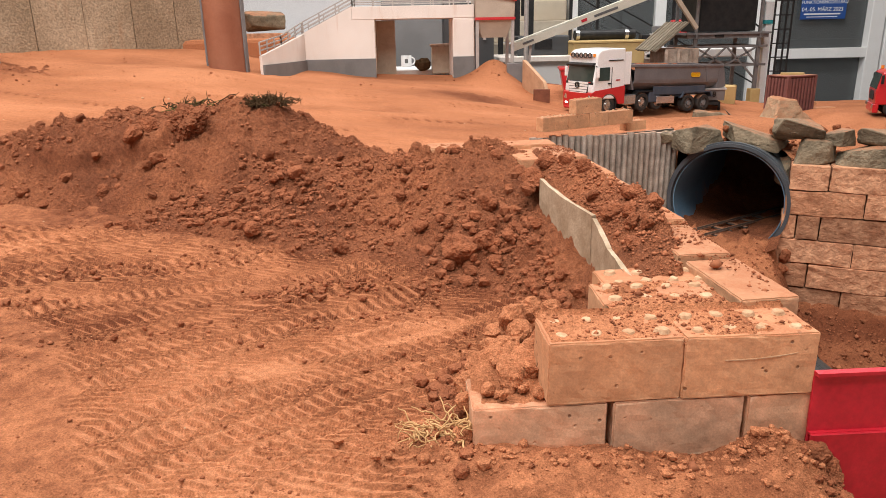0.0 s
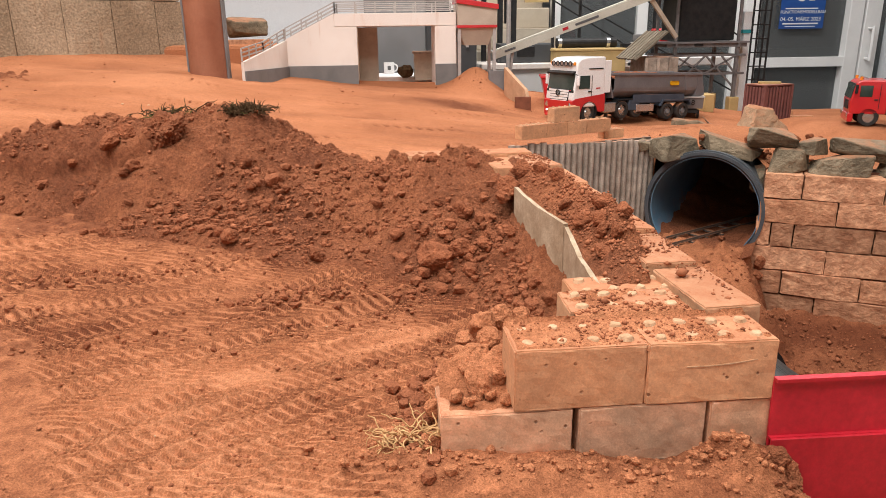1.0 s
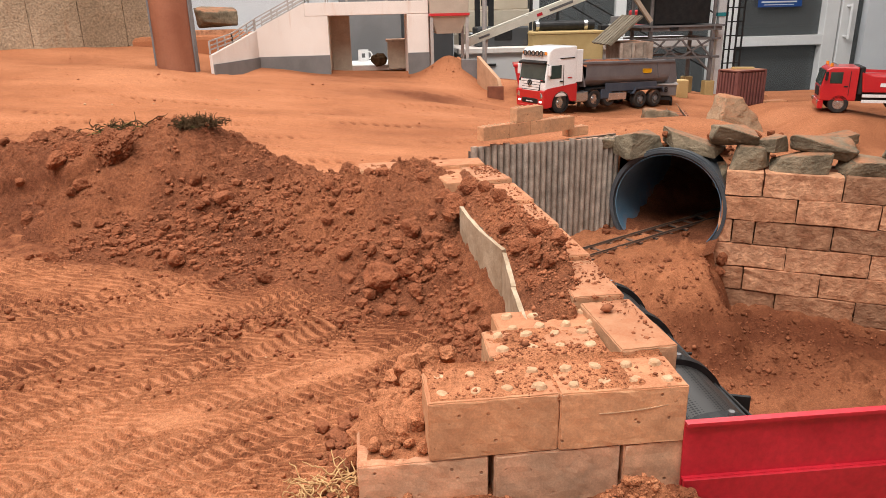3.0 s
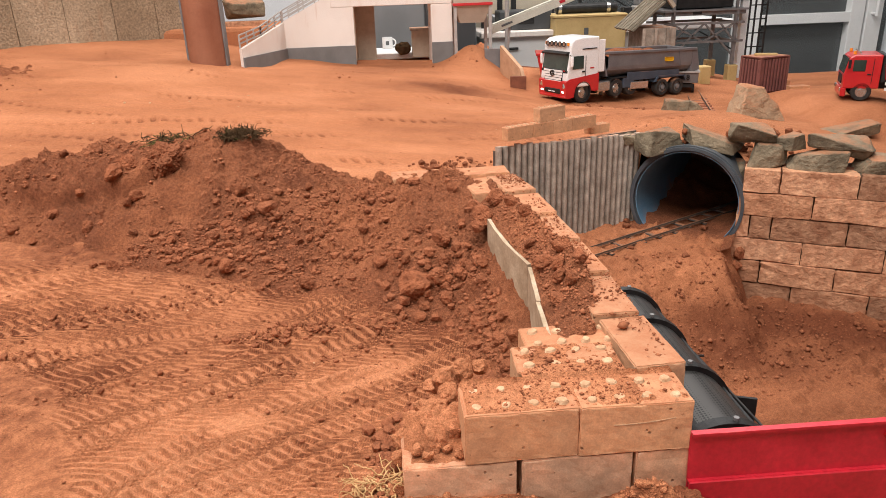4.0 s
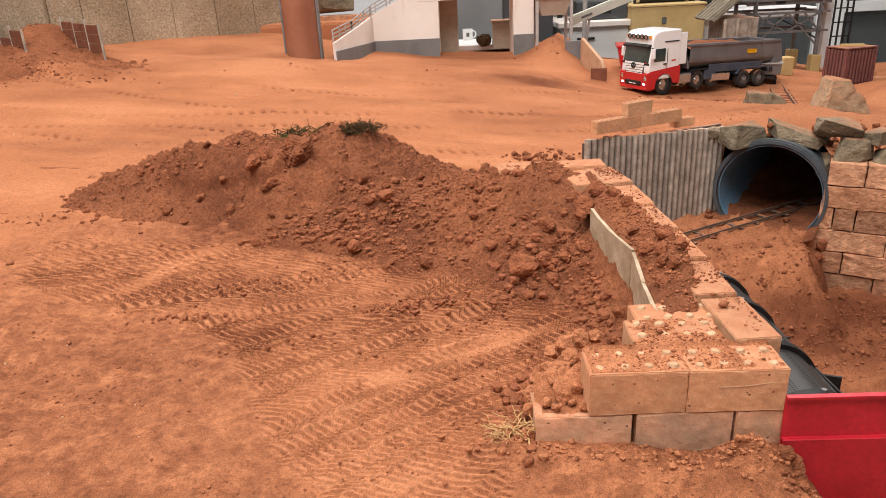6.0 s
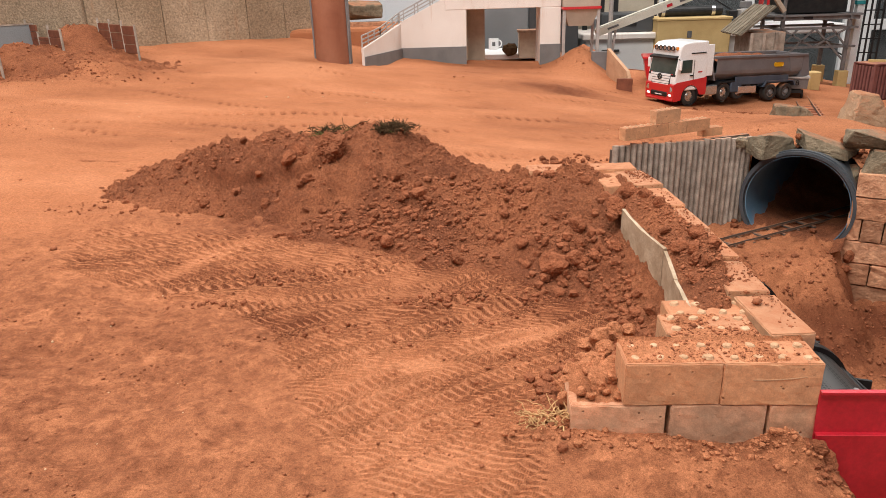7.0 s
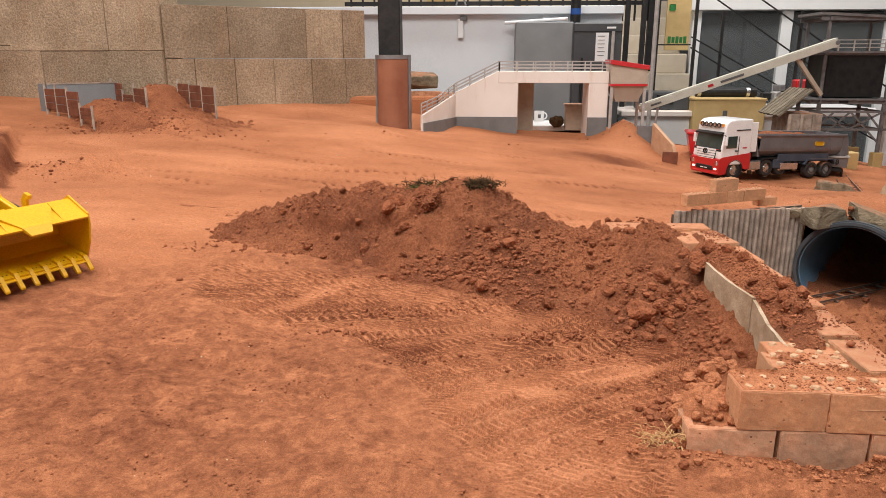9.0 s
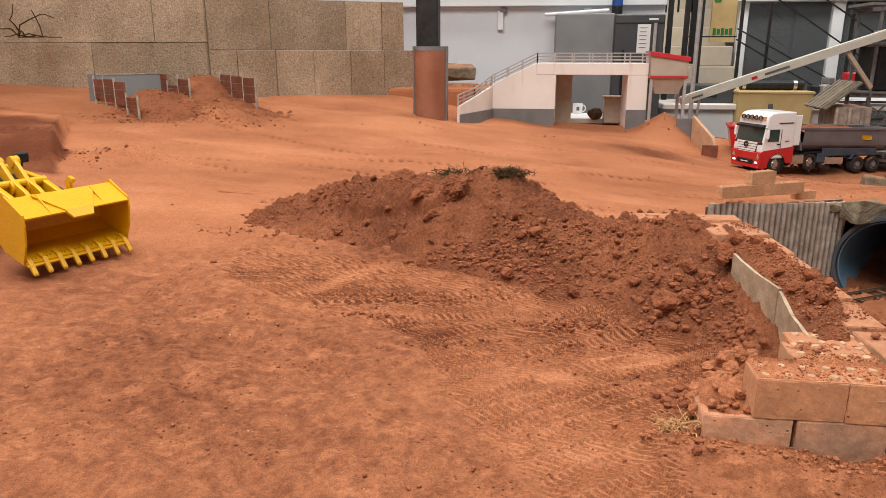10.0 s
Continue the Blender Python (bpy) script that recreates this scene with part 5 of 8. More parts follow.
def tuft(name, x, y, z, n, length, spread, radius, material, label, seed, flat=0.5, curl=0.5):
    """A tangle of thin curved strands."""
    rng = random.Random(seed)
    cu = bpy.data.curves.new(name, "CURVE")
    cu.dimensions, cu.bevel_depth, cu.bevel_resolution = "3D", radius, 1
    for _ in range(n):
        sp = cu.splines.new("POLY")
        p = Vector((x + rng.gauss(0, spread), y + rng.gauss(0, spread * 0.7), z + rng.uniform(-0.003, 0.006)))
        d = Vector((rng.gauss(0, 1), rng.gauss(0, 1), rng.uniform(0, 1) * (1 - flat))).normalized()
        k = 6 if curl < 0.6 else 12
        sp.points.add(k - 1)
        for i in range(k):
            sp.points[i].co = (*p, 1)
            sp.points[i].radius = 1 - 0.6 * i / k
            d = (d + Vector((rng.gauss(0, curl), rng.gauss(0, curl), rng.gauss(0, 0.6 * curl) - 0.10))).normalized()
            p = p + d * length / k * rng.uniform(0.6, 1.2)
            p.z = max(p.z, z - 0.004)
    cu.materials.append(material)
    tmp = bpy.data.objects.new("tmp", cu)
    scene.collection.objects.link(tmp)
    dg = bpy.context.evaluated_depsgraph_get()
    me = bpy.data.meshes.new_from_object(tmp.evaluated_get(dg))
    bpy.data.objects.remove(tmp)
    me.materials.clear()
    me.materials.append(material)
    for f in me.polygons:
        f.material_index = 0
    return tagged(new(name, me), label, "plant", kind="stuff" if n > 20 else "")


tuft("root_tangle", 0.043, 0.512, top_z(0.043, 0.512) + 0.003, 34, 0.050, 0.011, 0.0009, M_ROOT, "bleached tangle of dry roots by the blocks", 1, 0.85, 0.6)
tuft("root_tangle", 0.028, 0.502, top_z(0.028, 0.502) + 0.005, 22, 0.034, 0.007, 0.0008, M_ROOT, "loose curled end of the dry root tangle", 11, 0.85, 0.6)
tuft("root_tangle", 0.060, 0.505, 0.022, 12, 0.016, 0.004, 0.0009, M_ROOT, "short pale frayed root end against a block", 2, 0.6)
tuft("weed_tuft", -0.355, 1.325, top_z(-0.355, 1.325), 70, 0.034, 0.022, 0.0008, M_GRASS, "small green weeds on the heap's crest", 3, 0.2)
tuft("root_mat", -0.225, 1.325, top_z(-0.225, 1.325) + 0.010, 800, 0.026, 0.019, 0.0009, M_MOSS, "dark matted roots on the heap's crest", 4, 0.15)
tuft("weed_tuft", -0.225, 1.320, top_z(-0.225, 1.320) + 0.012, 7, 0.024, 0.018, 0.0007, M_GRASS, "green weeds growing through the matted roots", 5, 0.2)
tuft("twig", -0.31, 1.33, top_z(-0.31, 1.33), 3, 0.07, 0.008, 0.0011, M_MOSS, "thin bent twig sticking out of the heap", 6, 0.1)
tuft("root_mat", -0.36, 1.33, top_z(-0.36, 1.33), 90, 0.024, 0.025, 0.001, M_MOSS, "dark fine roots under the weeds", 8, 0.5)

# ---- the pit: brick wall, slatted wall, pipe, rails ----


def brick_mesh(seed):
    bm = B()
    bmesh.ops.create_cube(bm, size=1)
    bmesh.ops.subdivide_edges(bm, edges=bm.edges[:], cuts=3, use_grid_fill=True)
    for v in bm.verts:
        v.co += Vector((noise.noise(v.co * 3 + Vector((seed, 0, 0))) * 0.014, noise.noise(v.co * 4 + Vector((0, seed, 0))) * 0.03, noise.noise(v.co * 3 + Vector((0, 0, seed))) * 0.05))
    bmesh.ops.bevel(bm, geom=[e for e in bm.edges if e.calc_face_angle(0) > 1.0], offset=0.022, segments=2, affect="EDGES")
    me = bpy.data.meshes.new("brick")
    bm.to_mesh(me)
    bm.free()
    me.materials.append(M_BRICK)
    return me


BRICKS = [brick_mesh(k * 5.3) for k in range(5)]
turn = math.degrees(math.atan2(-0.473, 0.881))
retaining = thing("brick_wall", pose(0.985, 1.667, 0, 0, 0, turn), "retaining wall of rough orange clay bricks", "wall", kind="structure")
part("backing", box(B(), 1.36, 0.05, 0.45, 0.68, 0.056, -0.225), M_MORTAR, retaining)
ROWS_OF = ((0.088, 0.176, 0.176), (0.174, 0.180, 0.176), (0.036, 0.052, 0.176, 0.18), (0.172, 0.186, 0.176), (0.082, 0.178, 0.178), (0.168, 0.182, 0.18), (0.09, 0.18, 0.18))
for r, row in enumerate(ROWS_OF):
    s, k = -0.004 * r, 0
    while s < 1.3:
        w = row[k] if k < len(row) else rb.uniform(0.17, 0.185)
        share("brick", rb.choice(BRICKS), retaining, pose(s + w / 2, 0.012 + rb.uniform(-0.004, 0.003), -0.006 - 0.0625 * (r + 0.5), rb.uniform(-1, 1), rb.uniform(-0.6, 0.6) + (180 if rb.random() < 0.5 else 0), 0)
              @ Matrix.Diagonal((w - 0.0032, 0.07, 0.0604, 1)))
        s, k = s + w, k + 1


def rock_mesh(seed, corners=10):
    """A quarried stone: the hull of a few scattered corners, with chipped edges and a rough skin."""
    rng = random.Random(seed)
    bm = B()
    for k in range(8):
        c = Vector(((k & 1) * 2 - 1, (k >> 1 & 1) * 2 - 1, (k >> 2 & 1) * 2 - 1))
        bm.verts.new(Vector((c.x * rng.uniform(0.45, 1), c.y * rng.uniform(0.5, 1), c.z * rng.uniform(0.2, 1))))
    for _ in range(corners - 8):
        bm.verts.new(Vector((rng.choice((-1, 1)) * rng.uniform(0.8, 1.1), rng.uniform(-0.6, 0.6), rng.uniform(-0.5, 0.5))))
    res = bmesh.ops.convex_hull(bm, input=bm.verts[:])
    bmesh.ops.delete(bm, geom=[v for v in bm.verts if not v.link_faces], context="VERTS")
    bmesh.ops.bevel(bm, geom=bm.edges[:], offset=0.05, segments=1, affect="EDGES")
    bmesh.ops.triangulate(bm, faces=bm.faces[:])
    for _ in range(3):
        bmesh.ops.subdivide_edges(bm, edges=[e for e in bm.edges if e.calc_length() > 0.16], cuts=1, use_grid_fill=True)
    bmesh.ops.triangulate(bm, faces=bm.faces[:])
    off = Vector((seed * 2.3, 0, 0))
    for v in bm.verts:
        v.co += v.co.normalized() * (0.03 * noise.noise(v.co * 2.5 + off) + 0.03 * noise.noise(v.co * 7 + off))
    return bm


def rock(x, y, z, sx, sy, sz, turn, seed, material=None, label="angular grey-green field stone on the wall", group="stones along the pit edge", tilt=None):
    bm = rock_mesh(seed)
    lo = [min(v.co[i] for v in bm.verts) for i in range(3)]
    hi = [max(v.co[i] for v in bm.verts) for i in range(3)]
    for v in bm.verts:
        v.co = Vector([((v.co[i] - lo[i]) / (hi[i] - lo[i]) - 0.5) * (sx, sy, sz)[i] for i in range(3)])
    ob = part("stone", bm, material or M_ROCK, smooth=False)
    ob.matrix_world = pose(x, y, z, 0, tilt if tilt is not None else (seed * 37) % 21 - 10, turn)
    return tagged(ob, label, "stone", group)


for k, (x, y, z, sx, sy, sz, t, ry) in enumerate(((0.808, 1.815, 0.050, 0.125, 0.085, 0.080, 8, 0), (0.940, 1.770, 0.052, 0.180, 0.075, 0.050, -20, 0), (1.016, 1.71, 0.076, 0.125, 0.09, 0.066, -20, 0),
                                                  (1.047, 1.675, 0.026, 0.10, 0.08, 0.075, -30, 0), (1.096, 1.665, 0.062, 0.08, 0.07, 0.05, 20, 0), (1.150, 1.622, 0.020, 0.155, 0.09, 0.065, -25, 0),
                                                  (1.20, 1.61, 0.060, 0.17, 0.09, 0.056, -28, 0), (1.285, 1.553, 0.016, 0.155, 0.09, 0.06, -28, 0), (1.012, 1.735, -0.025, 0.06, 0.06, 0.09, 0, 0),
                                                  (1.37, 1.52, 0.05, 0.15, 0.1, 0.07, -10, 0), (1.45, 1.46, 0.015, 0.16, 0.09, 0.06, -30, 0), (0.735, 1.872, 0.050, 0.07, 0.05, 0.04, 10, 0))):
    rock(x, y, z - 0.010, sx * 0.93, sy, sz * 0.95, t, 20 + k, tilt=12 if k == 1 else None)

slatted = thing("slatted_wall", pose(0.336, 1.708, 0), "retaining wall of upright weathered grey-brown slats", "retaining wall")
sx, sy = 0.775 - 0.336, 1.880 - 1.708
bm = B()
prism(bm, [(-0.0078, 0.004), (-0.0076, -0.003), (-0.0050, -0.0085), (-0.0015, -0.0105), (0.0020, -0.0105), (0.0052, -0.0085), (0.0074, -0.003), (0.0076, 0.004)], 0, 1, "z")
SLAT = bpy.data.meshes.new("slat")
bm.to_mesh(SLAT)
bm.free()
SLAT.materials.append(M_SLAT)
N = 25
for i in range(N):
    u = (i + 0.5) / N
    top = 0.071 - 0.020 * u + rb.uniform(-0.003, 0.003)
    share("slat", SLAT, slatted, pose(sx * u, sy * u, -0.27, 0, 0, math.degrees(math.atan2(sy, sx))) @ Matrix.Diagonal((1.0, 1, top + 0.27, 1)))
part("back_board", box(B(), 0.462, 0.012, 0.33, sx / 2 - 0.006, sy / 2 + 0.010, -0.108, 0, 0, math.degrees(math.atan2(sy, sx))), M_RAIL, slatted)

pipe = thing("drain_pipe", Matrix.Translation(PIPE_C) @ PIPE_D.to_track_quat("Z", "Y").to_matrix().to_4x4(), "large grey plastic pipe with blue lining as a tunnel", "pipe")


def tube(bm, r_out, r_in, z0, z1, seg=64):
    rings = []
    for r, z in ((r_out, z0), (r_out, z1), (r_in, z1), (r_in, z0)):
        rings.append([bm.verts.new((r * math.cos(2 * math.pi * i / seg), r * math.sin(2 * math.pi * i / seg), z)) for i in range(seg)])
    for a in range(4):
        p, q = rings[a], rings[(a + 1) % 4]
        for i in range(seg):
            bm.faces.new((p[i], p[(i + 1) % seg], q[(i + 1) % seg], q[i]))
    bmesh.ops.recalc_face_normals(bm, faces=bm.faces[:])
    return bm


part("pipe_wall", tube(B(), PIPE_R - 0.006, PIPE_R - 0.013, 0.0, 0.55), M_PIPE_OUT, pipe)
part("pipe_rim", tube(B(), PIPE_R, PIPE_R - 0.0085, -0.010, 0.03), M_PIPE_OUT, pipe, "dark grey rim")
part("rim_bead", tube(B(), PIPE_R + 0.004, PIPE_R - 0.001, -0.004, 0.006), M_PIPE_OUT, pipe, "raised bead")
part("pipe_lining", tube(B(), PIPE_R - 0.0135, PIPE_R - 0.0155, -0.004, 0.55), M_PIPE_IN, pipe, "blue lining")

# added disc shuts the tunnel; its dark colour stands for the gloom inside
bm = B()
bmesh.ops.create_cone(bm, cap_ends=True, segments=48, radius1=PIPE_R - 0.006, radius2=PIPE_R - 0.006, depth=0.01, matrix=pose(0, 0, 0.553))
part("added_dark_disc", bm, M_MORTAR, pipe, "added dark disc shutting the pipe's far end")

pipe_bed = sheet("loose_soil", spaced((-0.14, 0.14, 0.007)), spaced((-0.06, 0.56, 0.01)), lambda x, y: -0.098 - 0.03 * (1 - step01(y, -0.06, 0.0)) + 0.02 * fbm(x, y, 0.06, 4, 91) + 0.035 * (x / 0.14) ** 2 + 0.10 * step01(y, 0.35, 0.75) + 0.04 * bell(x, y, -0.11, 0.4, 0.04, 0.15),
                 lambda x, y: 0.4 + 0 * x, M_HEAP)
pipe_bed.matrix_world = pose(PIPE_C.x, PIPE_C.y, PIPE_C.z, 0, 0, math.degrees(math.atan2(PIPE_D.y, PIPE_D.x)) - 90)
tagged(pipe_bed, "loose dark soil lying along the pipe's floor", "soil")

track = thing("rail_track", pose(0.815, 1.762, -0.206, 0, 0, 29.5), "narrow model rail track on grey wooden sleepers", "rail track")
for s in (-1, 1):
    bm = B()
    box(bm, 0.78, 0.003, 0.007, 0.02, s * 0.024, 0.0035)
    box(bm, 0.78, 0.006, 0.002, 0.02, s * 0.024, 0.001)
    part("rail", bm, M_RAIL, track)
for i in range(12):
    part("sleeper", box(B(), 0.011, 0.064, 0.006, -0.36 + 0.064 * i, rb.uniform(-0.004, 0.004), -0.0042, 0, 0, rb.uniform(-3, 3), 0.001), M_RAIL, track)

# ---- red hopper plate and trommel ----
hopper = thing("red_hopper", pose(0.3385, 0.491, 0.0, 0, 0, -1.0), "red painted steel hopper side with scratches and bolts", "hopper")
part("upper_plate", box(B(), 0.85, 0.003, 0.066, 0.425, 0.002, 0.027, -3, 0, 0, 0.0006), M_RED, hopper)
part("lower_plate", box(B(), 0.85, 0.003, 0.36, 0.425, -0.003, -0.172, 0.6, 0, 0, 0.0006), M_RED, hopper)
part("lip", box(B(), 0.85, 0.004, 0.002, 0.425, -0.002, 0.0075), M_RED, hopper)
part("top_edge", box(B(), 0.85, 0.007, 0.003, 0.425, 0.0, 0.0605), M_RED, hopper)
for i in range(12):
    part("bolt", rod(B(), (0.012 + 0.068 * i, -0.006, 0.0), (0.012 + 0.068 * i, -0.001, 0.0), 0.0026, 6), M_REDLAC, hopper)
for x in (0.198, 0.43):
    part("bolt", rod(B(), (x, -0.005, 0.045), (x, 0.001, 0.045), 0.0045, 8), M_REDLAC, hopper)

trommel = thing("trommel_screen", pose(0.434, 0.545, -0.084), "black perforated steel screening drum with banded rings", "screening drum")
bm = B()
bmesh.ops.create_cone(bm, cap_ends=False, segments=48, radius1=0.066, radius2=0.066, depth=0.385, matrix=pose(0, 0.2475, 0, 90))
part("drum", bm, M_SCREEN, trommel, "perforated black sheet", smooth=True)
for y in (0.06, 0.19, 0.33, 0.435):
    part("ring", tube(B(), 0.0735, 0.063, -0.007, 0.007, 40), M_BLACK, trommel, m=pose(0, y, 0, 90))
for a in (28, 118):
    part("bar", box(B(), 0.010, 0.385, 0.003, 0.068 * math.cos(radians(a)), 0.2475, 0.068 * math.sin(radians(a)), 0, 90 - a), M_BLACK, trommel)
part("bracket", box(B(), 0.035, 0.004, 0.06, 0.105, 0.21, -0.03, 0, 0, -20, 0.001), M_BLACK, trommel)
part("post", rod(B(), (0.085, 0.33, -0.10), (0.085, 0.33, 0.0), 0.003), M_BLACK, trommel)
part("stay", rod(B(), (0.082, 0.325, 0.007), (0.065, 0.075, 0.037), 0.0018), M_BLACK, trommel)
part("cross_bar", rod(B(), (0.066, 0.33, 0.0), (0.10, 0.33, -0.002), 0.002), M_BLACK, trommel)
part("frame_leg", box(B(), 0.02, 0.02, 0.27, 0.0, 0.1, -0.20), M_BLACK, trommel)
part("frame_leg", box(B(), 0.02, 0.02, 0.27, 0.0, 0.42, -0.20), M_BLACK, trommel)

part("axle", rod(B(), (0, 0.03, 0), (0, 0.46, 0), 0.006, 10), M_BLACK, trommel)
for a in (30, 90, 150, 210, 270, 330):
    part("spoke", beam(B(), (0, 0.062, 0), (0.064 * math.cos(radians(a)), 0.062, 0.064 * math.sin(radians(a))), 0.006, 0.004), M_BLACK, trommel)
for y in (0.06, 0.19, 0.33, 0.435):
    part("ring_bolt", rod(B(), (0.012, y, 0.072), (0.012, y, 0.0765), 0.0035, 6), M_GREYSTEEL, trommel)

# ---- trucks ----


def wheel(parent, x, y, r, w, twin=False, rim_mat=None):
    """A wheel whose axle is along y."""
    bm = B()
    prof = [(r * 0.58, -w / 2), (r * 0.9, -w / 2), (r, -w * 0.36), (r, w * 0.36), (r * 0.9, w / 2), (r * 0.58, w / 2)]
    seg = 28
    rings = [[bm.verts.new((rr * math.cos(2 * math.pi * i / seg), v, rr * math.sin(2 * math.pi * i / seg))) for i in range(seg)] for rr, v in prof]
    for a in range(len(rings)):
        p, q = rings[a], rings[(a + 1) % len(rings)]
        for i in range(seg):
            bm.faces.new((p[i], p[(i + 1) % seg], q[(i + 1) % seg], q[i]))
    bmesh.ops.recalc_face_normals(bm, faces=bm.faces[:])
    ty = part("tyre", bm, M_RUBBER, parent, m=pose(x, y, r))
    bm = B()
    s = 1 if y > 0 else -1
    bmesh.ops.create_cone(bm, cap_ends=True, segments=24, radius1=r * 0.6, radius2=r * 0.6, depth=w * 0.7, matrix=pose(0, -s * w * 0.08, 0, 90))
    bmesh.ops.create_cone(bm, cap_ends=True, segments=16, radius1=r * 0.25, radius2=r * 0.22, depth=w * 0.35, matrix=pose(0, s * w * 0.33, 0, 90))
    for k in range(8):
        a = k * math.pi / 4
        bmesh.ops.create_cone(bm, cap_ends=True, segments=6, radius1=r * 0.06, radius2=r * 0.06, depth=w * 0.1, matrix=pose(r * 0.42 * math.cos(a), s * w * 0.3, r * 0.42 * math.sin(a), 90))
    part("rim", bm, rim_mat or M_CHROME, ty)


def tractor(m, low, high, label, mirror=True):
    """A 1:14 model tractor unit; x is forwards, the origin on the ground under the bumper."""
    t = thing("model_truck", m, label, "model truck")
    w = 0.176
    # cab shell with a raked windscreen, drawn along the side and pulled across
    side = [(-0.166, 0.062), (-0.006, 0.062), (0.0, 0.098), (-0.003, 0.128), (-0.015, 0.197), (-0.018, 0.226), (-0.024, 0.244), (-0.040, 0.255), (-0.075, 0.2595), (-0.166, 0.260)]
    part("cab", prism(B(), side, -w / 2, w / 2, "y", 0.005), high, t, smooth=False)
    arch = [(-0.085 + 0.046 * math.cos(radians(a)), 0.0385 + 0.046 * math.sin(radians(a))) for a in range(170, 0, -20)]
    part("skirt", prism(B(), [(-0.168, 0.040), (-0.138, 0.040)] + arch + [(-0.036, 0.024), (-0.002, 0.020), (0.005, 0.03), (0.007, 0.088), (-0.012, 0.098), (-0.168, 0.112)], -w / 2 - 0.002, w / 2 + 0.002, "y"), low, t, "red lower panels")
    part("windscreen", box(B(), 0.003, w * 0.92, 0.068, -0.0092, 0, 0.1635, 0, -10, 0, 0.001), M_DARKGLASS, t)
    part("screen_frame", box(B(), 0.002, w * 0.97, 0.010, -0.0035, 0, 0.1275, 0, -10, 0, 0.0006), M_BLACK, t)
    part("sun_visor", box(B(), 0.024, w * 0.92, 0.007, -0.008, 0, 0.2005, 0, 18, 0, 0.001), M_BLACK, t)
    for k in (-1, 1):
        part("wiper", beam(B(), (-0.003, k * 0.012, 0.131), (-0.0065, k * 0.058, 0.140), 0.002, 0.002), M_BLACK, t)
        part("side_fairing", box(B(), 0.036, 0.004, 0.130, -0.183, k * (w / 2 - 0.004), 0.180, 0, 0, 0, 0.0015), high, t, "white wind deflector")
        part("roof_fin", box(B(), 0.075, 0.003, 0.004, -0.115, k * (w / 2 + 0.001), 0.214), M_BLACK, t)
    g = part("grille", box(B(), 0.004, w * 0.66, 0.056, 0.0005, 0, 0.108, 0, -3, 0, 0.001), M_BLACK, t)
    for i in range(5):
        part("grille_bar", box(B(), 0.004, w * (0.70 - 0.03 * i), 0.0082, 0.0035, 0, 0.129 - 0.0105 * i, 0, 0, 0, 0.0008), high, g)
    part("badge", tube(B(), 0.010, 0.0075, -0.001, 0.003, 24), M_BLACK, g, m=pose(0.007, 0, 0.120, 0, 90) @ Matrix.Diagonal((1.25, 1.25, 1, 1)))
    for a in (90, 210, 330):
        part("badge_spoke", beam(B(), (0.008, 0, 0.120), (0.008, 0.008 * math.cos(radians(a)), 0.120 + 0.008 * math.sin(radians(a))), 0.002, 0.002), M_BLACK, g)
    part("bumper", box(B(), 0.008, w * 0.60, 0.022, 0.005, 0, 0.048, 0, 0, 0, 0.004), M_BLACK, t)
    part("lip_spoiler", box(B(), 0.012, w * 0.98, 0.010, 0.002, 0, 0.026, 0, 0, 0, 0.003), low, t)
    for s in (-1, 1):
        part("headlight", box(B(), 0.012, 0.026, 0.024, 0.001, s * 0.070, 0.070, s * 24, 0, s * -18, 0.004), M_CHROME, t)
        part("fog_light", box(B(), 0.006, 0.018, 0.008, 0.005, s * 0.068, 0.046, 0, 0, s * -10, 0.002), M_LIT, t, "lit lamp")
        part("side_window", box(B(), 0.058, 0.003, 0.052, -0.056, s * (w / 2 + 0.0005), 0.162, 0, 0, 0, 0.001), M_DARKGLASS, t)
        part("door_seam", box(B(), 0.0018, 0.002, 0.095, -0.096, s * (w / 2 + 0.0005), 0.140), M_BLACK, t)
        part("door_handle", box(B(), 0.014, 0.004, 0.005, -0.084, s * (w / 2 + 0.002), 0.124), M_BLACK, t)
        part("mirror", box(B(), 0.012, 0.012, 0.042, -0.014, s * (w / 2 + 0.012), 0.170, 0, 0, 0, 0.003), high, t)
        part("mirror_arm", rod(B(), (-0.014, s * (w / 2 - 0.002), 0.194), (-0.014, s * (w / 2 + 0.012), 0.190), 0.002, 6), M_BLACK, t)
        part("step_tank", box(B(), 0.07, 0.03, 0.042, -0.205, s * 0.068, 0.052, 0, 0, 0, 0.004), M_CHROME, t, "bright side tank")
        part("mud_guard", tube(B(), 0.044, 0.0395, -0.016, 0.0155, 24), M_BLACK, t, m=pose(-0.085, s * 0.072, 0.040, 90))
        wheel(t, -0.085, s * 0.072, 0.0385, 0.024)
        for x in (-0.275, -0.360):
            wheel(t, x, s * 0.066, 0.0385, 0.036)
        part("fender", prism(B(), [(-0.40, 0.07), (-0.385, 0.082), (-0.25, 0.082), (-0.235, 0.07), (-0.24, 0.068), (-0.252, 0.078), (-0.383, 0.078), (-0.395, 0.068)], s * 0.05, s * 0.086, "y"), M_BLACK, t)
        part("number_bar", box(B(), 0.002, 0.02, 0.004, 0.0085, s * 0.012, 0.046), M_WHITEINK, t)
        part("lettering_bar", box(B(), 0.022, 0.001, 0.005, -0.13, s * (w / 2 + 0.001), 0.136), low, t)
    part("lettering_bar", box(B(), 0.001, 0.05, 0.006, -0.0025, -0.045, 0.1325, 0, -12), low, t)
    part("lettering_bar", box(B(), 0.001, 0.04, 0.004, -0.0025, 0.05, 0.1315, 0, -12), low, t)
    bar = part("light_bar", rod(B(), (-0.016, -0.07, 0.2345), (-0.016, 0.07, 0.2345), 0.0025), M_CHROME, t)
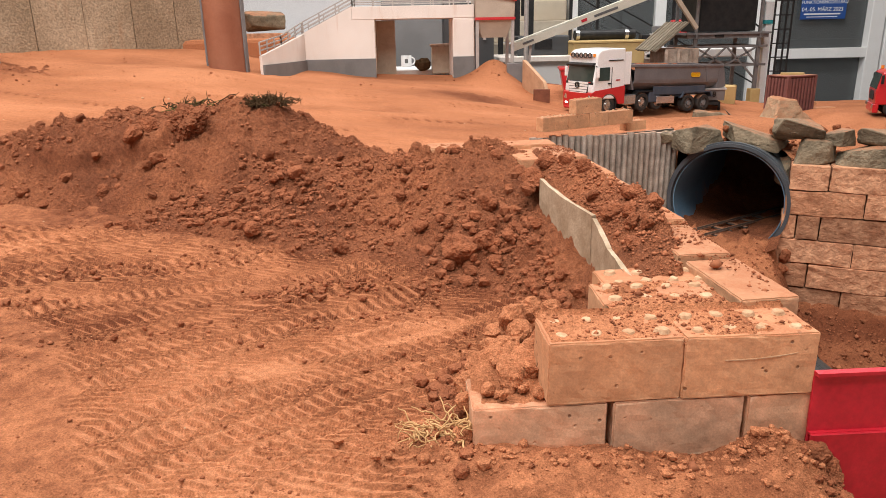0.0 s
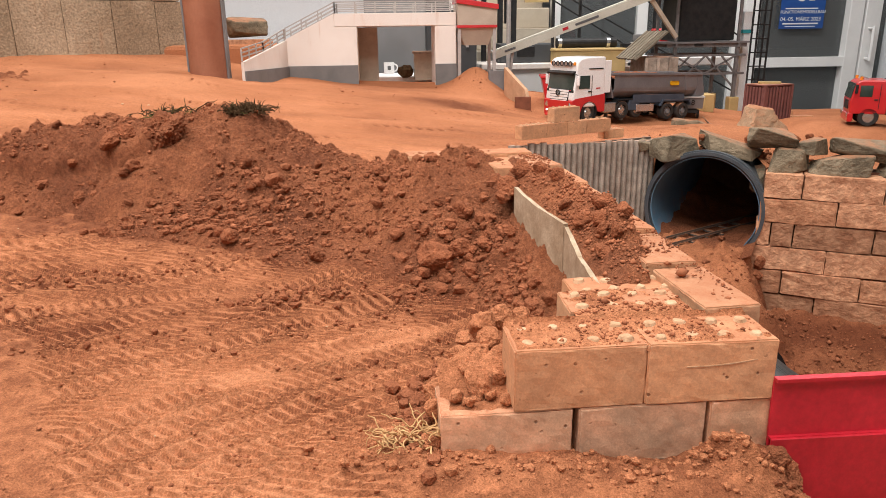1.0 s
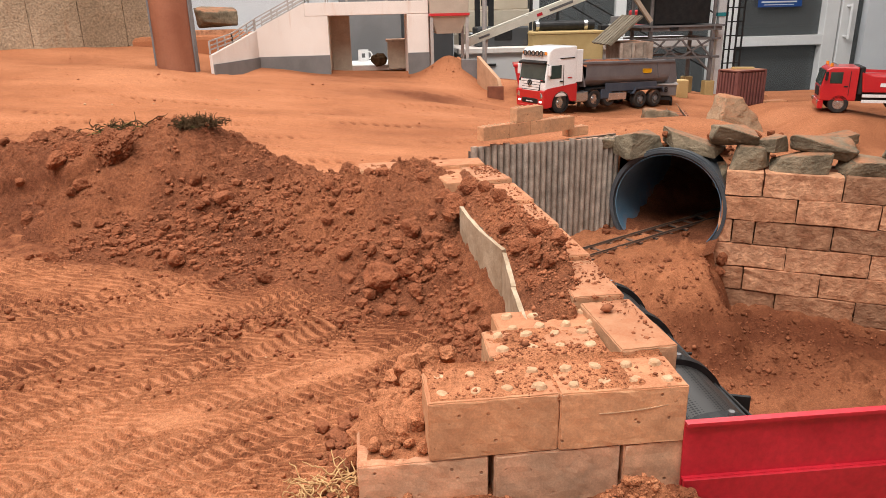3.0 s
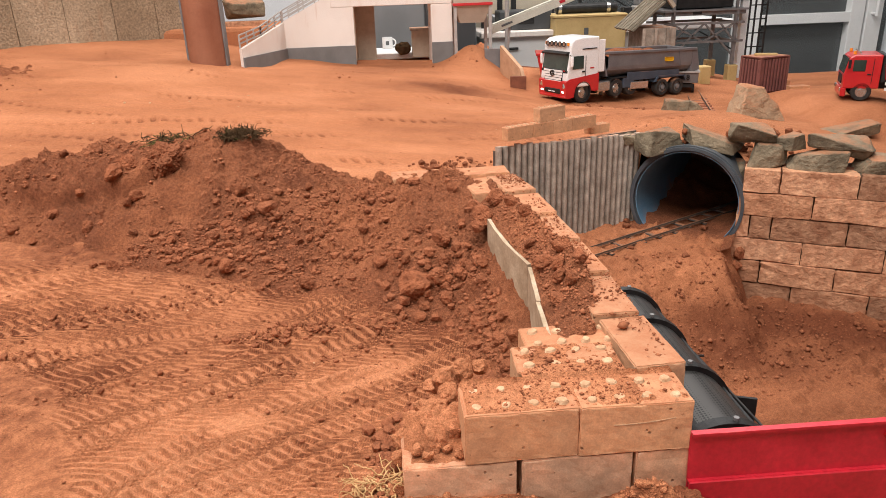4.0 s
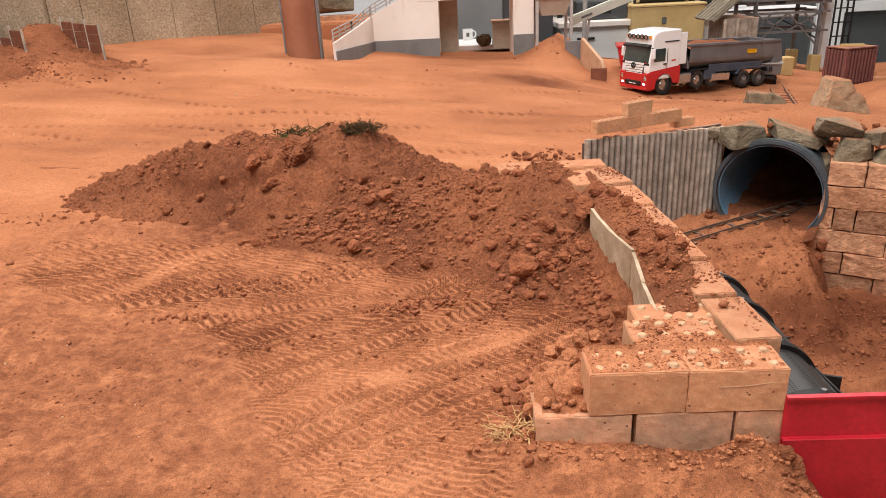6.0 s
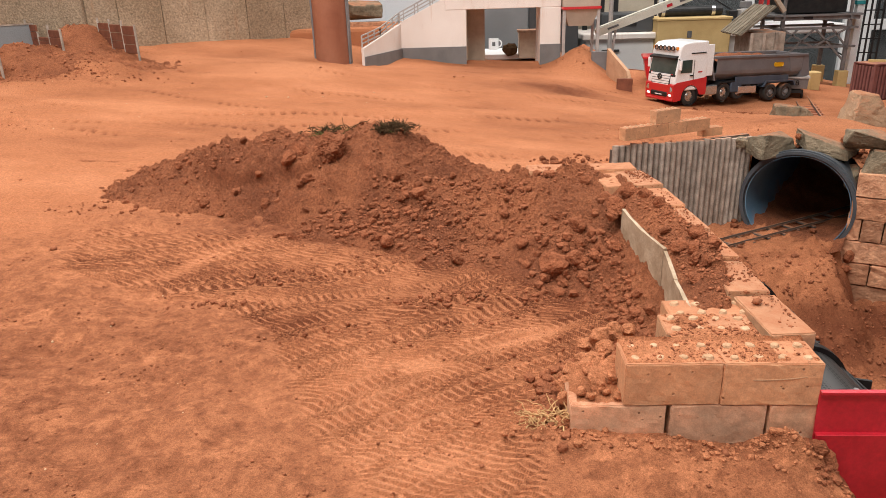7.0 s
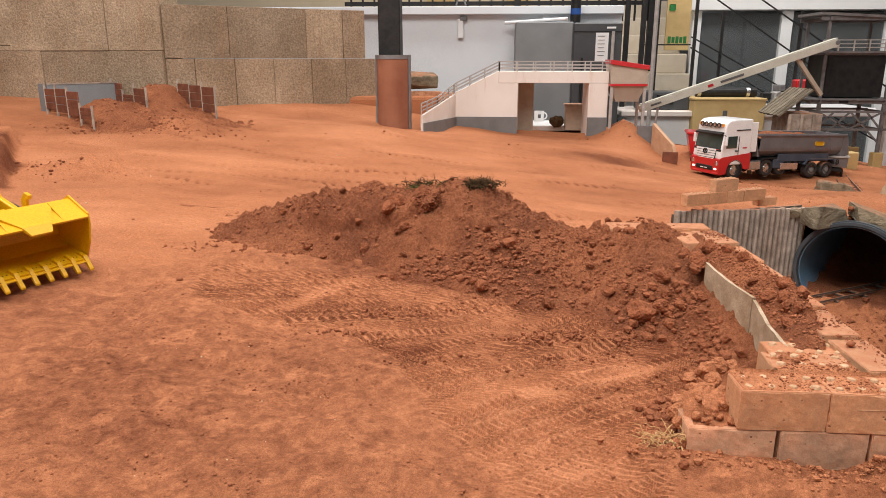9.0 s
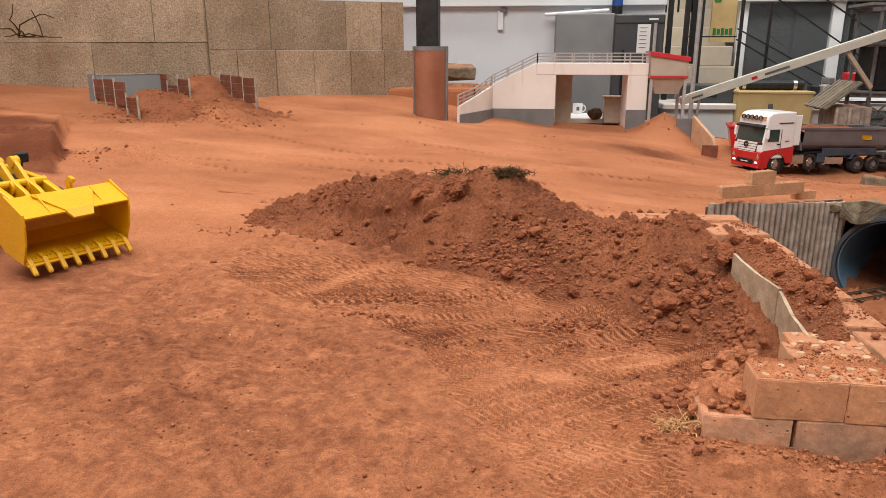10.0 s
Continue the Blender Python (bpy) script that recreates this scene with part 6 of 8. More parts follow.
    for i in range(5):
        part("lamp", rod(B(), (-0.008, -0.052 + 0.026 * i, 0.2355), (-0.022, -0.052 + 0.026 * i, 0.2355), 0.0095, 14), M_CHROME, bar)
        part("lamp_rim", tube(B(), 0.0105, 0.0085, -0.002, 0.002, 16), M_BLACK, bar, m=pose(-0.008, -0.052 + 0.026 * i, 0.2355, 0, 90))
    for s in (-1, 1):
        part("beacon", rod(B(), (-0.016, s * 0.071, 0.230), (-0.016, s * 0.071, 0.242), 0.005, 10), M_LAMP, bar)
    part("chassis", box(B(), 0.30, 0.065, 0.025, -0.27, 0, 0.062, 0, 0, 0, 0.002), M_CHASSIS, t)
    part("fifth_wheel", box(B(), 0.07, 0.06, 0.01, -0.31, 0, 0.086, 0, 0, 0, 0.002), M_BLACK, t)
    part("rear_wall_kit", box(B(), 0.03, 0.15, 0.10, -0.178, 0, 0.125, 0, 0, 0, 0.006), M_BLACK, t)
    return t


def tipper_trailer(m):
    """A half-pipe tipping semitrailer; origin on the ground below its front edge, x forwards."""
    t = thing("model_tipper_trailer", m, "grey half-pipe tipper semitrailer loaded with soil", "model trailer")
    L, w = 0.50, 0.165
    bm = B()
    n = 18
    outline = [(-w / 2 - 0.002, 0.196), (-w / 2, 0.182)] + [(-w / 2 * math.cos(math.pi * i / n), 0.140 - 0.052 * math.sin(math.pi * i / n)) for i in range(n + 1)] + [(w / 2, 0.182), (w / 2 + 0.002, 0.196)]
    inner = [(u * 0.965, v + 0.004) for u, v in outline[::-1]]
    prism(bm, outline + inner, -L, -0.02, "x")
    body = part("tipper_body", bm, M_TIPPER, t)
    part("front_wall", prism(B(), [(-0.02, 0.10), (0.014, 0.203), (0.020, 0.203), (-0.012, 0.10)], -w / 2, w / 2, "y"), M_TIPPER, body)
    part("tailgate", prism(B(), [(-L - 0.052, 0.105), (-L - 0.030, 0.190), (-L - 0.025, 0.199), (-L - 0.002, 0.199), (-L, 0.092)], -w / 2, w / 2, "y"), M_TIPPER, body)
    for s in (-1, 1):
        part("top_rail", box(B(), L + 0.03, 0.009, 0.012, -L / 2 - 0.008, s * (w / 2 + 0.001), 0.196, 0, 0, 0, 0.002), M_TIPPER, body)
        part("lower_edge", box(B(), L - 0.03, 0.004, 0.006, -L / 2, s * (w / 2 - 0.004), 0.128, 0, 0, 0, 0.001), M_TIPPER, body)
        for x in (-0.43,):
            part("rib", box(B(), 0.012, 0.004, 0.066, x, s * (w / 2 + 0.001), 0.160, 0, 14, 0), M_TIPPER, body)
        part("side_skirt", box(B(), 0.30, 0.004, 0.034, -0.28, s * 0.080, 0.094, 0, 0, 0, 0.001), M_CHASSIS, t, "blue-grey chassis panel")
        part("logo_plate", box(B(), 0.050, 0.002, 0.018, -0.36, s * (w / 2 + 0.002), 0.158, 0, 0, 0, 0.004), M_YELLOW, body, "yellow oval plate")
        part("chassis_rail", box(B(), L * 0.86, 0.012, 0.030, -L * 0.55, s * 0.035, 0.085), M_CHASSIS, t)
        part("mudguard", prism(B(), [(-0.475, 0.062), (-0.46, 0.088), (-0.30, 0.088), (-0.285, 0.062), (-0.293, 0.062), (-0.305, 0.082), (-0.455, 0.082), (-0.468, 0.062)], s * 0.05, s * 0.088, "y"), M_CHASSIS, t)
        part("side_guard", box(B(), 0.10, 0.005, 0.03, -0.20, s * 0.082, 0.055, 0, 0, 0, 0.001), M_CHROME, t)
        part("side_box", box(B(), 0.06, 0.03, 0.045, -0.14, s * 0.066, 0.068, 0, 0, 0, 0.003), M_CHASSIS, t)
        part("landing_leg", box(B(), 0.012, 0.012, 0.075, -0.10, s * 0.05, 0.04), M_STEEL, t)
        for x in (-0.335, -0.425):
            wheel(t, x, s * 0.068, 0.037, 0.034, rim_mat=M_GREYSTEEL)
    load = sheet("soil_load", spaced((-L + 0.01, -0.03, 0.01)), spaced((-w / 2 * 0.95, w / 2 * 0.95, 0.008)), lambda x, y: 0.172 + 0.024 * (1 - (y / (w / 2)) ** 2) * (0.6 + 0.8 * bell(x, y, -0.2, 0, 0.14, 1)) + 0.012 * fbm(x, y, 0.04, 3, 95),
                 lambda x, y: 0.3 + 0 * x, M_HEAP)
    load.matrix_world = m
    tagged(load, "heap of red soil filling the tipper", "soil")
    return t


def on_yard(x, y):
    return float(yard_z(np.array([float(x)]), np.array([float(y)]))[0])


tractor(pose(0.765, 2.905, -0.022, 0, 0, -155), M_REDLAC, M_WHITE, "white and red model tractor truck with roof lights")
tipper_trailer(pose(0.948, 2.990, -0.030, 0, -2.0, -157))

# the red truck further along
red = thing("model_truck", pose(1.985, 2.84, -0.052, 0, 0, 154), "red model construction truck with a flat white-railed bed", "model truck")
part("cab", prism(B(), [(-0.13, 0.05), (0.0, 0.05), (0.004, 0.10), (-0.012, 0.175), (-0.03, 0.185), (-0.13, 0.185)], -0.085, 0.085, "y", 0.005), M_REDLAC, red)
part("windscreen", box(B(), 0.003, 0.15, 0.06, -0.003, 0, 0.142, 0, -12), M_DARKGLASS, red)
part("bumper", box(B(), 0.02, 0.17, 0.035, -0.004, 0, 0.035, 0, 0, 0, 0.003), M_REDLAC, red)
part("grille", box(B(), 0.004, 0.09, 0.035, 0.003, 0, 0.085, 0, -3), M_BLACK, red)
part("roof_bar", rod(B(), (-0.05, -0.07, 0.192), (-0.05, 0.07, 0.192), 0.003, 8), M_CHROME, red)
part("exhaust_wall", box(B(), 0.018, 0.16, 0.11, -0.142, 0, 0.13, 0, 0, 0, 0.003), M_BLACK, red)
part("body_rail", box(B(), 0.36, 0.006, 0.012, -0.32, -0.087, 0.152, 0, -2), M_REDLAC, red)
for s in (-1, 1):
    part("side_window", box(B(), 0.045, 0.003, 0.045, -0.05, s * 0.0855, 0.142, 0, 0, 0, 0.001), M_DARKGLASS, red)
    part("headlight", box(B(), 0.008, 0.03, 0.016, 0.005, s * 0.065, 0.045, 0, 0, s * -12, 0.003), M_CHROME, red)
    part("door_line", box(B(), 0.002, 0.002, 0.10, -0.10, s * 0.0857, 0.12), M_BLACK, red)
    part("door_handle", box(B(), 0.014, 0.004, 0.005, -0.088, s * 0.087, 0.108), M_BLACK, red)
    part("mirror", box(B(), 0.01, 0.01, 0.035, -0.012, s * 0.098, 0.15, 0, 0, 0, 0.002), M_BLACK, red)
    part("beacon", rod(B(), (-0.03, s * 0.06, 0.185), (-0.03, s * 0.06, 0.198), 0.006, 10), M_LAMP, red)
    for x in (-0.07, -0.30, -0.39):
        wheel(red, x, s * 0.07, 0.038, 0.03)
    part("side_rail", box(B(), 0.32, 0.006, 0.012, -0.31, s * 0.088, 0.05, 0, 0, 0, 0.001), M_WHITE, red, "white side guard")
    part("side_rail", box(B(), 0.32, 0.006, 0.012, -0.31, s * 0.088, 0.072, 0, 0, 0, 0.001), M_WHITE, red, "white side guard")
    part("lettering_bar", box(B(), 0.10, 0.002, 0.014, -0.26, s * 0.0865, 0.115), M_WHITEINK, red)
part("tipper_body", prism(B(), [(-0.50, 0.085), (-0.15, 0.085), (-0.14, 0.165), (-0.18, 0.15), (-0.50, 0.14)], -0.085, 0.085, "y", 0.004), M_REDLAC, red)
part("chassis", box(B(), 0.42, 0.07, 0.03, -0.25, 0, 0.06), M_BLACK, red)

# red skip trailer behind the white truck
skip = thing("model_trailer", pose(0.845, 3.27, -0.02, 0, 0, -10), "small red dump trailer on black wheels", "model trailer")
part("tub", prism(B(), [(-0.075, 0.16), (-0.055, 0.065), (-0.02, 0.045), (0.04, 0.05), (0.075, 0.085), (0.085, 0.16)], -0.075, 0.075, "y", 0.005), M_REDLAC, skip)
part("tub_rim", box(B(), 0.17, 0.165, 0.012, 0.005, 0, 0.162, 0, 0, 0, 0.003), M_REDLAC, skip)
for s in (-1, 1):
    wheel(skip, -0.02, s * 0.088, 0.036, 0.026, rim_mat=M_BLACK)

# ---- wheel loader ----
loader = thing("model_wheel_loader", pose(-1.086, 0.892, 0.103, 0, 0, -24), "yellow model wheel loader with a toothed bucket", "wheel loader")
BW = 0.206
prof_in = [(0.062, 0.006), (0.0, 0.006), (-0.030, 0.020), (-0.042, 0.055), (-0.034, 0.092), (-0.010, 0.120), (0.052, 0.108)]
prof_out = [(0.052, 0.112), (-0.012, 0.125), (-0.039, 0.095), (-0.047, 0.055), (-0.034, 0.015), (0.0, 0.0), (0.062, 0.0)]
bucket = part("bucket", prism(B(), prof_in + prof_out, -BW / 2, BW / 2, "y"), M_YELLOW, loader, m=pose(0, 0, 0.026, 0, 18, 0) @ Matrix.Diagonal((1, 1, 0.82, 1)))
side = [(0.056, 0.0), (-0.002, -0.002), (-0.037, 0.014), (-0.050, 0.055), (-0.041, 0.098), (-0.014, 0.132), (0.046, 0.117), (0.054, 0.095), (0.060, 0.05)]
for s in (-1, 1):
    part("cheek", prism(B(), side, s * BW / 2, s * (BW / 2 + 0.0035), "y"), M_YELLOW, bucket)
    part("gusset", prism(B(), [(-0.008, 0.124), (0.050, 0.113), (0.0, 0.131)], s * 0.052, s * 0.055, "y"), M_YELLOW, bucket)
guard = B()
vs = [guard.verts.new(p) for p in ((-0.004, -0.062, 0.126), (0.050, -0.028, 0.108), (0.066, -0.020, 0.100), (0.066, 0.020, 0.100), (0.050, 0.028, 0.108), (-0.004, 0.062, 0.126),
                                   (-0.004, -0.062, 0.130), (0.050, -0.028, 0.116), (0.066, -0.020, 0.104), (0.066, 0.020, 0.104), (0.050, 0.028, 0.116), (-0.004, 0.062, 0.130))]
guard.faces.new(vs[6:])
guard.faces.new(vs[5::-1])
for i in range(6):
    guard.faces.new((vs[i], vs[(i + 1) % 6], vs[6 + (i + 1) % 6], vs[6 + i]))
bmesh.ops.recalc_face_normals(guard, faces=guard.faces[:])
part("spill_guard", guard, M_YELLOW, bucket)
for i in range(8):
    y = -BW / 2 + 0.006 + i * (BW - 0.012) / 7
    part("tooth", prism(B(), [(0.036, 0.008), (0.042, 0.013), (0.058, 0.012), (0.082, -0.010), (0.083, -0.015), (0.076, -0.014), (0.056, 0.0), (0.04, 0.0)], y - 0.0042, y + 0.0042, "y", 0.001), M_YELLOW, bucket)
    for k in range(2):
        if i < 7:
            part("bolt_hole", rod(B(), (0.050, y + 0.009 + 0.007 * k, 0.0058), (0.050, y + 0.009 + 0.007 * k, 0.0068), 0.0012, 8), M_BLACK, bucket)
part("cutting_edge", box(B(), 0.032, BW, 0.004, 0.052, 0, 0.0, 0, 0, 0, 0.0008), M_YELLOW, bucket)
for s in (-1, 1):
    part("lift_arm", prism(B(), [(-0.045, 0.035), (-0.070, 0.070), (-0.13, 0.085), (-0.26, 0.105), (-0.26, 0.150), (-0.13, 0.134), (-0.06, 0.110), (-0.03, 0.06)], s * 0.042, s * 0.054, "y", 0.003), M_YELLOW, loader)
    part("hydraulic_ram", rod(B(), (-0.08, s * 0.026, 0.085), (-0.24, s * 0.026, 0.115), 0.007, 10), M_BLACK, loader)
    wheel(loader, -0.185, s * 0.090, 0.062, 0.050, rim_mat=M_YELLOW)
    wheel(loader, -0.46, s * 0.090, 0.062, 0.050, rim_mat=M_YELLOW)
    part("crank_arm", prism(B(), [(-0.050, 0.098), (-0.075, 0.118), (-0.115, 0.136), (-0.150, 0.170), (-0.168, 0.174), (-0.172, 0.160), (-0.150, 0.132), (-0.120, 0.104), (-0.07, 0.084)], s * 0.010, s * 0.019, "y", 0.002), M_YELLOW, loader)
    for x, z, r in ((-0.162, 0.166, 0.012), (-0.118, 0.120, 0.015), (-0.062, 0.100, 0.012)):
        part("boss", rod(B(), (x, s * 0.008, z), (x, s * 0.024, z), r, 16), M_YELLOW, loader)
    part("arm_boss", rod(B(), (-0.135, s * 0.040, 0.110), (-0.135, s * 0.058, 0.110), 0.014, 16), M_YELLOW, loader)
part("hook", prism(B(), [(-0.050, 0.095), (-0.046, 0.130), (-0.034, 0.143), (-0.020, 0.138), (-0.024, 0.129), (-0.032, 0.132), (-0.036, 0.095)], 0.050, 0.058, "y", 0.001), M_YELLOW, loader)
part("crank_pin", rod(B(), (-0.12, -0.052, 0.128), (-0.12, 0.052, 0.128), 0.008, 12), M_YELLOW, loader)
part("cross_tube", rod(B(), (-0.060, -0.05, 0.092), (-0.060, 0.05, 0.092), 0.010, 12), M_YELLOW, loader)
part("front_frame", box(B(), 0.16, 0.075, 0.09, -0.22, 0, 0.09, 0, 0, 0, 0.006), M_BLACK, loader)
part("body", prism(B(), [(-0.62, 0.06), (-0.36, 0.06), (-0.35, 0.13), (-0.38, 0.17), (-0.62, 0.16)], -0.065, 0.065, "y", 0.006), M_YELLOW, loader)
part("work_light", box(B(), 0.012, 0.03, 0.022, -0.215, 0.06, 0.165, 0, 0, 0, 0.003), M_BLACK, loader)
part("light_bracket", rod(B(), (-0.22, 0.06, 0.12), (-0.218, 0.06, 0.16), 0.003), M_BLACK, loader)
for o in list(loader.children):
    if o.name.split(".")[0] == "tyre":
        o.location.z -= 0.022

# ---- bridge, hopper, pillar ----
bridge = thing("model_bridge", pose(0, 0, 0), "cream rendered model bridge with ramp and grey plinth", "model bridge")
YF, YB = 3.42, 3.66
part("pier", box(B(), 0.10, YB - YF, 0.28, 0.345, (YF + YB) / 2, 0.2315, 0, 0, 0, 0.002), M_PLASTER, bridge)
part("deck", box(B(), 0.565, YB - YF, 0.058, 0.1125, (YF + YB) / 2, 0.4015, 0, 0, 0, 0.002), M_PLASTER, bridge)
part("abutment", prism(B(), [(-0.405, 0.09), (-0.068, 0.09), (-0.068, 0.372), (-0.17, 0.372), (-0.17, 0.43), (-0.405, 0.315)], YF, YB, "y"), M_PLASTER, bridge)
part("wing_wall", prism(B(), [(-0.405, 3.42), (-0.537, 3.05), (-0.525, 3.045), (-0.39, 3.42)], 0.09, 0.235, "z"), M_PLASTER, bridge)
bm = B()
vs = [bm.verts.new(p) for p in ((-0.405, 3.42, 0.234), (-0.537, 3.05, 0.234), (-0.525, 3.045, 0.234), (-0.39, 3.42, 0.234), (-0.405, 3.42, 0.315), (-0.39, 3.42, 0.315))]
for f in ((0, 1, 4), (3, 5, 2), (1, 2, 5, 4), (0, 4, 5, 3)):
    bm.faces.new([vs[i] for i in f])
bmesh.ops.recalc_face_normals(bm, faces=bm.faces[:])
part("wing_wall_top", bm, M_PLASTER, bridge)
for (x0, x1) in ((-0.405, -0.068), (0.2945, 0.3955)):
    part("plinth", box(B(), x1 - x0, 0.006, 0.12, (x0 + x1) / 2, YF - 0.003, 0.14), M_GREYPAINT, bridge, "grey plinth")
a = math.degrees(math.atan2(3.045 - 3.42, -0.525 + 0.39))
part("plinth", box(B(), 0.396, 0.006, 0.11, -0.4535, 3.231, 0.143, 0, 0, a), M_GREYPAINT, bridge, "grey plinth")
part("ramp", prism(B(), [(-0.405, 0.30), (-0.17, 0.415), (-0.17, 0.428), (-0.405, 0.313)], YF + 0.01, YB, "y"), M_GROUND, bridge, "soil-covered ramp")
part("side_panel", box(B(), 0.095, 0.012, 0.27, -0.020, YB - 0.02, 0.235), M_POST, bridge, "brown timber side panel")
part("inner_reveal", box(B(), 0.004, YB - YF - 0.01, 0.24, -0.066, (YF + YB) / 2 + 0.002, 0.25), M_POST, bridge, "brown timber reveal")


def railing(parent, pts, h, step, y_off=0.0):
    """Posts with three rails along a line of points."""
    for p, q in zip(pts, pts[1:]):
        p, q = Vector(p), Vector(q)
        n = max(1, int(round((q - p).length / step)))
        for i in range(n + 1):
            b = p.lerp(q, i / n)
            part("railing_post", beam(B(), b, b + Vector((0, 0, h)), 0.006, 0.006), M_STEEL, parent)
        for k in (1.0, 0.66, 0.33):
            part("rail", beam(B(), p + Vector((0, 0, h * k)), q + Vector((0, 0, h * k)), 0.005, 0.005), M_STEEL, parent)


for yy in (YF + 0.006, YB - 0.006):
    railing(bridge, [(0.393, yy, 0.430), (-0.165, yy, 0.430), (-0.395, yy, 0.318)], 0.05, 0.095)
railing(bridge, [(-0.400, 3.42, 0.315), (-0.470, 3.23, 0.262), (-0.533, 3.055, 0.238)], 0.05, 0.07)

feeder = thing("model_feed_hopper", pose(0.487, 3.45, 0.0), "cream model feed hopper with red roof trim on legs", "model hopper")
part("bin", prism(B(), [(-0.088, 0.37), (0.088, 0.37), (0.092, 0.452), (-0.092, 0.475)], -0.08, 0.10, "y", 0.002), M_FEEDER, feeder)
part("roof_edge", prism(B(), [(-0.096, 0.468), (0.098, 0.440), (0.098, 0.462), (-0.096, 0.490)], -0.09, 0.11, "y", 0.002), M_REDLAC, feeder, "red roof edge")
part("red_band", box(B(), 0.186, 0.19, 0.012, 0, 0.01, 0.366, 0, 0, 0, 0.001), M_REDLAC, feeder, "red band")
bm = B()
bmesh.ops.create_cone(bm, cap_ends=True, segments=4, radius1=0.080, radius2=0.122, depth=0.08, matrix=pose(0, 0.01, 0.322, 0, 0, 45))
part("chute", bm, M_FEEDER, feeder)
for x in (-0.082, 0.082):
    for y in (-0.07, 0.09):
        part("leg", box(B(), 0.014, 0.014, 0.24, x, y, 0.245), M_STEEL, feeder)

pillar = thing("pillar_casing", pose(-0.662, 3.03, 0), "curved rust-brown steel casing round a pillar foot", "pillar casing")
bm = B()
n = 20
arc = [(0.075 * math.cos(math.pi + math.pi * i / n), 0.085 * math.sin(math.pi + math.pi * i / n)) for i in range(n + 1)]
prism(bm, arc + [(u * 0.93, v * 0.93) for u, v in arc[::-1]], 0.08, 0.508, "z")
part("shell", bm, M_RUST, pillar)
for s in (-1, 1):
    part("flange", box(B(), 0.008, 0.05, 0.43, s * 0.077, 0.005, 0.297, 0, 0, 0, 0.001), M_GREYSTEEL, pillar, "grey flange")
part("top_band", prism(B(), [(u * 1.02, v * 1.02) for u, v in arc] + [(u * 0.95, v * 0.95) for u, v in arc[::-1]], 0.492, 0.511, "z"), M_GREYSTEEL, pillar, "grey top band")
tagged(part("pillar", box(B(), 0.10, 0.10, 3.4, -0.672, 3.04, 1.75, 0, 0, 0, 0.004), M_BLACK), "square black steel pillar of the hall", "pillar", kind="structure")
rock(-0.60, 3.62, 0.375, 0.20, 0.12, 0.105, 10, 60, M_ROCK, "large grey-green stone on a low brick course", "")
tagged(part("brick_course", box(B(), 0.24, 0.06, 0.05, -0.60, 3.60, 0.297, 0, 0, 0, 0.004), M_BRICK), "low course of orange bricks under a stone", "bricks")
tagged(part("soil_bank", prism(B(), [(-1.0, 0.0), (-0.2, 0.0), (-0.28, 0.30), (-1.0, 0.30)], 3.50, 4.0, "y", 0.02), M_GROUND), "bank of red soil behind the ramp", "soil bank", kind="structure")


def hewn(corners, m, seed, material, label):
    """A large stone with a given set of corners."""
    bm = B()
    for c in corners:
        bm.verts.new(c)
    bmesh.ops.convex_hull(bm, input=bm.verts[:])
    bmesh.ops.bevel(bm, geom=bm.edges[:], offset=0.005, segments=1, affect="EDGES")
    bmesh.ops.triangulate(bm, faces=bm.faces[:])
    for _ in range(3):
        bmesh.ops.subdivide_edges(bm, edges=[e for e in bm.edges if e.calc_length() > 0.02], cuts=1, use_grid_fill=True)
    bmesh.ops.triangulate(bm, faces=bm.faces[:])
    for v in bm.verts:
        v.co += v.normal * (0.006 * noise.noise(v.co * 22 + Vector((seed, 0, 0))) + 0.004 * noise.noise(v.co * 60))
    ob = part("stone", bm, material)
    ob.matrix_world = m
    return tagged(ob, label, "stone")


hewn(((-0.105, -0.06, -0.03), (0.11, -0.06, -0.03), (0.10, 0.07, -0.03), (-0.09, 0.07, -0.03), (-0.062, -0.03, 0.122), (0.006, -0.035, 0.118), (-0.05, 0.05, 0.126), (0.03, 0.05, 0.11), (0.085, -0.05, 0.03), (-0.085, -0.05, 0.06)),
     pose(1.50, 2.62, on_yard(1.5, 2.62), 0, 0, 8), 3, M_ROCK_WARM, "large blocky ochre boulder on the yard")
hewn(((-0.085, -0.05, -0.03), (0.085, -0.05, -0.03), (0.085, 0.06, -0.03), (-0.075, 0.06, -0.03), (-0.08, -0.02, 0.058), (0.03, -0.03, 0.048), (0.078, -0.02, 0.02), (-0.06, 0.04, 0.056), (0.05, 0.05, 0.04)),
     pose(1.215, 2.63, on_yard(1.215, 2.63), 0, 0, 6), 9, M_ROCK, "flat grey-green slab of stone on the yard")
rock(1.80, 2.45, on_yard(1.8, 2.45) + 0.008, 0.24, 0.12, 0.05, 5, 63, M_ROCK, "low grey stone on the yard", "")

# boards that hold the bank beside the bridge
tagged(part("edge_board", box(B(), 0.090, 0.014, 0.17, 0.575, 3.30, 0.085, 0, 0, 0, 0.002), M_GREYSTEEL), "grey board on edge under the feed hopper", "board", "edge boards")
bm = B()
vs = [bm.verts.new(p) for p in ((0.596, 3.26, -0.05), (0.664, 3.07, -0.05), (0.664, 3.07, 0.055), (0.658, 3.10, 0.098), (0.596, 3.26, 0.185),
                                (0.612, 3.266, -0.05), (0.680, 3.076, -0.05), (0.680, 3.076, 0.055), (0.674, 3.106, 0.098), (0.612, 3.266, 0.185))]
bm.faces.new(vs[:5])
bm.faces.new(vs[9:4:-1])
for i in range(5):
    bm.faces.new((vs[i], vs[(i + 1) % 5], vs[5 + (i + 1) % 5], vs[5 + i]))
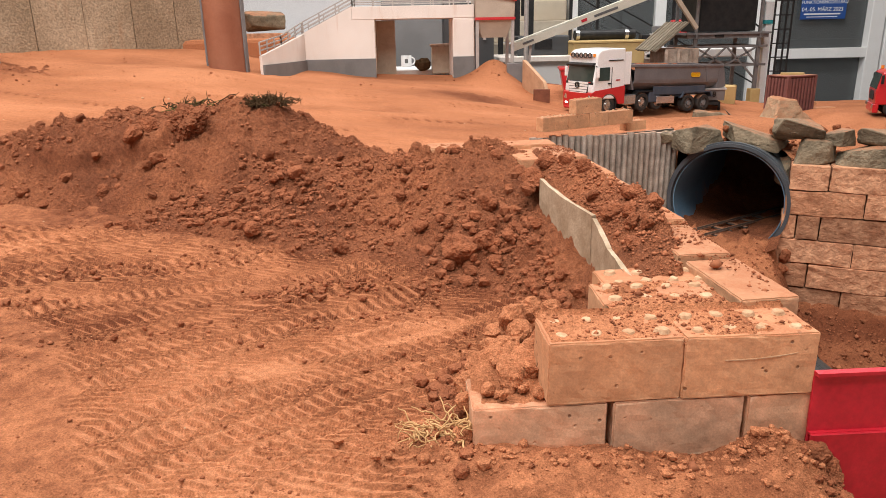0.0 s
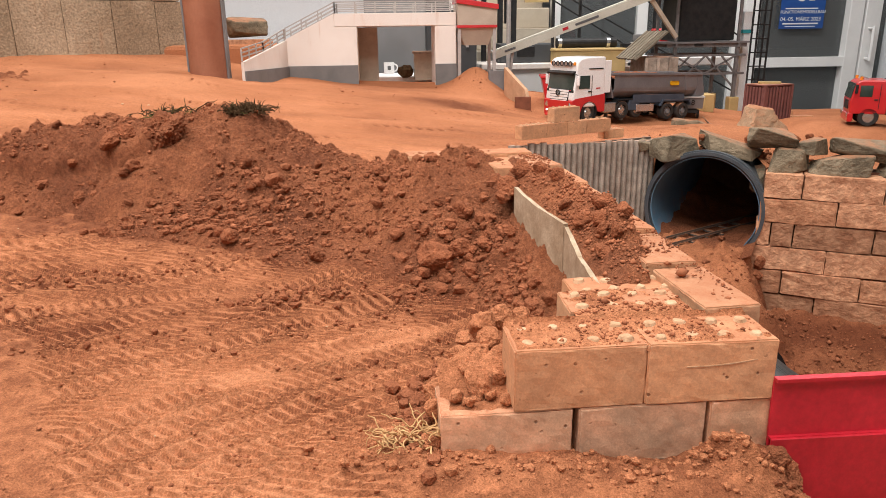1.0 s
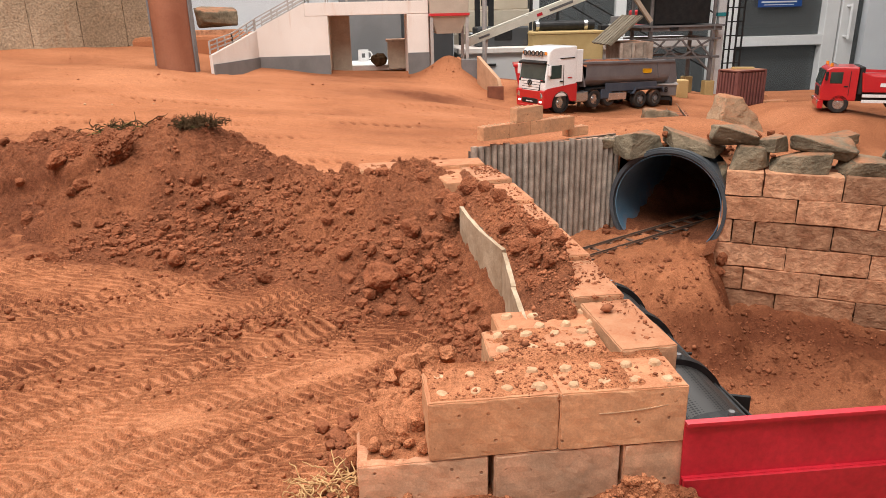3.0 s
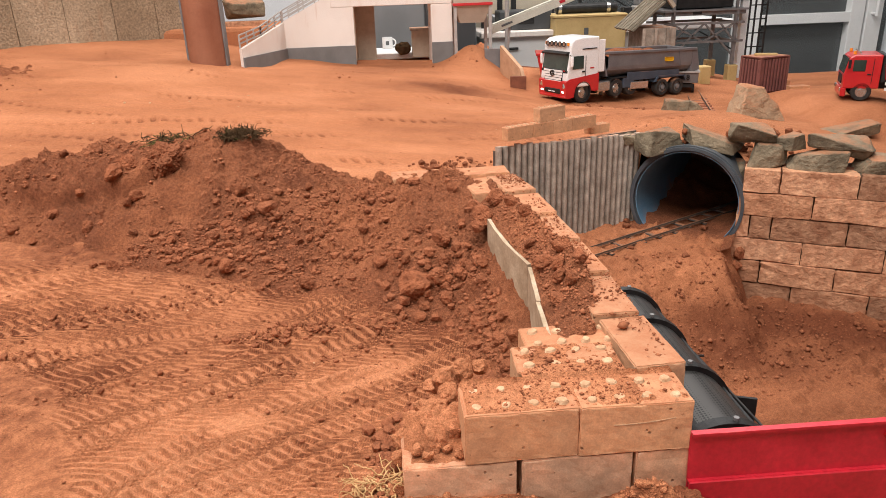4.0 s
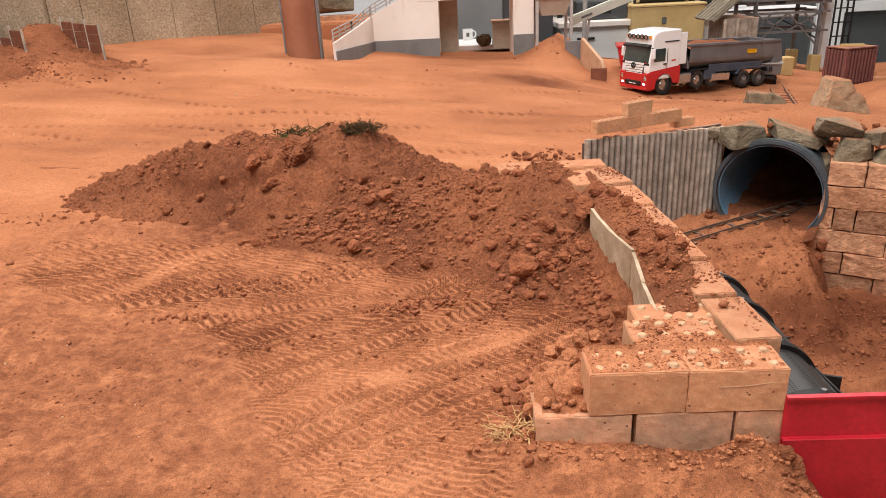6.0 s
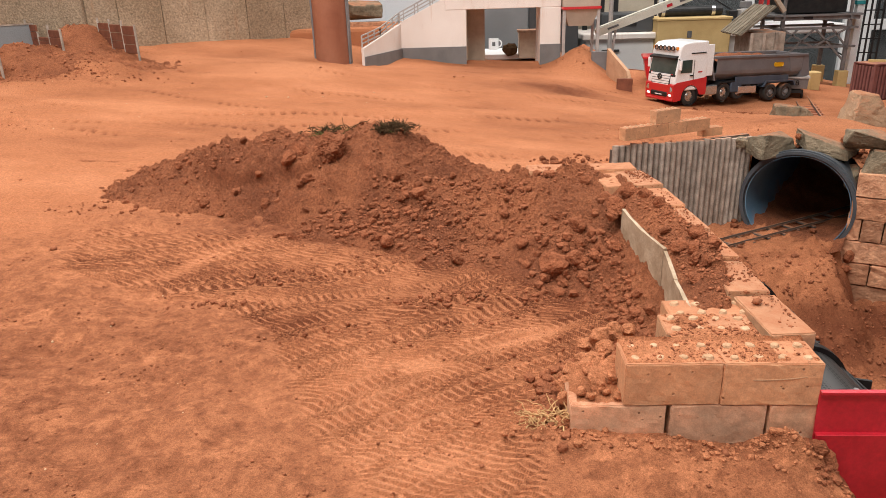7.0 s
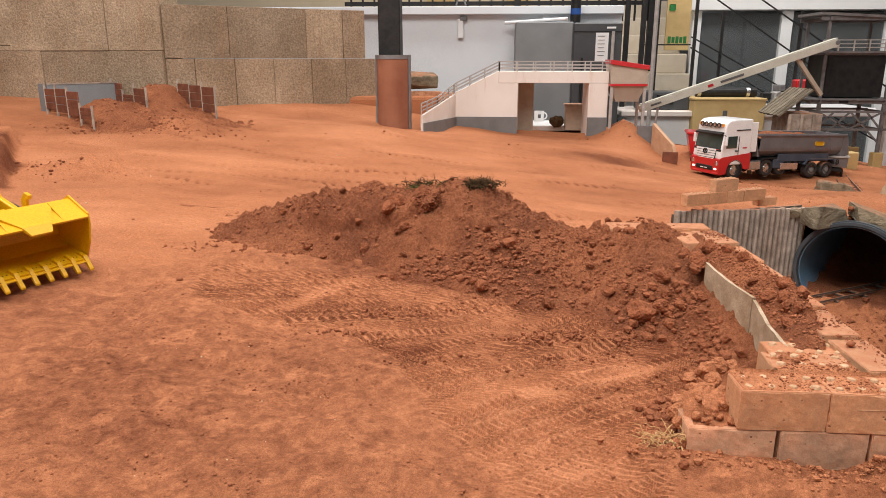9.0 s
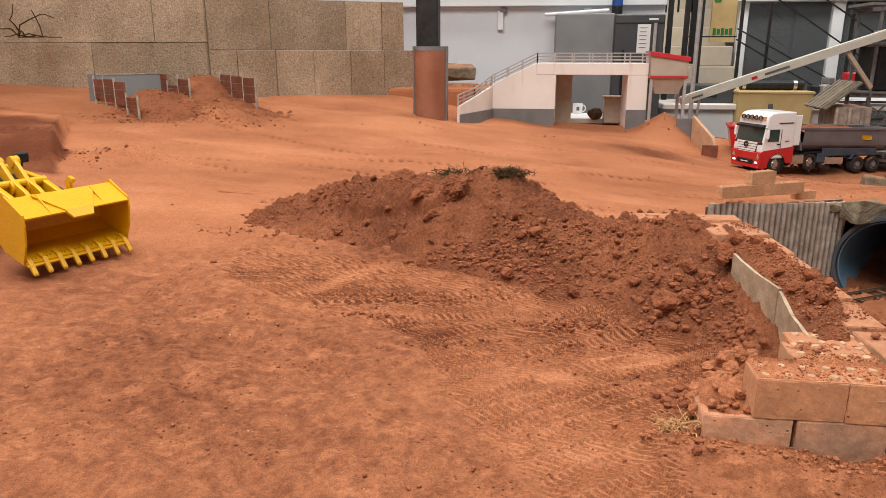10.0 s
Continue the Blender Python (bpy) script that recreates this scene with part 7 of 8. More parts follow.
bmesh.ops.recalc_face_normals(bm, faces=bm.faces[:])
tagged(part("edge_board", bm, M_PEACH), "sloping soil-stained board holding back the bank", "board", "edge boards")
tagged(part("edge_board", box(B(), 0.07, 0.014, 0.14, 0.645, 3.062, 0.0, 0, 0, -8, 0.002), M_BOARD), "short brown board at the bank's foot", "board", "edge boards")

# ---- conveyor and loading tower ----
M_TOWER = surface("worn_grey_tower_paint", (0.13, 0.120, 0.118), (0.22, 0.205, 0.20), 25, 0.6, metal=0.1, bump=0.1)
M_SHED = surface("bleached_plank", (0.17, 0.14, 0.10), (0.30, 0.255, 0.19), 30, 0.85, bump=0.6, bdist=0.002, per_object=0.25)
M_CONVEYOR = surface("pale_grey_conveyor_paint", (0.52, 0.50, 0.42), (0.60, 0.58, 0.50), 12, 0.6, bump=0.08)
conv = thing("model_conveyor", pose(0, 0, 0), "pale grey model belt conveyor rising to the tower", "model conveyor")
P0, P1 = Vector((0.62, 3.72, 0.225)), Vector((1.66, 3.80, 0.578))
part("beam", beam(B(), P0, P1, 0.05, 0.038), M_CONVEYOR, conv)
part("belt", beam(B(), P0 + Vector((0, 0, 0.024)), P1 + Vector((0, 0, 0.024)), 0.036, 0.004), M_CONVEYOR, conv)
part("head_drum", rod(B(), P1 + Vector((0, -0.03, 0)), P1 + Vector((0, 0.03, 0)), 0.012, 14), M_GREYSTEEL, conv)
part("strut", beam(B(), P0.lerp(P1, 0.80), (1.62, 3.8, 0.30), 0.02, 0.02), M_POST, conv)
part("strut", beam(B(), P0.lerp(P1, 0.1), (0.70, 3.73, 0.0), 0.012, 0.012), M_STEEL, conv)
d = (P1 - P0).normalized()
pitch = math.degrees(math.atan2(d.z, math.hypot(d.x, d.y)))
for u, w, h, mat in ((0.36, 0.03, 0.014, M_RED), (0.47, 0.13, 0.012, M_INK), (0.08, 0.06, 0.010, M_INK)):
    q = P0.lerp(P1, u)
    part("lettering_bar", box(B(), w, 0.002, h, q.x, q.y - 0.0265, q.z, 0, -pitch, 4), mat, conv)

tower = thing("model_loading_tower", pose(0, 0, 0), "grey steel model loading tower with lattice legs", "model tower")
TX0, TX1, TY0, TY1 = 1.64, 2.06, 3.90, 4.22
for x in (TX0 + 0.03, TX1 - 0.03):
    for y in (TY0 + 0.02, TY1 - 0.02):
        part("footing", box(B(), 0.055, 0.055, 0.12, x, y, -0.09, 0, 0, 0, 0.004), M_PLYWOOD, tower, "ochre concrete footing")
        part("leg", box(B(), 0.018, 0.018, 0.29, x, y, 0.11), M_TOWER, tower)
        part("leg", box(B(), 0.014, 0.014, 0.46, x, y, 0.49), M_TOWER, tower)
for z, h in ((0.255, 0.022), (0.20, 0.012), (0.10, 0.012), (0.52, 0.014), (0.71, 0.02)):
    for y in (TY0 + 0.02, TY1 - 0.02):
        part("girder", box(B(), TX1 - TX0 + 0.04, 0.012, h, (TX0 + TX1) / 2, y, z), M_TOWER, tower)
    for x in (TX0 + 0.03, TX1 - 0.03):
        part("girder", box(B(), 0.012, TY1 - TY0, h, x, (TY0 + TY1) / 2, z), M_TOWER, tower)
for y in (TY0 + 0.02,):
    for xa, xb, za, zb in ((TX0 + 0.03, 1.85, 0.02, 0.20), (TX1 - 0.03, 1.85, 0.02, 0.20), (TX0 + 0.03, TX0 + 0.12, 0.10, 0.20), (TX1 - 0.03, TX1 - 0.12, 0.10, 0.20), (TX0 + 0.03, 1.85, 0.20, 0.10), (TX1 - 0.03, 1.85, 0.20, 0.10)):
        part("brace", beam(B(), (xa, y, za), (xb, y, zb), 0.009, 0.009), M_TOWER, tower)
part("platform", box(B(), TX1 - TX0 + 0.06, TY1 - TY0, 0.010, (TX0 + TX1) / 2, (TY0 + TY1) / 2, 0.27), M_GREYSTEEL, tower)
part("bunker", box(B(), TX1 - TX0 - 0.10, TY1 - TY0 - 0.06, 0.24, (TX0 + TX1) / 2, (TY0 + TY1) / 2, 0.40, 0, 0, 0, 0.004), M_BLACK, tower, "dark storage bin")
part("upper_deck", box(B(), TX1 - TX0 + 0.08, TY1 - TY0, 0.012, (TX0 + TX1) / 2, (TY0 + TY1) / 2, 0.53), M_TOWER, tower)
part("roof", box(B(), TX1 - TX0 + 0.06, TY1 - TY0, 0.014, (TX0 + TX1) / 2, (TY0 + TY1) / 2, 0.725, 0, 3), M_TOWER, tower)
part("name_plate", box(B(), 0.05, 0.003, 0.014, 1.80, TY0 + 0.01, 0.257), M_BLACK, tower)
railing(tower, [(TX0, TY0, 0.535), (TX1, TY0, 0.535)], 0.06, 0.09)

ladder = thing("model_ladder", pose(2.17, 3.95, -0.12), "black caged model ladder against the tower", "model ladder")
for x in (-0.05, -0.018, 0.018, 0.05):
    part("stile", box(B(), 0.008, 0.008, 0.95, x, 0, 0.475), M_BLACK, ladder)
for i in range(13):
    part("rung", box(B(), 0.10, 0.006, 0.006, 0, 0, 0.03 + 0.075 * i), M_BLACK, ladder)
kiosk = thing("white_post_box", pose(2.12, 4.02, -0.12), "white post with a small turquoise-topped box", "post")
part("post", box(B(), 0.035, 0.035, 0.55, 0, 0, 0.275), M_WHITE, kiosk)
part("case", box(B(), 0.06, 0.05, 0.11, 0, 0, 0.50, 0, 0, 0, 0.004), M_WHITE, kiosk)
part("stripe", box(B(), 0.062, 0.052, 0.02, 0, 0, 0.445), surface("turquoise_print", (0.03, 0.28, 0.30), (0.04, 0.33, 0.36), 30, 0.5, bump=0.0), kiosk, "turquoise band")

shed = thing("model_shed", pose(1.50, 3.86, -0.1), "grey timber model shed with a pitched plank roof", "model shed")
part("wall", box(B(), 0.17, 0.26, 0.30, 0.03, 0.0, 0.15, 0, 0, 0, 0.002), M_SLAT, shed)
for i in range(12):
    part("roof_plank", box(B(), 0.22, 0.0235, 0.010, -0.05, -0.15 + 0.0255 * i, 0.360 + 0.003 * (i % 2), 0, -40, 0, 0.001), M_SHED, shed)
for x in (-0.065, 0.0, 0.065):
    part("stud_post", box(B(), 0.014, 0.014, 0.30, x, -0.14, 0.15), M_SLAT, shed)
part("door", box(B(), 0.04, 0.006, 0.17, 0.03, -0.135, 0.10), M_GREEN, shed, "dark green door")

lorry = thing("model_mine_cart", pose(1.47, 3.22, -0.055, 0, 0, 72), "grey steel model mine cart on rails", "model cart")
part("tub", prism(B(), [(-0.10, 0.05), (0.10, 0.05), (0.115, 0.10), (-0.115, 0.10)], -0.045, 0.045, "y", 0.002), M_GREYSTEEL, lorry)
part("rim", box(B(), 0.24, 0.10, 0.006, 0, 0, 0.102), M_STEEL, lorry)
part("frame", box(B(), 0.20, 0.05, 0.014, 0, 0, 0.038), M_BLACK, lorry)
for x in (-0.06, 0.06):
    for s in (-1, 1):
        part("cart_wheel", rod(B(), (x, s * 0.026, 0.022), (x, s * 0.034, 0.022), 0.020, 16), M_BLACK, lorry)
cart_rails = thing("rail_track", pose(1.45, 3.05, -0.062, 0, 0, 72), "narrow model rail track across the yard", "rail track")
for s in (-1, 1):
    part("rail", box(B(), 0.95, 0.005, 0.010, 0.0, s * 0.03, 0.004), M_RAIL, cart_rails)
for i in range(15):
    part("sleeper", box(B(), 0.018, 0.10, 0.008, -0.42 + 0.06 * i, 0, -0.004), M_RUST, cart_rails)


def number(text, parent, m, size, material, name="number"):
    cu = bpy.data.curves.new(name, "FONT")
    cu.body, cu.size, cu.align_x, cu.align_y, cu.extrude = text, size, "CENTER", "CENTER", 0.0006
    tmp = bpy.data.objects.new("tmp", cu)
    scene.collection.objects.link(tmp)
    me = bpy.data.meshes.new_from_object(tmp.evaluated_get(bpy.context.evaluated_depsgraph_get()))
    bpy.data.objects.remove(tmp)
    me.materials.clear()
    me.materials.append(material)
    ob = new(name, me)
    ob.parent = parent
    ob.matrix_local = m
    return ob


number("8", lorry, pose(-0.113, 0, 0.077, 107, 0, -90), 0.034, M_BLACK)

cont = thing("model_container", pose(1.875, 3.27, -0.085, 0, 0, 17) @ Matrix.Diagonal((0.77, 0.76, 1, 1)), "maroon corrugated model shipping container", "model container")
part("box", box(B(), 0.200, 0.143, 0.165, 0, 0, 0.085), M_CONTAINER, cont)
part("roof_panel", box(B(), 0.226, 0.170, 0.006, 0, 0, 0.1695, 0, 0, 0, 0.001), M_CONTAINER, cont)
for s in (-1, 1):
    for i in range(8):
        part("rib", box(B(), 0.013, 0.013, 0.15, -0.0875 + 0.025 * i, s * 0.0775, 0.085, 0, 0, 0, 0.002), M_CONTAINER, cont)
        if i < 6:
            part("rib", box(B(), 0.013, 0.013, 0.15, s * 0.1055, -0.0625 + 0.025 * i, 0.085, 0, 0, 0, 0.002), M_CONTAINER, cont)
    for y in (-1, 1):
        part("corner_post", box(B(), 0.014, 0.014, 0.17, s * 0.106, y * 0.079, 0.085), M_CONTAINER, cont)
tagged(part("wood_lath", box(B(), 0.10, 0.02, 0.010, 1.875, 3.27, 0.0925, 0, 0, -20, 0.001), M_PLYWOOD), "short wooden lath lying on the container", "lath")
tagged(part("ochre_post", box(B(), 0.06, 0.06, 0.13, 1.63, 3.40, -0.03, 0, 0, 10, 0.004), M_PLYWOOD), "ochre square post on a base", "post")
for x, y in ((2.05, 3.45), (2.1, 3.35), (2.3, 3.3)):
    concrete_block(x, y, on_yard(x, y) - 0.01, 5, False, label="tan cast concrete block at the yard's far edge")

# ---- sand bays ----
bays = thing("sand_bay", pose(0, 0, 0), "timber-boarded model storage bays filled with red soil", "storage bay")


def board_row(p, q, n, heights, base):
    p, q = Vector(p), Vector(q)
    for i in range(n + 1):
        b = p.lerp(q, i / n)
        h = heights[min(i, n - 1)]
        part("bay_post", box(B(), 0.007, 0.007, h + 0.06, b.x, b.y, base(i / n) + h / 2 - 0.022), M_SLAT, bays)
    a = math.degrees(math.atan2(q.y - p.y, q.x - p.x))
    for i in range(n):
        c = p.lerp(q, (i + 0.5) / n)
        h = heights[i]
        for k in range(3):
            part("board", box(B(), (q - p).length / n - 0.012, 0.008, h / 3 - 0.002, c.x, c.y, base((i + 0.5) / n) + h * (k + 0.5) / 3 - 0.005, 0, 0, a, 0.001), M_BOARD, bays)


board_row((-2.13, 2.66, 0), (-1.79, 2.42, 0), 4, (0.088, 0.10, 0.10, 0.048), lambda u: 0.292 - 0.035 * u)
board_row((-2.005, 2.98, 0), (-1.715, 2.73, 0), 3, (0.085, 0.050, 0.095), lambda u: 0.312 - 0.042 * u)
board_row((-1.68, 2.98, 0), (-1.405, 2.73, 0), 3, (0.09, 0.10, 0.11), lambda u: 0.305 - 0.043 * u)
part("back_plate", box(B(), 0.31, 0.012, 0.10, -2.058, 2.837, 0.334, 0, 0, 52), M_FRIDGE, bays, "grey sheet back wall")
part("plate_rim", box(B(), 0.31, 0.016, 0.006, -2.058, 2.837, 0.387, 0, 0, 52), M_SLAT, bays, "pale rim strip")
part("end_post", box(B(), 0.03, 0.02, 0.14, -2.19, 2.74, 0.318), M_GREYSTEEL, bays)


def bay_soil_z(x, y):
    z = lie(x, y) + 0.02 + 0.135 * bell(x, y, -1.76, 2.95, 0.15, 0.15) + 0.085 * bell(x, y, -1.90, 2.66, 0.12, 0.13) + 0.075 * bell(x, y, -1.57, 2.68, 0.22, 0.16) + 0.05 * bell(x, y, -1.72, 2.52, 0.14, 0.10)
    return z + 0.02 * fbm(x, y, 0.07, 4, 101) + 0.7 * lumps(x, y, 0.022, 260, 0.6) - 0.04


bay_soil = sheet("soil_heap", spaced((-2.2, -1.2, 0.009)), spaced((2.3, 3.05, 0.009)), bay_soil_z, lambda x, y: 0.15 + 0.3 * fbm(x, y, 0.1, 3, 102), M_HEAP)
grit("soil_grit", 5000, (-2.1, -1.25, 2.35, 3.0), bay_soil_z, 0.0032, "coarse grains of soil in the bays", 207, M_GRIT)
tagged(bay_soil, "low heaps of red-brown soil in the bays", "soil heap")

# ---- concrete block wall behind the yard ----


def concrete_run(name, pts, courses, base, label, joints, thick=0.18):
    """Large cast panels set course by course along a bent line."""
    w = thing(name, pose(0, 0, 0), label, "wall", kind="structure")
    for c, h in enumerate(courses):
        z0 = base + sum(courses[:c])
        for k, (u0, u1) in enumerate(zip(joints[c], joints[c][1:])):
            def at(u):
                u = min(max(u, 0), len(pts) - 1.0001)
                i = int(u)
                return Vector(pts[i]).lerp(Vector(pts[i + 1]), u - i)
            p, q = at(u0), at(u1)
            a = math.degrees(math.atan2(q.y - p.y, q.x - p.x))
            n = Vector((-(q.y - p.y), q.x - p.x)).normalized()
            mid = (p + q) / 2
            off = rb.uniform(-0.003, 0.004) + thick / 2
            bm = box(B(), (q - p).length - 0.0015, thick, h - 0.002, 0, 0, 0, bev=0.002, seg=2)
            part("panel", bm, M_CONC, w, m=pose(mid.x + n.x * off, mid.y + n.y * off, z0 + h / 2, 0, 0, a))
    return w


concrete_run("wall_panels_1", [(-1.735, 3.00), (-1.33, 3.27), (-0.98, 3.49), (-0.76, 3.60)], (0.305, 0.245), 0.19, "wall of rough sand-coloured concrete panels",
             ((0, 0.27, 0.66, 1.07, 1.55, 2.0, 3.0), (0, 0.62, 1.5, 1.98, 2.45)))
concrete_run("wall_panels_2", [(-4.6, 3.25), (-1.742, 2.983)], (0.36, 0.50, 0.8), 0.17, "tall wall of rough sand-coloured concrete panels", ((0, 0.42, 0.78, 1), (0, 0.55, 0.905, 1), (0, 0.4, 0.8, 1)))
tuft("dry_branch", -2.62, 2.90, 0.56, 7, 0.3, 0.03, 0.004, M_MOSS, "bare thin branch in front of the concrete wall", 9, 0.2)

# ---- white wall, cabinet, steps ----
wn_w = thing("wall_white", pose(0, 0, 0), "white painted low wall with a coping ledge", "wall", kind="structure")
part("wall_body", box(B(), 3.2, 0.15, 1.75, -0.9, 5.02, -0.08), M_WHITEWALL, wn_w)
part("coping", box(B(), 3.2, 0.22, 0.055, -0.9, 4.99, 0.822, 0, 0, 0, 0.004), M_WHITEWALL, wn_w)
for x in (-1.35, 0.17):
    part("bracket", box(B(), 0.05, 0.03, 0.12, x, 4.93, 0.745), M_WHITEWALL, wn_w)
box_ = thing("junction_box", pose(-0.435, 4.925, 0.70), "small white electrical box under the coping", "electrical box")
part("case", box(B(), 0.04, 0.03, 0.13, 0, 0, 0, 0, 0, 0, 0.004), M_WHITE, box_)
part("cap", box(B(), 0.05, 0.04, 0.03, 0.02, 0, 0.07, 0, 0, 0, 0.004), M_GREYSTEEL, box_)
tube_l = rod(B(), (-0.12, 4.86, 0.735), (0.30, 4.72, 0.755), 0.012, 10)
tagged(part("tube_lamp", tube_l, M_WHITE), "thin white unlit tube lamp on the wall", "lamp")
bm = B()
rod(bm, (-0.47, 4.95, 0.85), (-0.44, 4.95, 0.97), 0.006, 6)
rod(bm, (-0.44, 4.95, 0.97), (-0.40, 4.95, 0.86), 0.006, 6)
tagged(part("cable", bm, M_GREYSTEEL), "grey cable looped over the coping", "cable")
structure("terrace", box(B(), 3.3, 2.3, 0.1, -1.05, 6.25, 0.72), M_STONESTEP, "raised terrace behind the white wall", "floor")
structure("wall_cream", box(B(), 6.0, 0.12, 2.8, -1.55, 7.45, 2.0), M_CREAMWALL, "cream rendered wall above the terrace")
bm = B()
for x, w, z, h in ((-0.75, 0.28, 1.05, 0.55), (0.05, 0.25, 1.0, 0.5)):
    box(bm, w, 0.05, h, x, 7.36, z)
tagged(part("wall_panel", bm, M_PLYWOOD), "orange-brown panels on the cream wall", "panel")

fridge = thing("refrigerator", pose(0.30, 4.70, -0.95), "tall grey refrigerator with an anthracite door", "refrigerator")
part("cabinet", box(B(), 0.39, 0.52, 1.685, -0.155, 0.27, 0.8425, 0, 0, 0, 0.006), M_FRIDGE, fridge, "light grey side")
dr = part("door", box(B(), 0.325, 0.56, 1.675, 0.202, 0.26, 0.84, 0, 0, 0, 0.008), M_FRIDGEDOOR, fridge, "anthracite front")
part("door_gap", box(B(), 0.32, 0.004, 0.008, 0.202, -0.0215, 1.62), M_BLACK, dr)
part("handle", rod(B(), (0.10, -0.045, 0.95), (0.10, -0.045, 1.45), 0.009, 10), M_BLACK, dr)
part("handle", rod(B(), (0.30, -0.045, 1.2), (0.30, -0.045, 1.62), 0.011, 10), M_STEEL, dr)
part("lettering_bar", box(B(), 0.06, 0.002, 0.012, 0.29, -0.0215, 1.645), M_WHITEINK, dr)
paper = thing("paper_notice", pose(0.531, 4.674, 0.57), "white paper notice with grey print on the door", "notice")
part("sheet", box(B(), 0.085, 0.002, 0.185, 0, 0, 0), M_PAPER, paper)
for i in range(6):
    part("print_bar", box(B(), 0.05 - 0.008 * (i % 2), 0.001, 0.004, -0.005, -0.0018, 0.07 - 0.025 * i), M_INK, paper)
can = thing("drink_can", pose(0.36, 4.80, 0.735), "dark bottle standing on the refrigerator", "bottle")
part("bottle", rod(B(), (0, 0, 0), (0, 0, 0.16), 0.035, 16), M_BLACK, can)
part("label", rod(B(), (0, 0, 0.05), (0, 0, 0.09), 0.0355, 16), M_BLUE, can)

# steps up to the terrace
steps = thing("steps", pose(0, 0, 0), "pale sandstone steps between black railings", "steps", kind="structure")
for i in range(6):
    part("step", box(B(), 0.9, 0.32, 0.17, 1.05, 5.85 + 0.26 * i, 0.12 + 0.165 * i, 0, 0, 0, 0.01), M_STONESTEP, steps)
part("flank", box(B(), 0.5, 0.9, 1.25, 1.15, 5.45, -0.42), M_WHITEWALL, steps, "white flank wall")
fence = thing("terrace_railing", pose(0, 0, 0), "black steel railing with upright bars", "railing")
for z in (0.90, 1.35):
    part("rail", box(B(), 2.4, 0.025, 0.03, -0.15, 5.35, z), M_BLACK, fence)
for i in range(26):
    part("bar", box(B(), 0.014, 0.014, 0.62, -1.3 + 0.09 * i, 5.35, 1.08), M_BLACK, fence)
for x in (-0.02, 0.70, 0.98):
    part("post", box(B(), 0.045, 0.045, 1.1, x, 5.34, 0.95), M_BLACK, fence)
stair_rail = thing("stair_railing", pose(0, 0, 0), "black steel stair railing sloping down", "railing")
for x in (0.80, 0.92, 1.02):
    part("post", box(B(), 0.035, 0.035, 1.6, x, 5.30, 0.55), M_BLACK, stair_rail)
part("post", box(B(), 0.022, 0.022, 1.4, 1.36, 5.5, 0.55), M_BLACK, stair_rail)
for (xa, za), (xb, zb) in (((1.36, 1.05), (2.55, 0.28)), ((1.36, 0.58), (2.2, 0.1)), ((1.36, 0.66), (2.9, -0.15)), ((1.85, 0.95), (2.9, 0.28)), ((0.98, 0.60), (1.36, 0.60)), ((0.98, 1.0), (1.36, 1.06))):
    part("rail", beam(B(), (xa, 5.6, za), (xb, 5.6, zb), 0.010, 0.010), M_BLACK, stair_rail)
for x in (1.6, 2.2):
    part("post", box(B(), 0.02, 0.02, 1.3, x, 5.62, 0.2), M_BLACK, stair_rail)
grey_post = rod(B(), (0.83, 4.45, 0.0), (0.83, 4.45, 1.4), 0.014, 12)
tagged(part("steel_tube", grey_post, M_STEEL), "slim upright galvanised steel tube", "post")
sign = thing("yellow_sign", pose(1.30, 5.75, 0.83), "pale yellow board with green emblem and dark lettering", "sign")
part("board", box(B(), 0.19, 0.02, 0.58, -0.015, 0, 0.02), M_PLYWOOD, sign)
part("emblem", box(B(), 0.05, 0.004, 0.05, -0.07, -0.012, 0.06, 0, 0, 0, 0.006), M_GREEN, sign)
for i in range(5):
    part("lettering_bar", box(B(), 0.024, 0.003, 0.045 if i % 2 else 0.055, -0.078 + 0.031 * i, -0.0115, -0.19), M_GREEN, sign)

# ---- glazed front ----
GY = 6.25
front = thing("window_1", pose(0, 0, 0), "white framed glazing with dark panes", "window", kind="structure")


def framed(x0, x1, z0, z1, w=0.07, parent=None):
    part("pane", box(B(), x1 - x0 - 0.004, 0.012, z1 - z0 - 0.004, (x0 + x1) / 2, GY + 0.03, (z0 + z1) / 2), M_PANE, parent or front)


def pane_glass():
    m, nt, p = nodes_of("window_glass")
    # with the lowered transmission, this grey stands in for the hall's reflection
    p.inputs["Base Color"].default_value = (0.27, 0.29, 0.295, 1)
    p.inputs["Roughness"].default_value = 0.03
    p.inputs["Transmission Weight"].default_value = 0.72
    p.inputs["IOR"].default_value = 1.45
    p.inputs["Specular IOR Level"].default_value = 0.8
    pos = nt.nodes.new("ShaderNodeNewGeometry").outputs["Position"]
    nt.links.new(ramp_node(nt, noise_node(nt, 4, 4, 0.6, pos).outputs[0], [(0.3, (0.02, 0.02, 0.02)), (0.8, (0.09, 0.09, 0.09))]).outputs[0], p.inputs["Roughness"])
    return m


M_PANE = pane_glass()
for x0, x1 in ((1.60, 2.28), (2.375, 3.16)):
    framed(x0, x1, -0.95, 0.88)
for x, w in ((1.565, 0.075), (2.327, 0.095), (3.19, 0.07)):
    part("frame_post", box(B(), w, 0.08, 1.85, x, GY + 0.02, -0.03, 0, 0, 0, 0.004), M_WHITEFRAME, front)
part("lintel", box(B(), 5.2, 0.16, 0.10, 4.05, GY, 0.945, 0, 0, 0, 0.004), M_WHITEFRAME, front)
structure("wall_fascia", box(B(), 5.6, 0.2, 2.4, 4.25, GY + 0.05, 2.2), M_WHITEWALL, "white wall above the glazing")
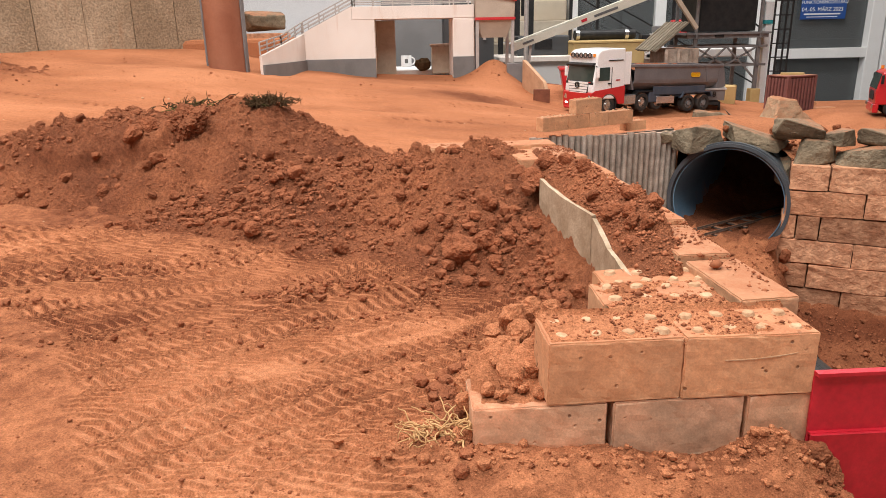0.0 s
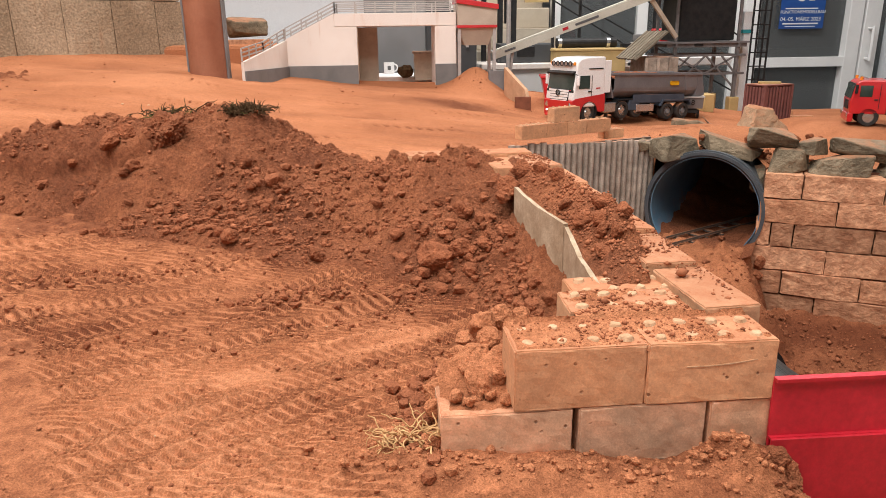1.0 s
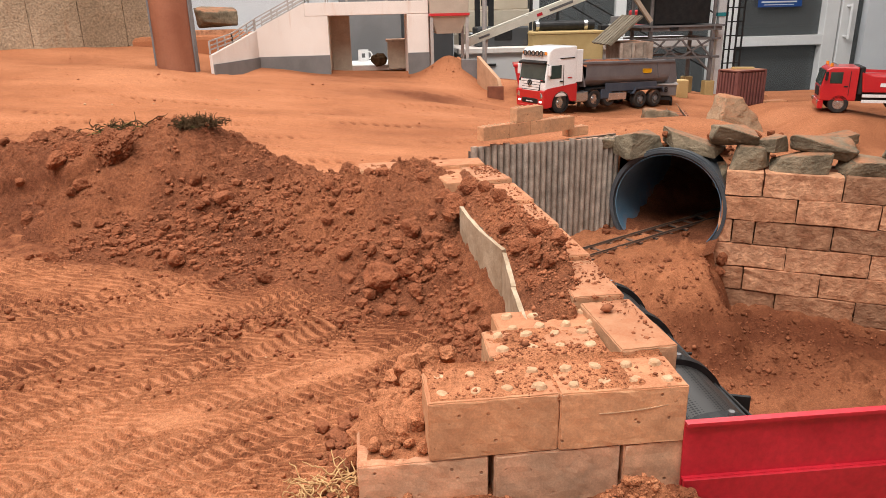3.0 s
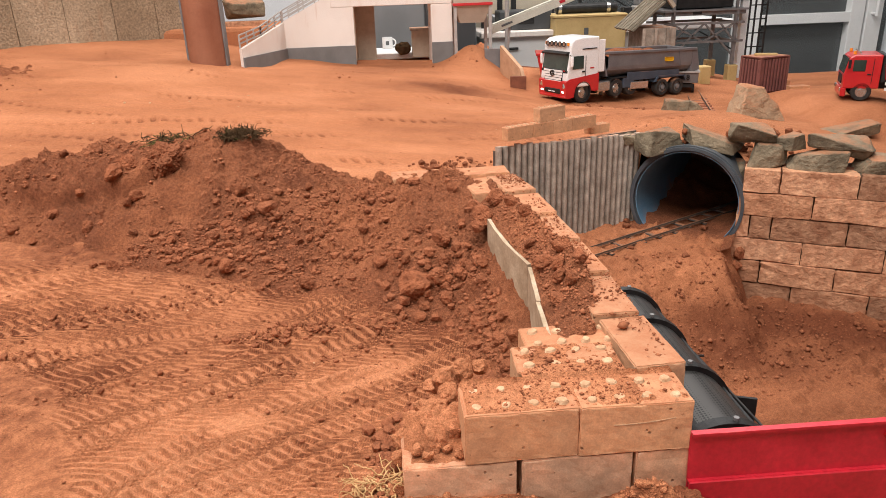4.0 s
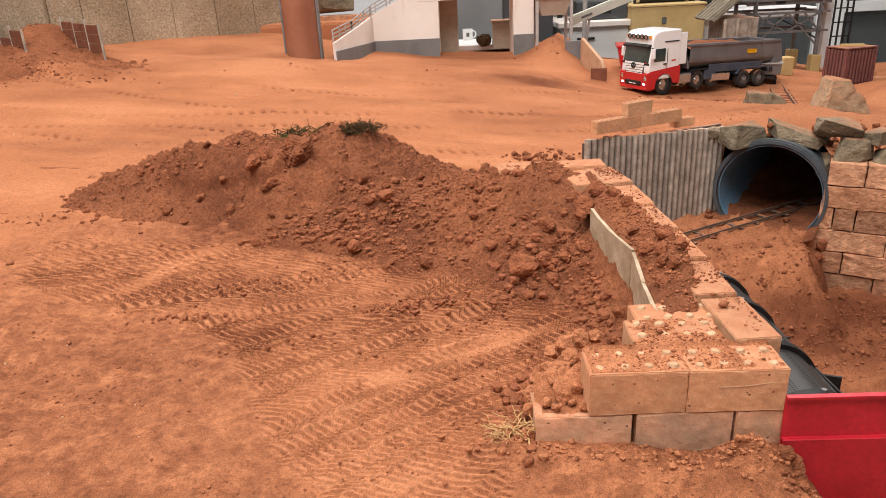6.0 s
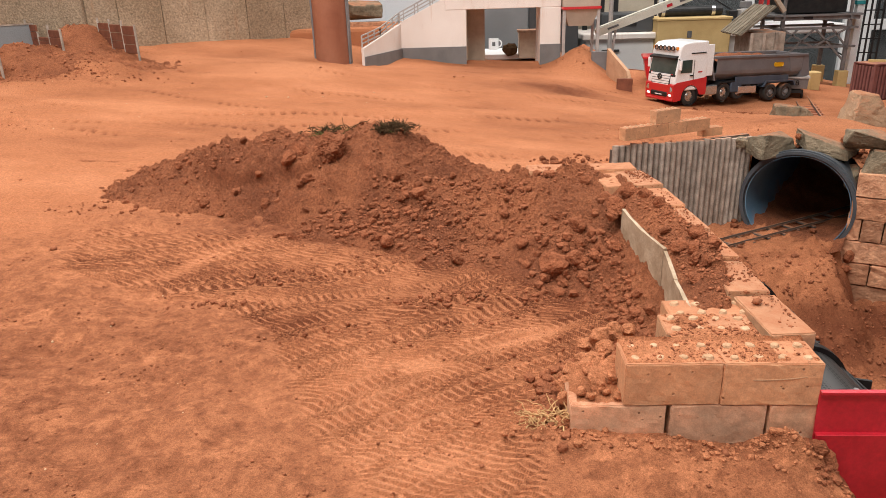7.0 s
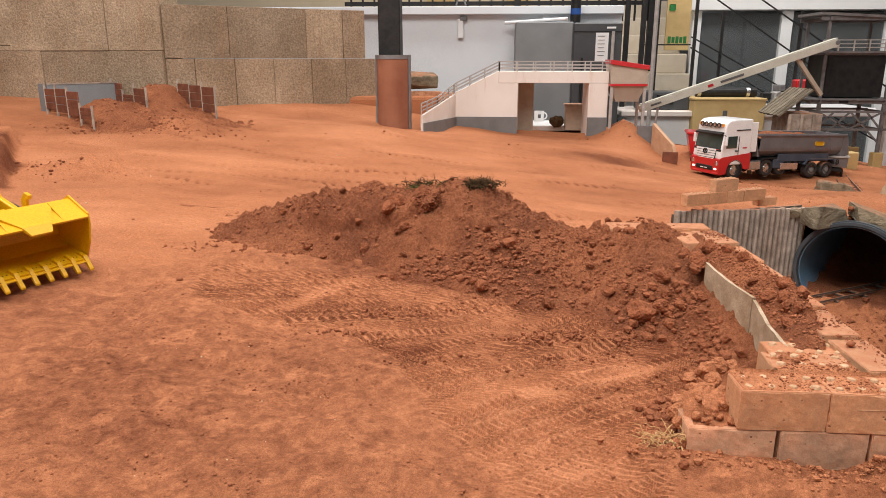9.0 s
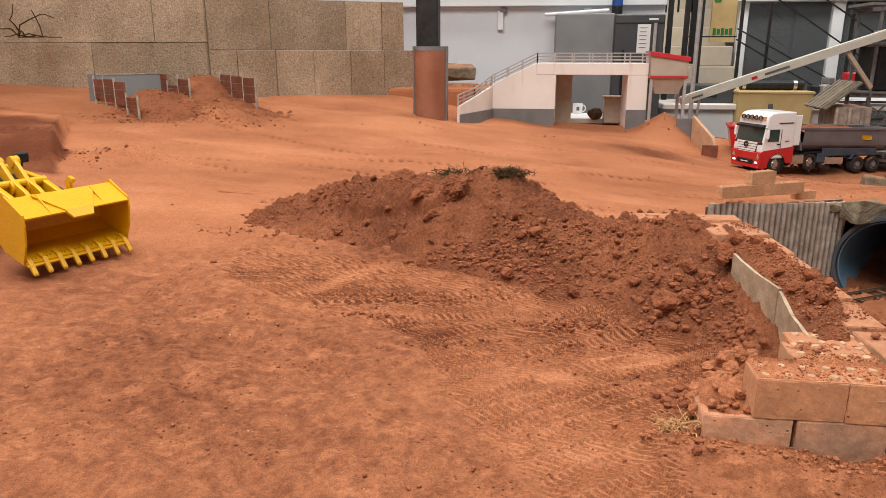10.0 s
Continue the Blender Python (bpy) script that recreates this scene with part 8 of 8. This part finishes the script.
door = thing("door_1", pose(0, 0, 0), "white framed glass door with a poster and handle", "door", kind="structure")
for x, w in ((3.305, 0.14), (4.265, 0.13)):
    part("stile", box(B(), w, 0.09, 1.90, x, GY - 0.01, -0.02, 0, 0, 0, 0.005), M_WHITEFRAME, door)
part("transom", box(B(), 0.86, 0.085, 0.085, 3.79, GY - 0.01, 0.047, 0, 0, 0, 0.004), M_WHITEFRAME, door)
part("bottom_rail", box(B(), 0.86, 0.085, 0.16, 3.79, GY - 0.01, -0.87, 0, 0, 0, 0.004), M_WHITEFRAME, door)
framed(3.37, 4.21, 0.09, 0.9, parent=door)
framed(3.37, 4.21, -0.79, 0.005, parent=door)
bm = B()
rod(bm, (4.40, GY - 0.12, 0.05), (4.40, GY - 0.12, 0.35), 0.014, 10)
rod(bm, (4.40, GY - 0.12, 0.33), (4.40, GY - 0.03, 0.33), 0.012, 8)
rod(bm, (4.40, GY - 0.12, 0.07), (4.40, GY - 0.03, 0.07), 0.012, 8)
part("handle", bm, M_WHITEFRAME, door, "white bow handle")
door2 = thing("door_2", pose(0, 0, 0), "white framed glass door leaf beside the first", "door", kind="structure")
part("stile", box(B(), 0.15, 0.09, 1.90, 4.425, GY - 0.01, -0.02, 0, 0, 0, 0.005), M_WHITEFRAME, door2)
framed(4.50, 5.3, -0.9, 0.9, parent=door2)
structure("wall_side", box(B(), 2.6, 0.3, 2.0, 5.9, GY + 0.1, 0.0), M_WHITEWALL, "plain white wall beside the doors")
poster = thing("poster", pose(3.78, GY - 0.012, 0.53), "blue event poster with white lettering on the door", "poster")
part("sheet", box(B(), 0.41, 0.003, 0.42, 0, 0, 0.015), M_BLUE, poster)
part("emblem", tube(B(), 0.055, 0.038, 0, 0.002, 28), M_WHITEINK, poster, m=pose(-0.02, -0.002, 0.09, 90))
part("emblem_bar", box(B(), 0.05, 0.002, 0.10, 0.075, -0.003, 0.09), M_WHITEINK, poster)
number("FUNKTIONSMODELLBAU", poster, pose(0.005, -0.0025, -0.055, 90), 0.037, M_WHITEINK, "lettering")
number("04.-05. MÄRZ 2023", poster, pose(-0.01, -0.0025, -0.115, 90), 0.047, M_WHITEINK, "lettering")
part("lettering_bar", box(B(), 0.30, 0.002, 0.010, -0.01, -0.0028, -0.025), M_WHITEINK, poster)
part("lettering_bar", box(B(), 0.33, 0.002, 0.012, -0.01, -0.0028, -0.152), M_WHITEINK, poster)
part("lettering_bar", box(B(), 0.28, 0.002, 0.006, -0.01, -0.0028, -0.176), M_WHITEINK, poster)
# a grey radiator cupboard and shelf seen behind the panes
tagged(part("cupboard", box(B(), 0.8, 0.4, 1.1, 4.1, 6.9, -0.4), M_FRIDGE), "grey cupboard standing behind the glass door", "cupboard")
structure("inner_wall", box(B(), 4.4, 0.1, 2.2, 3.4, 7.6, 0.1), M_FRIDGE, "dark interior behind the glazing")

# ---- counter, crate and boxes in front of the glazing ----
counter = thing("counter", pose(0, 0, 0), "white cupboard with a cream worktop", "counter")
part("body", box(B(), 1.1, 0.5, 1.05, 1.30, 5.15, -0.43), M_WHITEFRAME, counter)
part("worktop", box(B(), 1.16, 0.56, 0.04, 1.30, 5.13, 0.115, 0, 0, 0, 0.006), M_PLASTER, counter, "cream worktop")
part("handle", rod(B(), (0.86, 4.88, 0.02), (0.98, 4.88, 0.02), 0.008, 8), M_BLACK, counter)
crate = thing("wooden_crate", pose(1.46, 4.98, -0.05), "ochre plywood crate with a hand hole", "crate")
part("body", box(B(), 0.49, 0.34, 0.262, 0, 0, 0.131, 0, 0, 0, 0.006), M_PLYWOOD, crate)
part("lid", box(B(), 0.50, 0.35, 0.018, 0, 0, 0.268, 0, 0, 0, 0.004), M_PLYWOOD, crate)
part("hand_hole", box(B(), 0.004, 0.08, 0.03, 0.246, 0.0, 0.17, 0, 0, 0, 0.002), M_BLACK, crate)
part("shield", box(B(), 0.03, 0.004, 0.045, -0.03, -0.1715, 0.17, 0, 0, 0, 0.004), M_INK, crate)
cyl = thing("black_tube", pose(1.48, 4.97, 0.262), "thick black tube with bright bands on the crate", "tube")
part("tube", rod(B(), (-0.22, 0, 0), (0.2, 0, 0), 0.033, 18), M_BLACK, cyl)
for x in (-0.20, 0.14):
    part("band", rod(B(), (x - 0.012, 0, 0), (x + 0.012, 0, 0), 0.0345, 18), M_CHROME, cyl)
case = thing("tool_case", pose(1.04, 5.05, 0.135), "dark grey plastic tool case on the worktop", "tool case")
part("shell", box(B(), 0.36, 0.22, 0.13, 0, 0, 0.065, 0, 0, 0, 0.012, 2), M_FRIDGEDOOR, case)
part("latch", box(B(), 0.12, 0.012, 0.07, 0.0, -0.112, 0.075, 0, 0, 0, 0.004), M_BLACK, case)
clutter = thing("camera_gear", pose(1.84, 5.05, 0.20), "black and grey electronic gear on the worktop", "equipment")
for i, (x, z, s) in enumerate(((-0.06, 0.03, 0.06), (0.02, 0.03, 0.07), (0.10, 0.045, 0.08), (0.03, 0.09, 0.05))):
    part("case", box(B(), s, 0.08, s * 0.9, x, 0, z, 0, 0, 5 * i, 0.006), (M_BLACK, M_STEEL, M_BLACK, M_GREYSTEEL)[i], clutter)
part("dial", rod(B(), (0.02, -0.05, 0.035), (0.02, -0.035, 0.035), 0.022, 16), M_CHROME, clutter)
tagged(part("side_table", box(B(), 0.75, 0.5, 0.06, 2.1, 5.1, 0.13, 0, 0, 0, 0.008), M_WHITEFRAME), "white tabletop beside the crate", "table")
tagged(part("red_toolbox", box(B(), 0.10, 0.09, 0.10, 2.02, 5.05, 0.30, 0, 0, 0, 0.01), M_REDLAC), "small red and black machine on the table", "machine")

# things seen through the bridge
tagged(part("white_table", box(B(), 0.6, 0.35, 0.03, 0.12, 3.92, 0.112, 0, 0, 0, 0.003), M_PAPER), "white tabletop behind the bridge", "table")
mug = thing("mug", pose(0.086, 4.04, 0.128) @ Matrix.Diagonal((0.8, 0.8, 0.8, 1)), "white china mug with a dark print", "mug")
bm = tube(B(), 0.036, 0.032, 0.0, 0.075, 32)
bmesh.ops.create_cone(bm, cap_ends=True, segments=32, radius1=0.033, radius2=0.033, depth=0.006, matrix=pose(0, 0, 0.004))
part("cup", bm, M_WHITE, mug)
hb = B()
for i in range(10):
    a0, a1 = math.pi * (i / 10 - 0.5), math.pi * ((i + 1) / 10 - 0.5)
    rod(hb, (0.034 + 0.024 * math.cos(a0), 0, 0.038 + 0.024 * math.sin(a0)), (0.034 + 0.024 * math.cos(a1), 0, 0.038 + 0.024 * math.sin(a1)), 0.005, 8)
part("handle", hb, M_WHITE, mug)
part("print", box(B(), 0.022, 0.002, 0.028, 0.0, -0.0355, 0.038), M_INK, mug)
crate2 = thing("small_cabinet", pose(0.265, 3.72, 0.11), "small grey-brown model cabinet with a lid", "model cabinet")
part("body", box(B(), 0.11, 0.10, 0.13, 0, 0, 0.065), M_POST, crate2)
part("lid", box(B(), 0.125, 0.115, 0.012, 0, 0, 0.136), M_SLAT, crate2)
tagged(part("dark_sack", clod_mesh(77, 3, 0.25), M_MOSS), "small dark sack behind the bridge", "sack").matrix_world = pose(0.165, 3.70, 0.155) @ Matrix.Diagonal((0.04, 0.035, 0.04, 1))
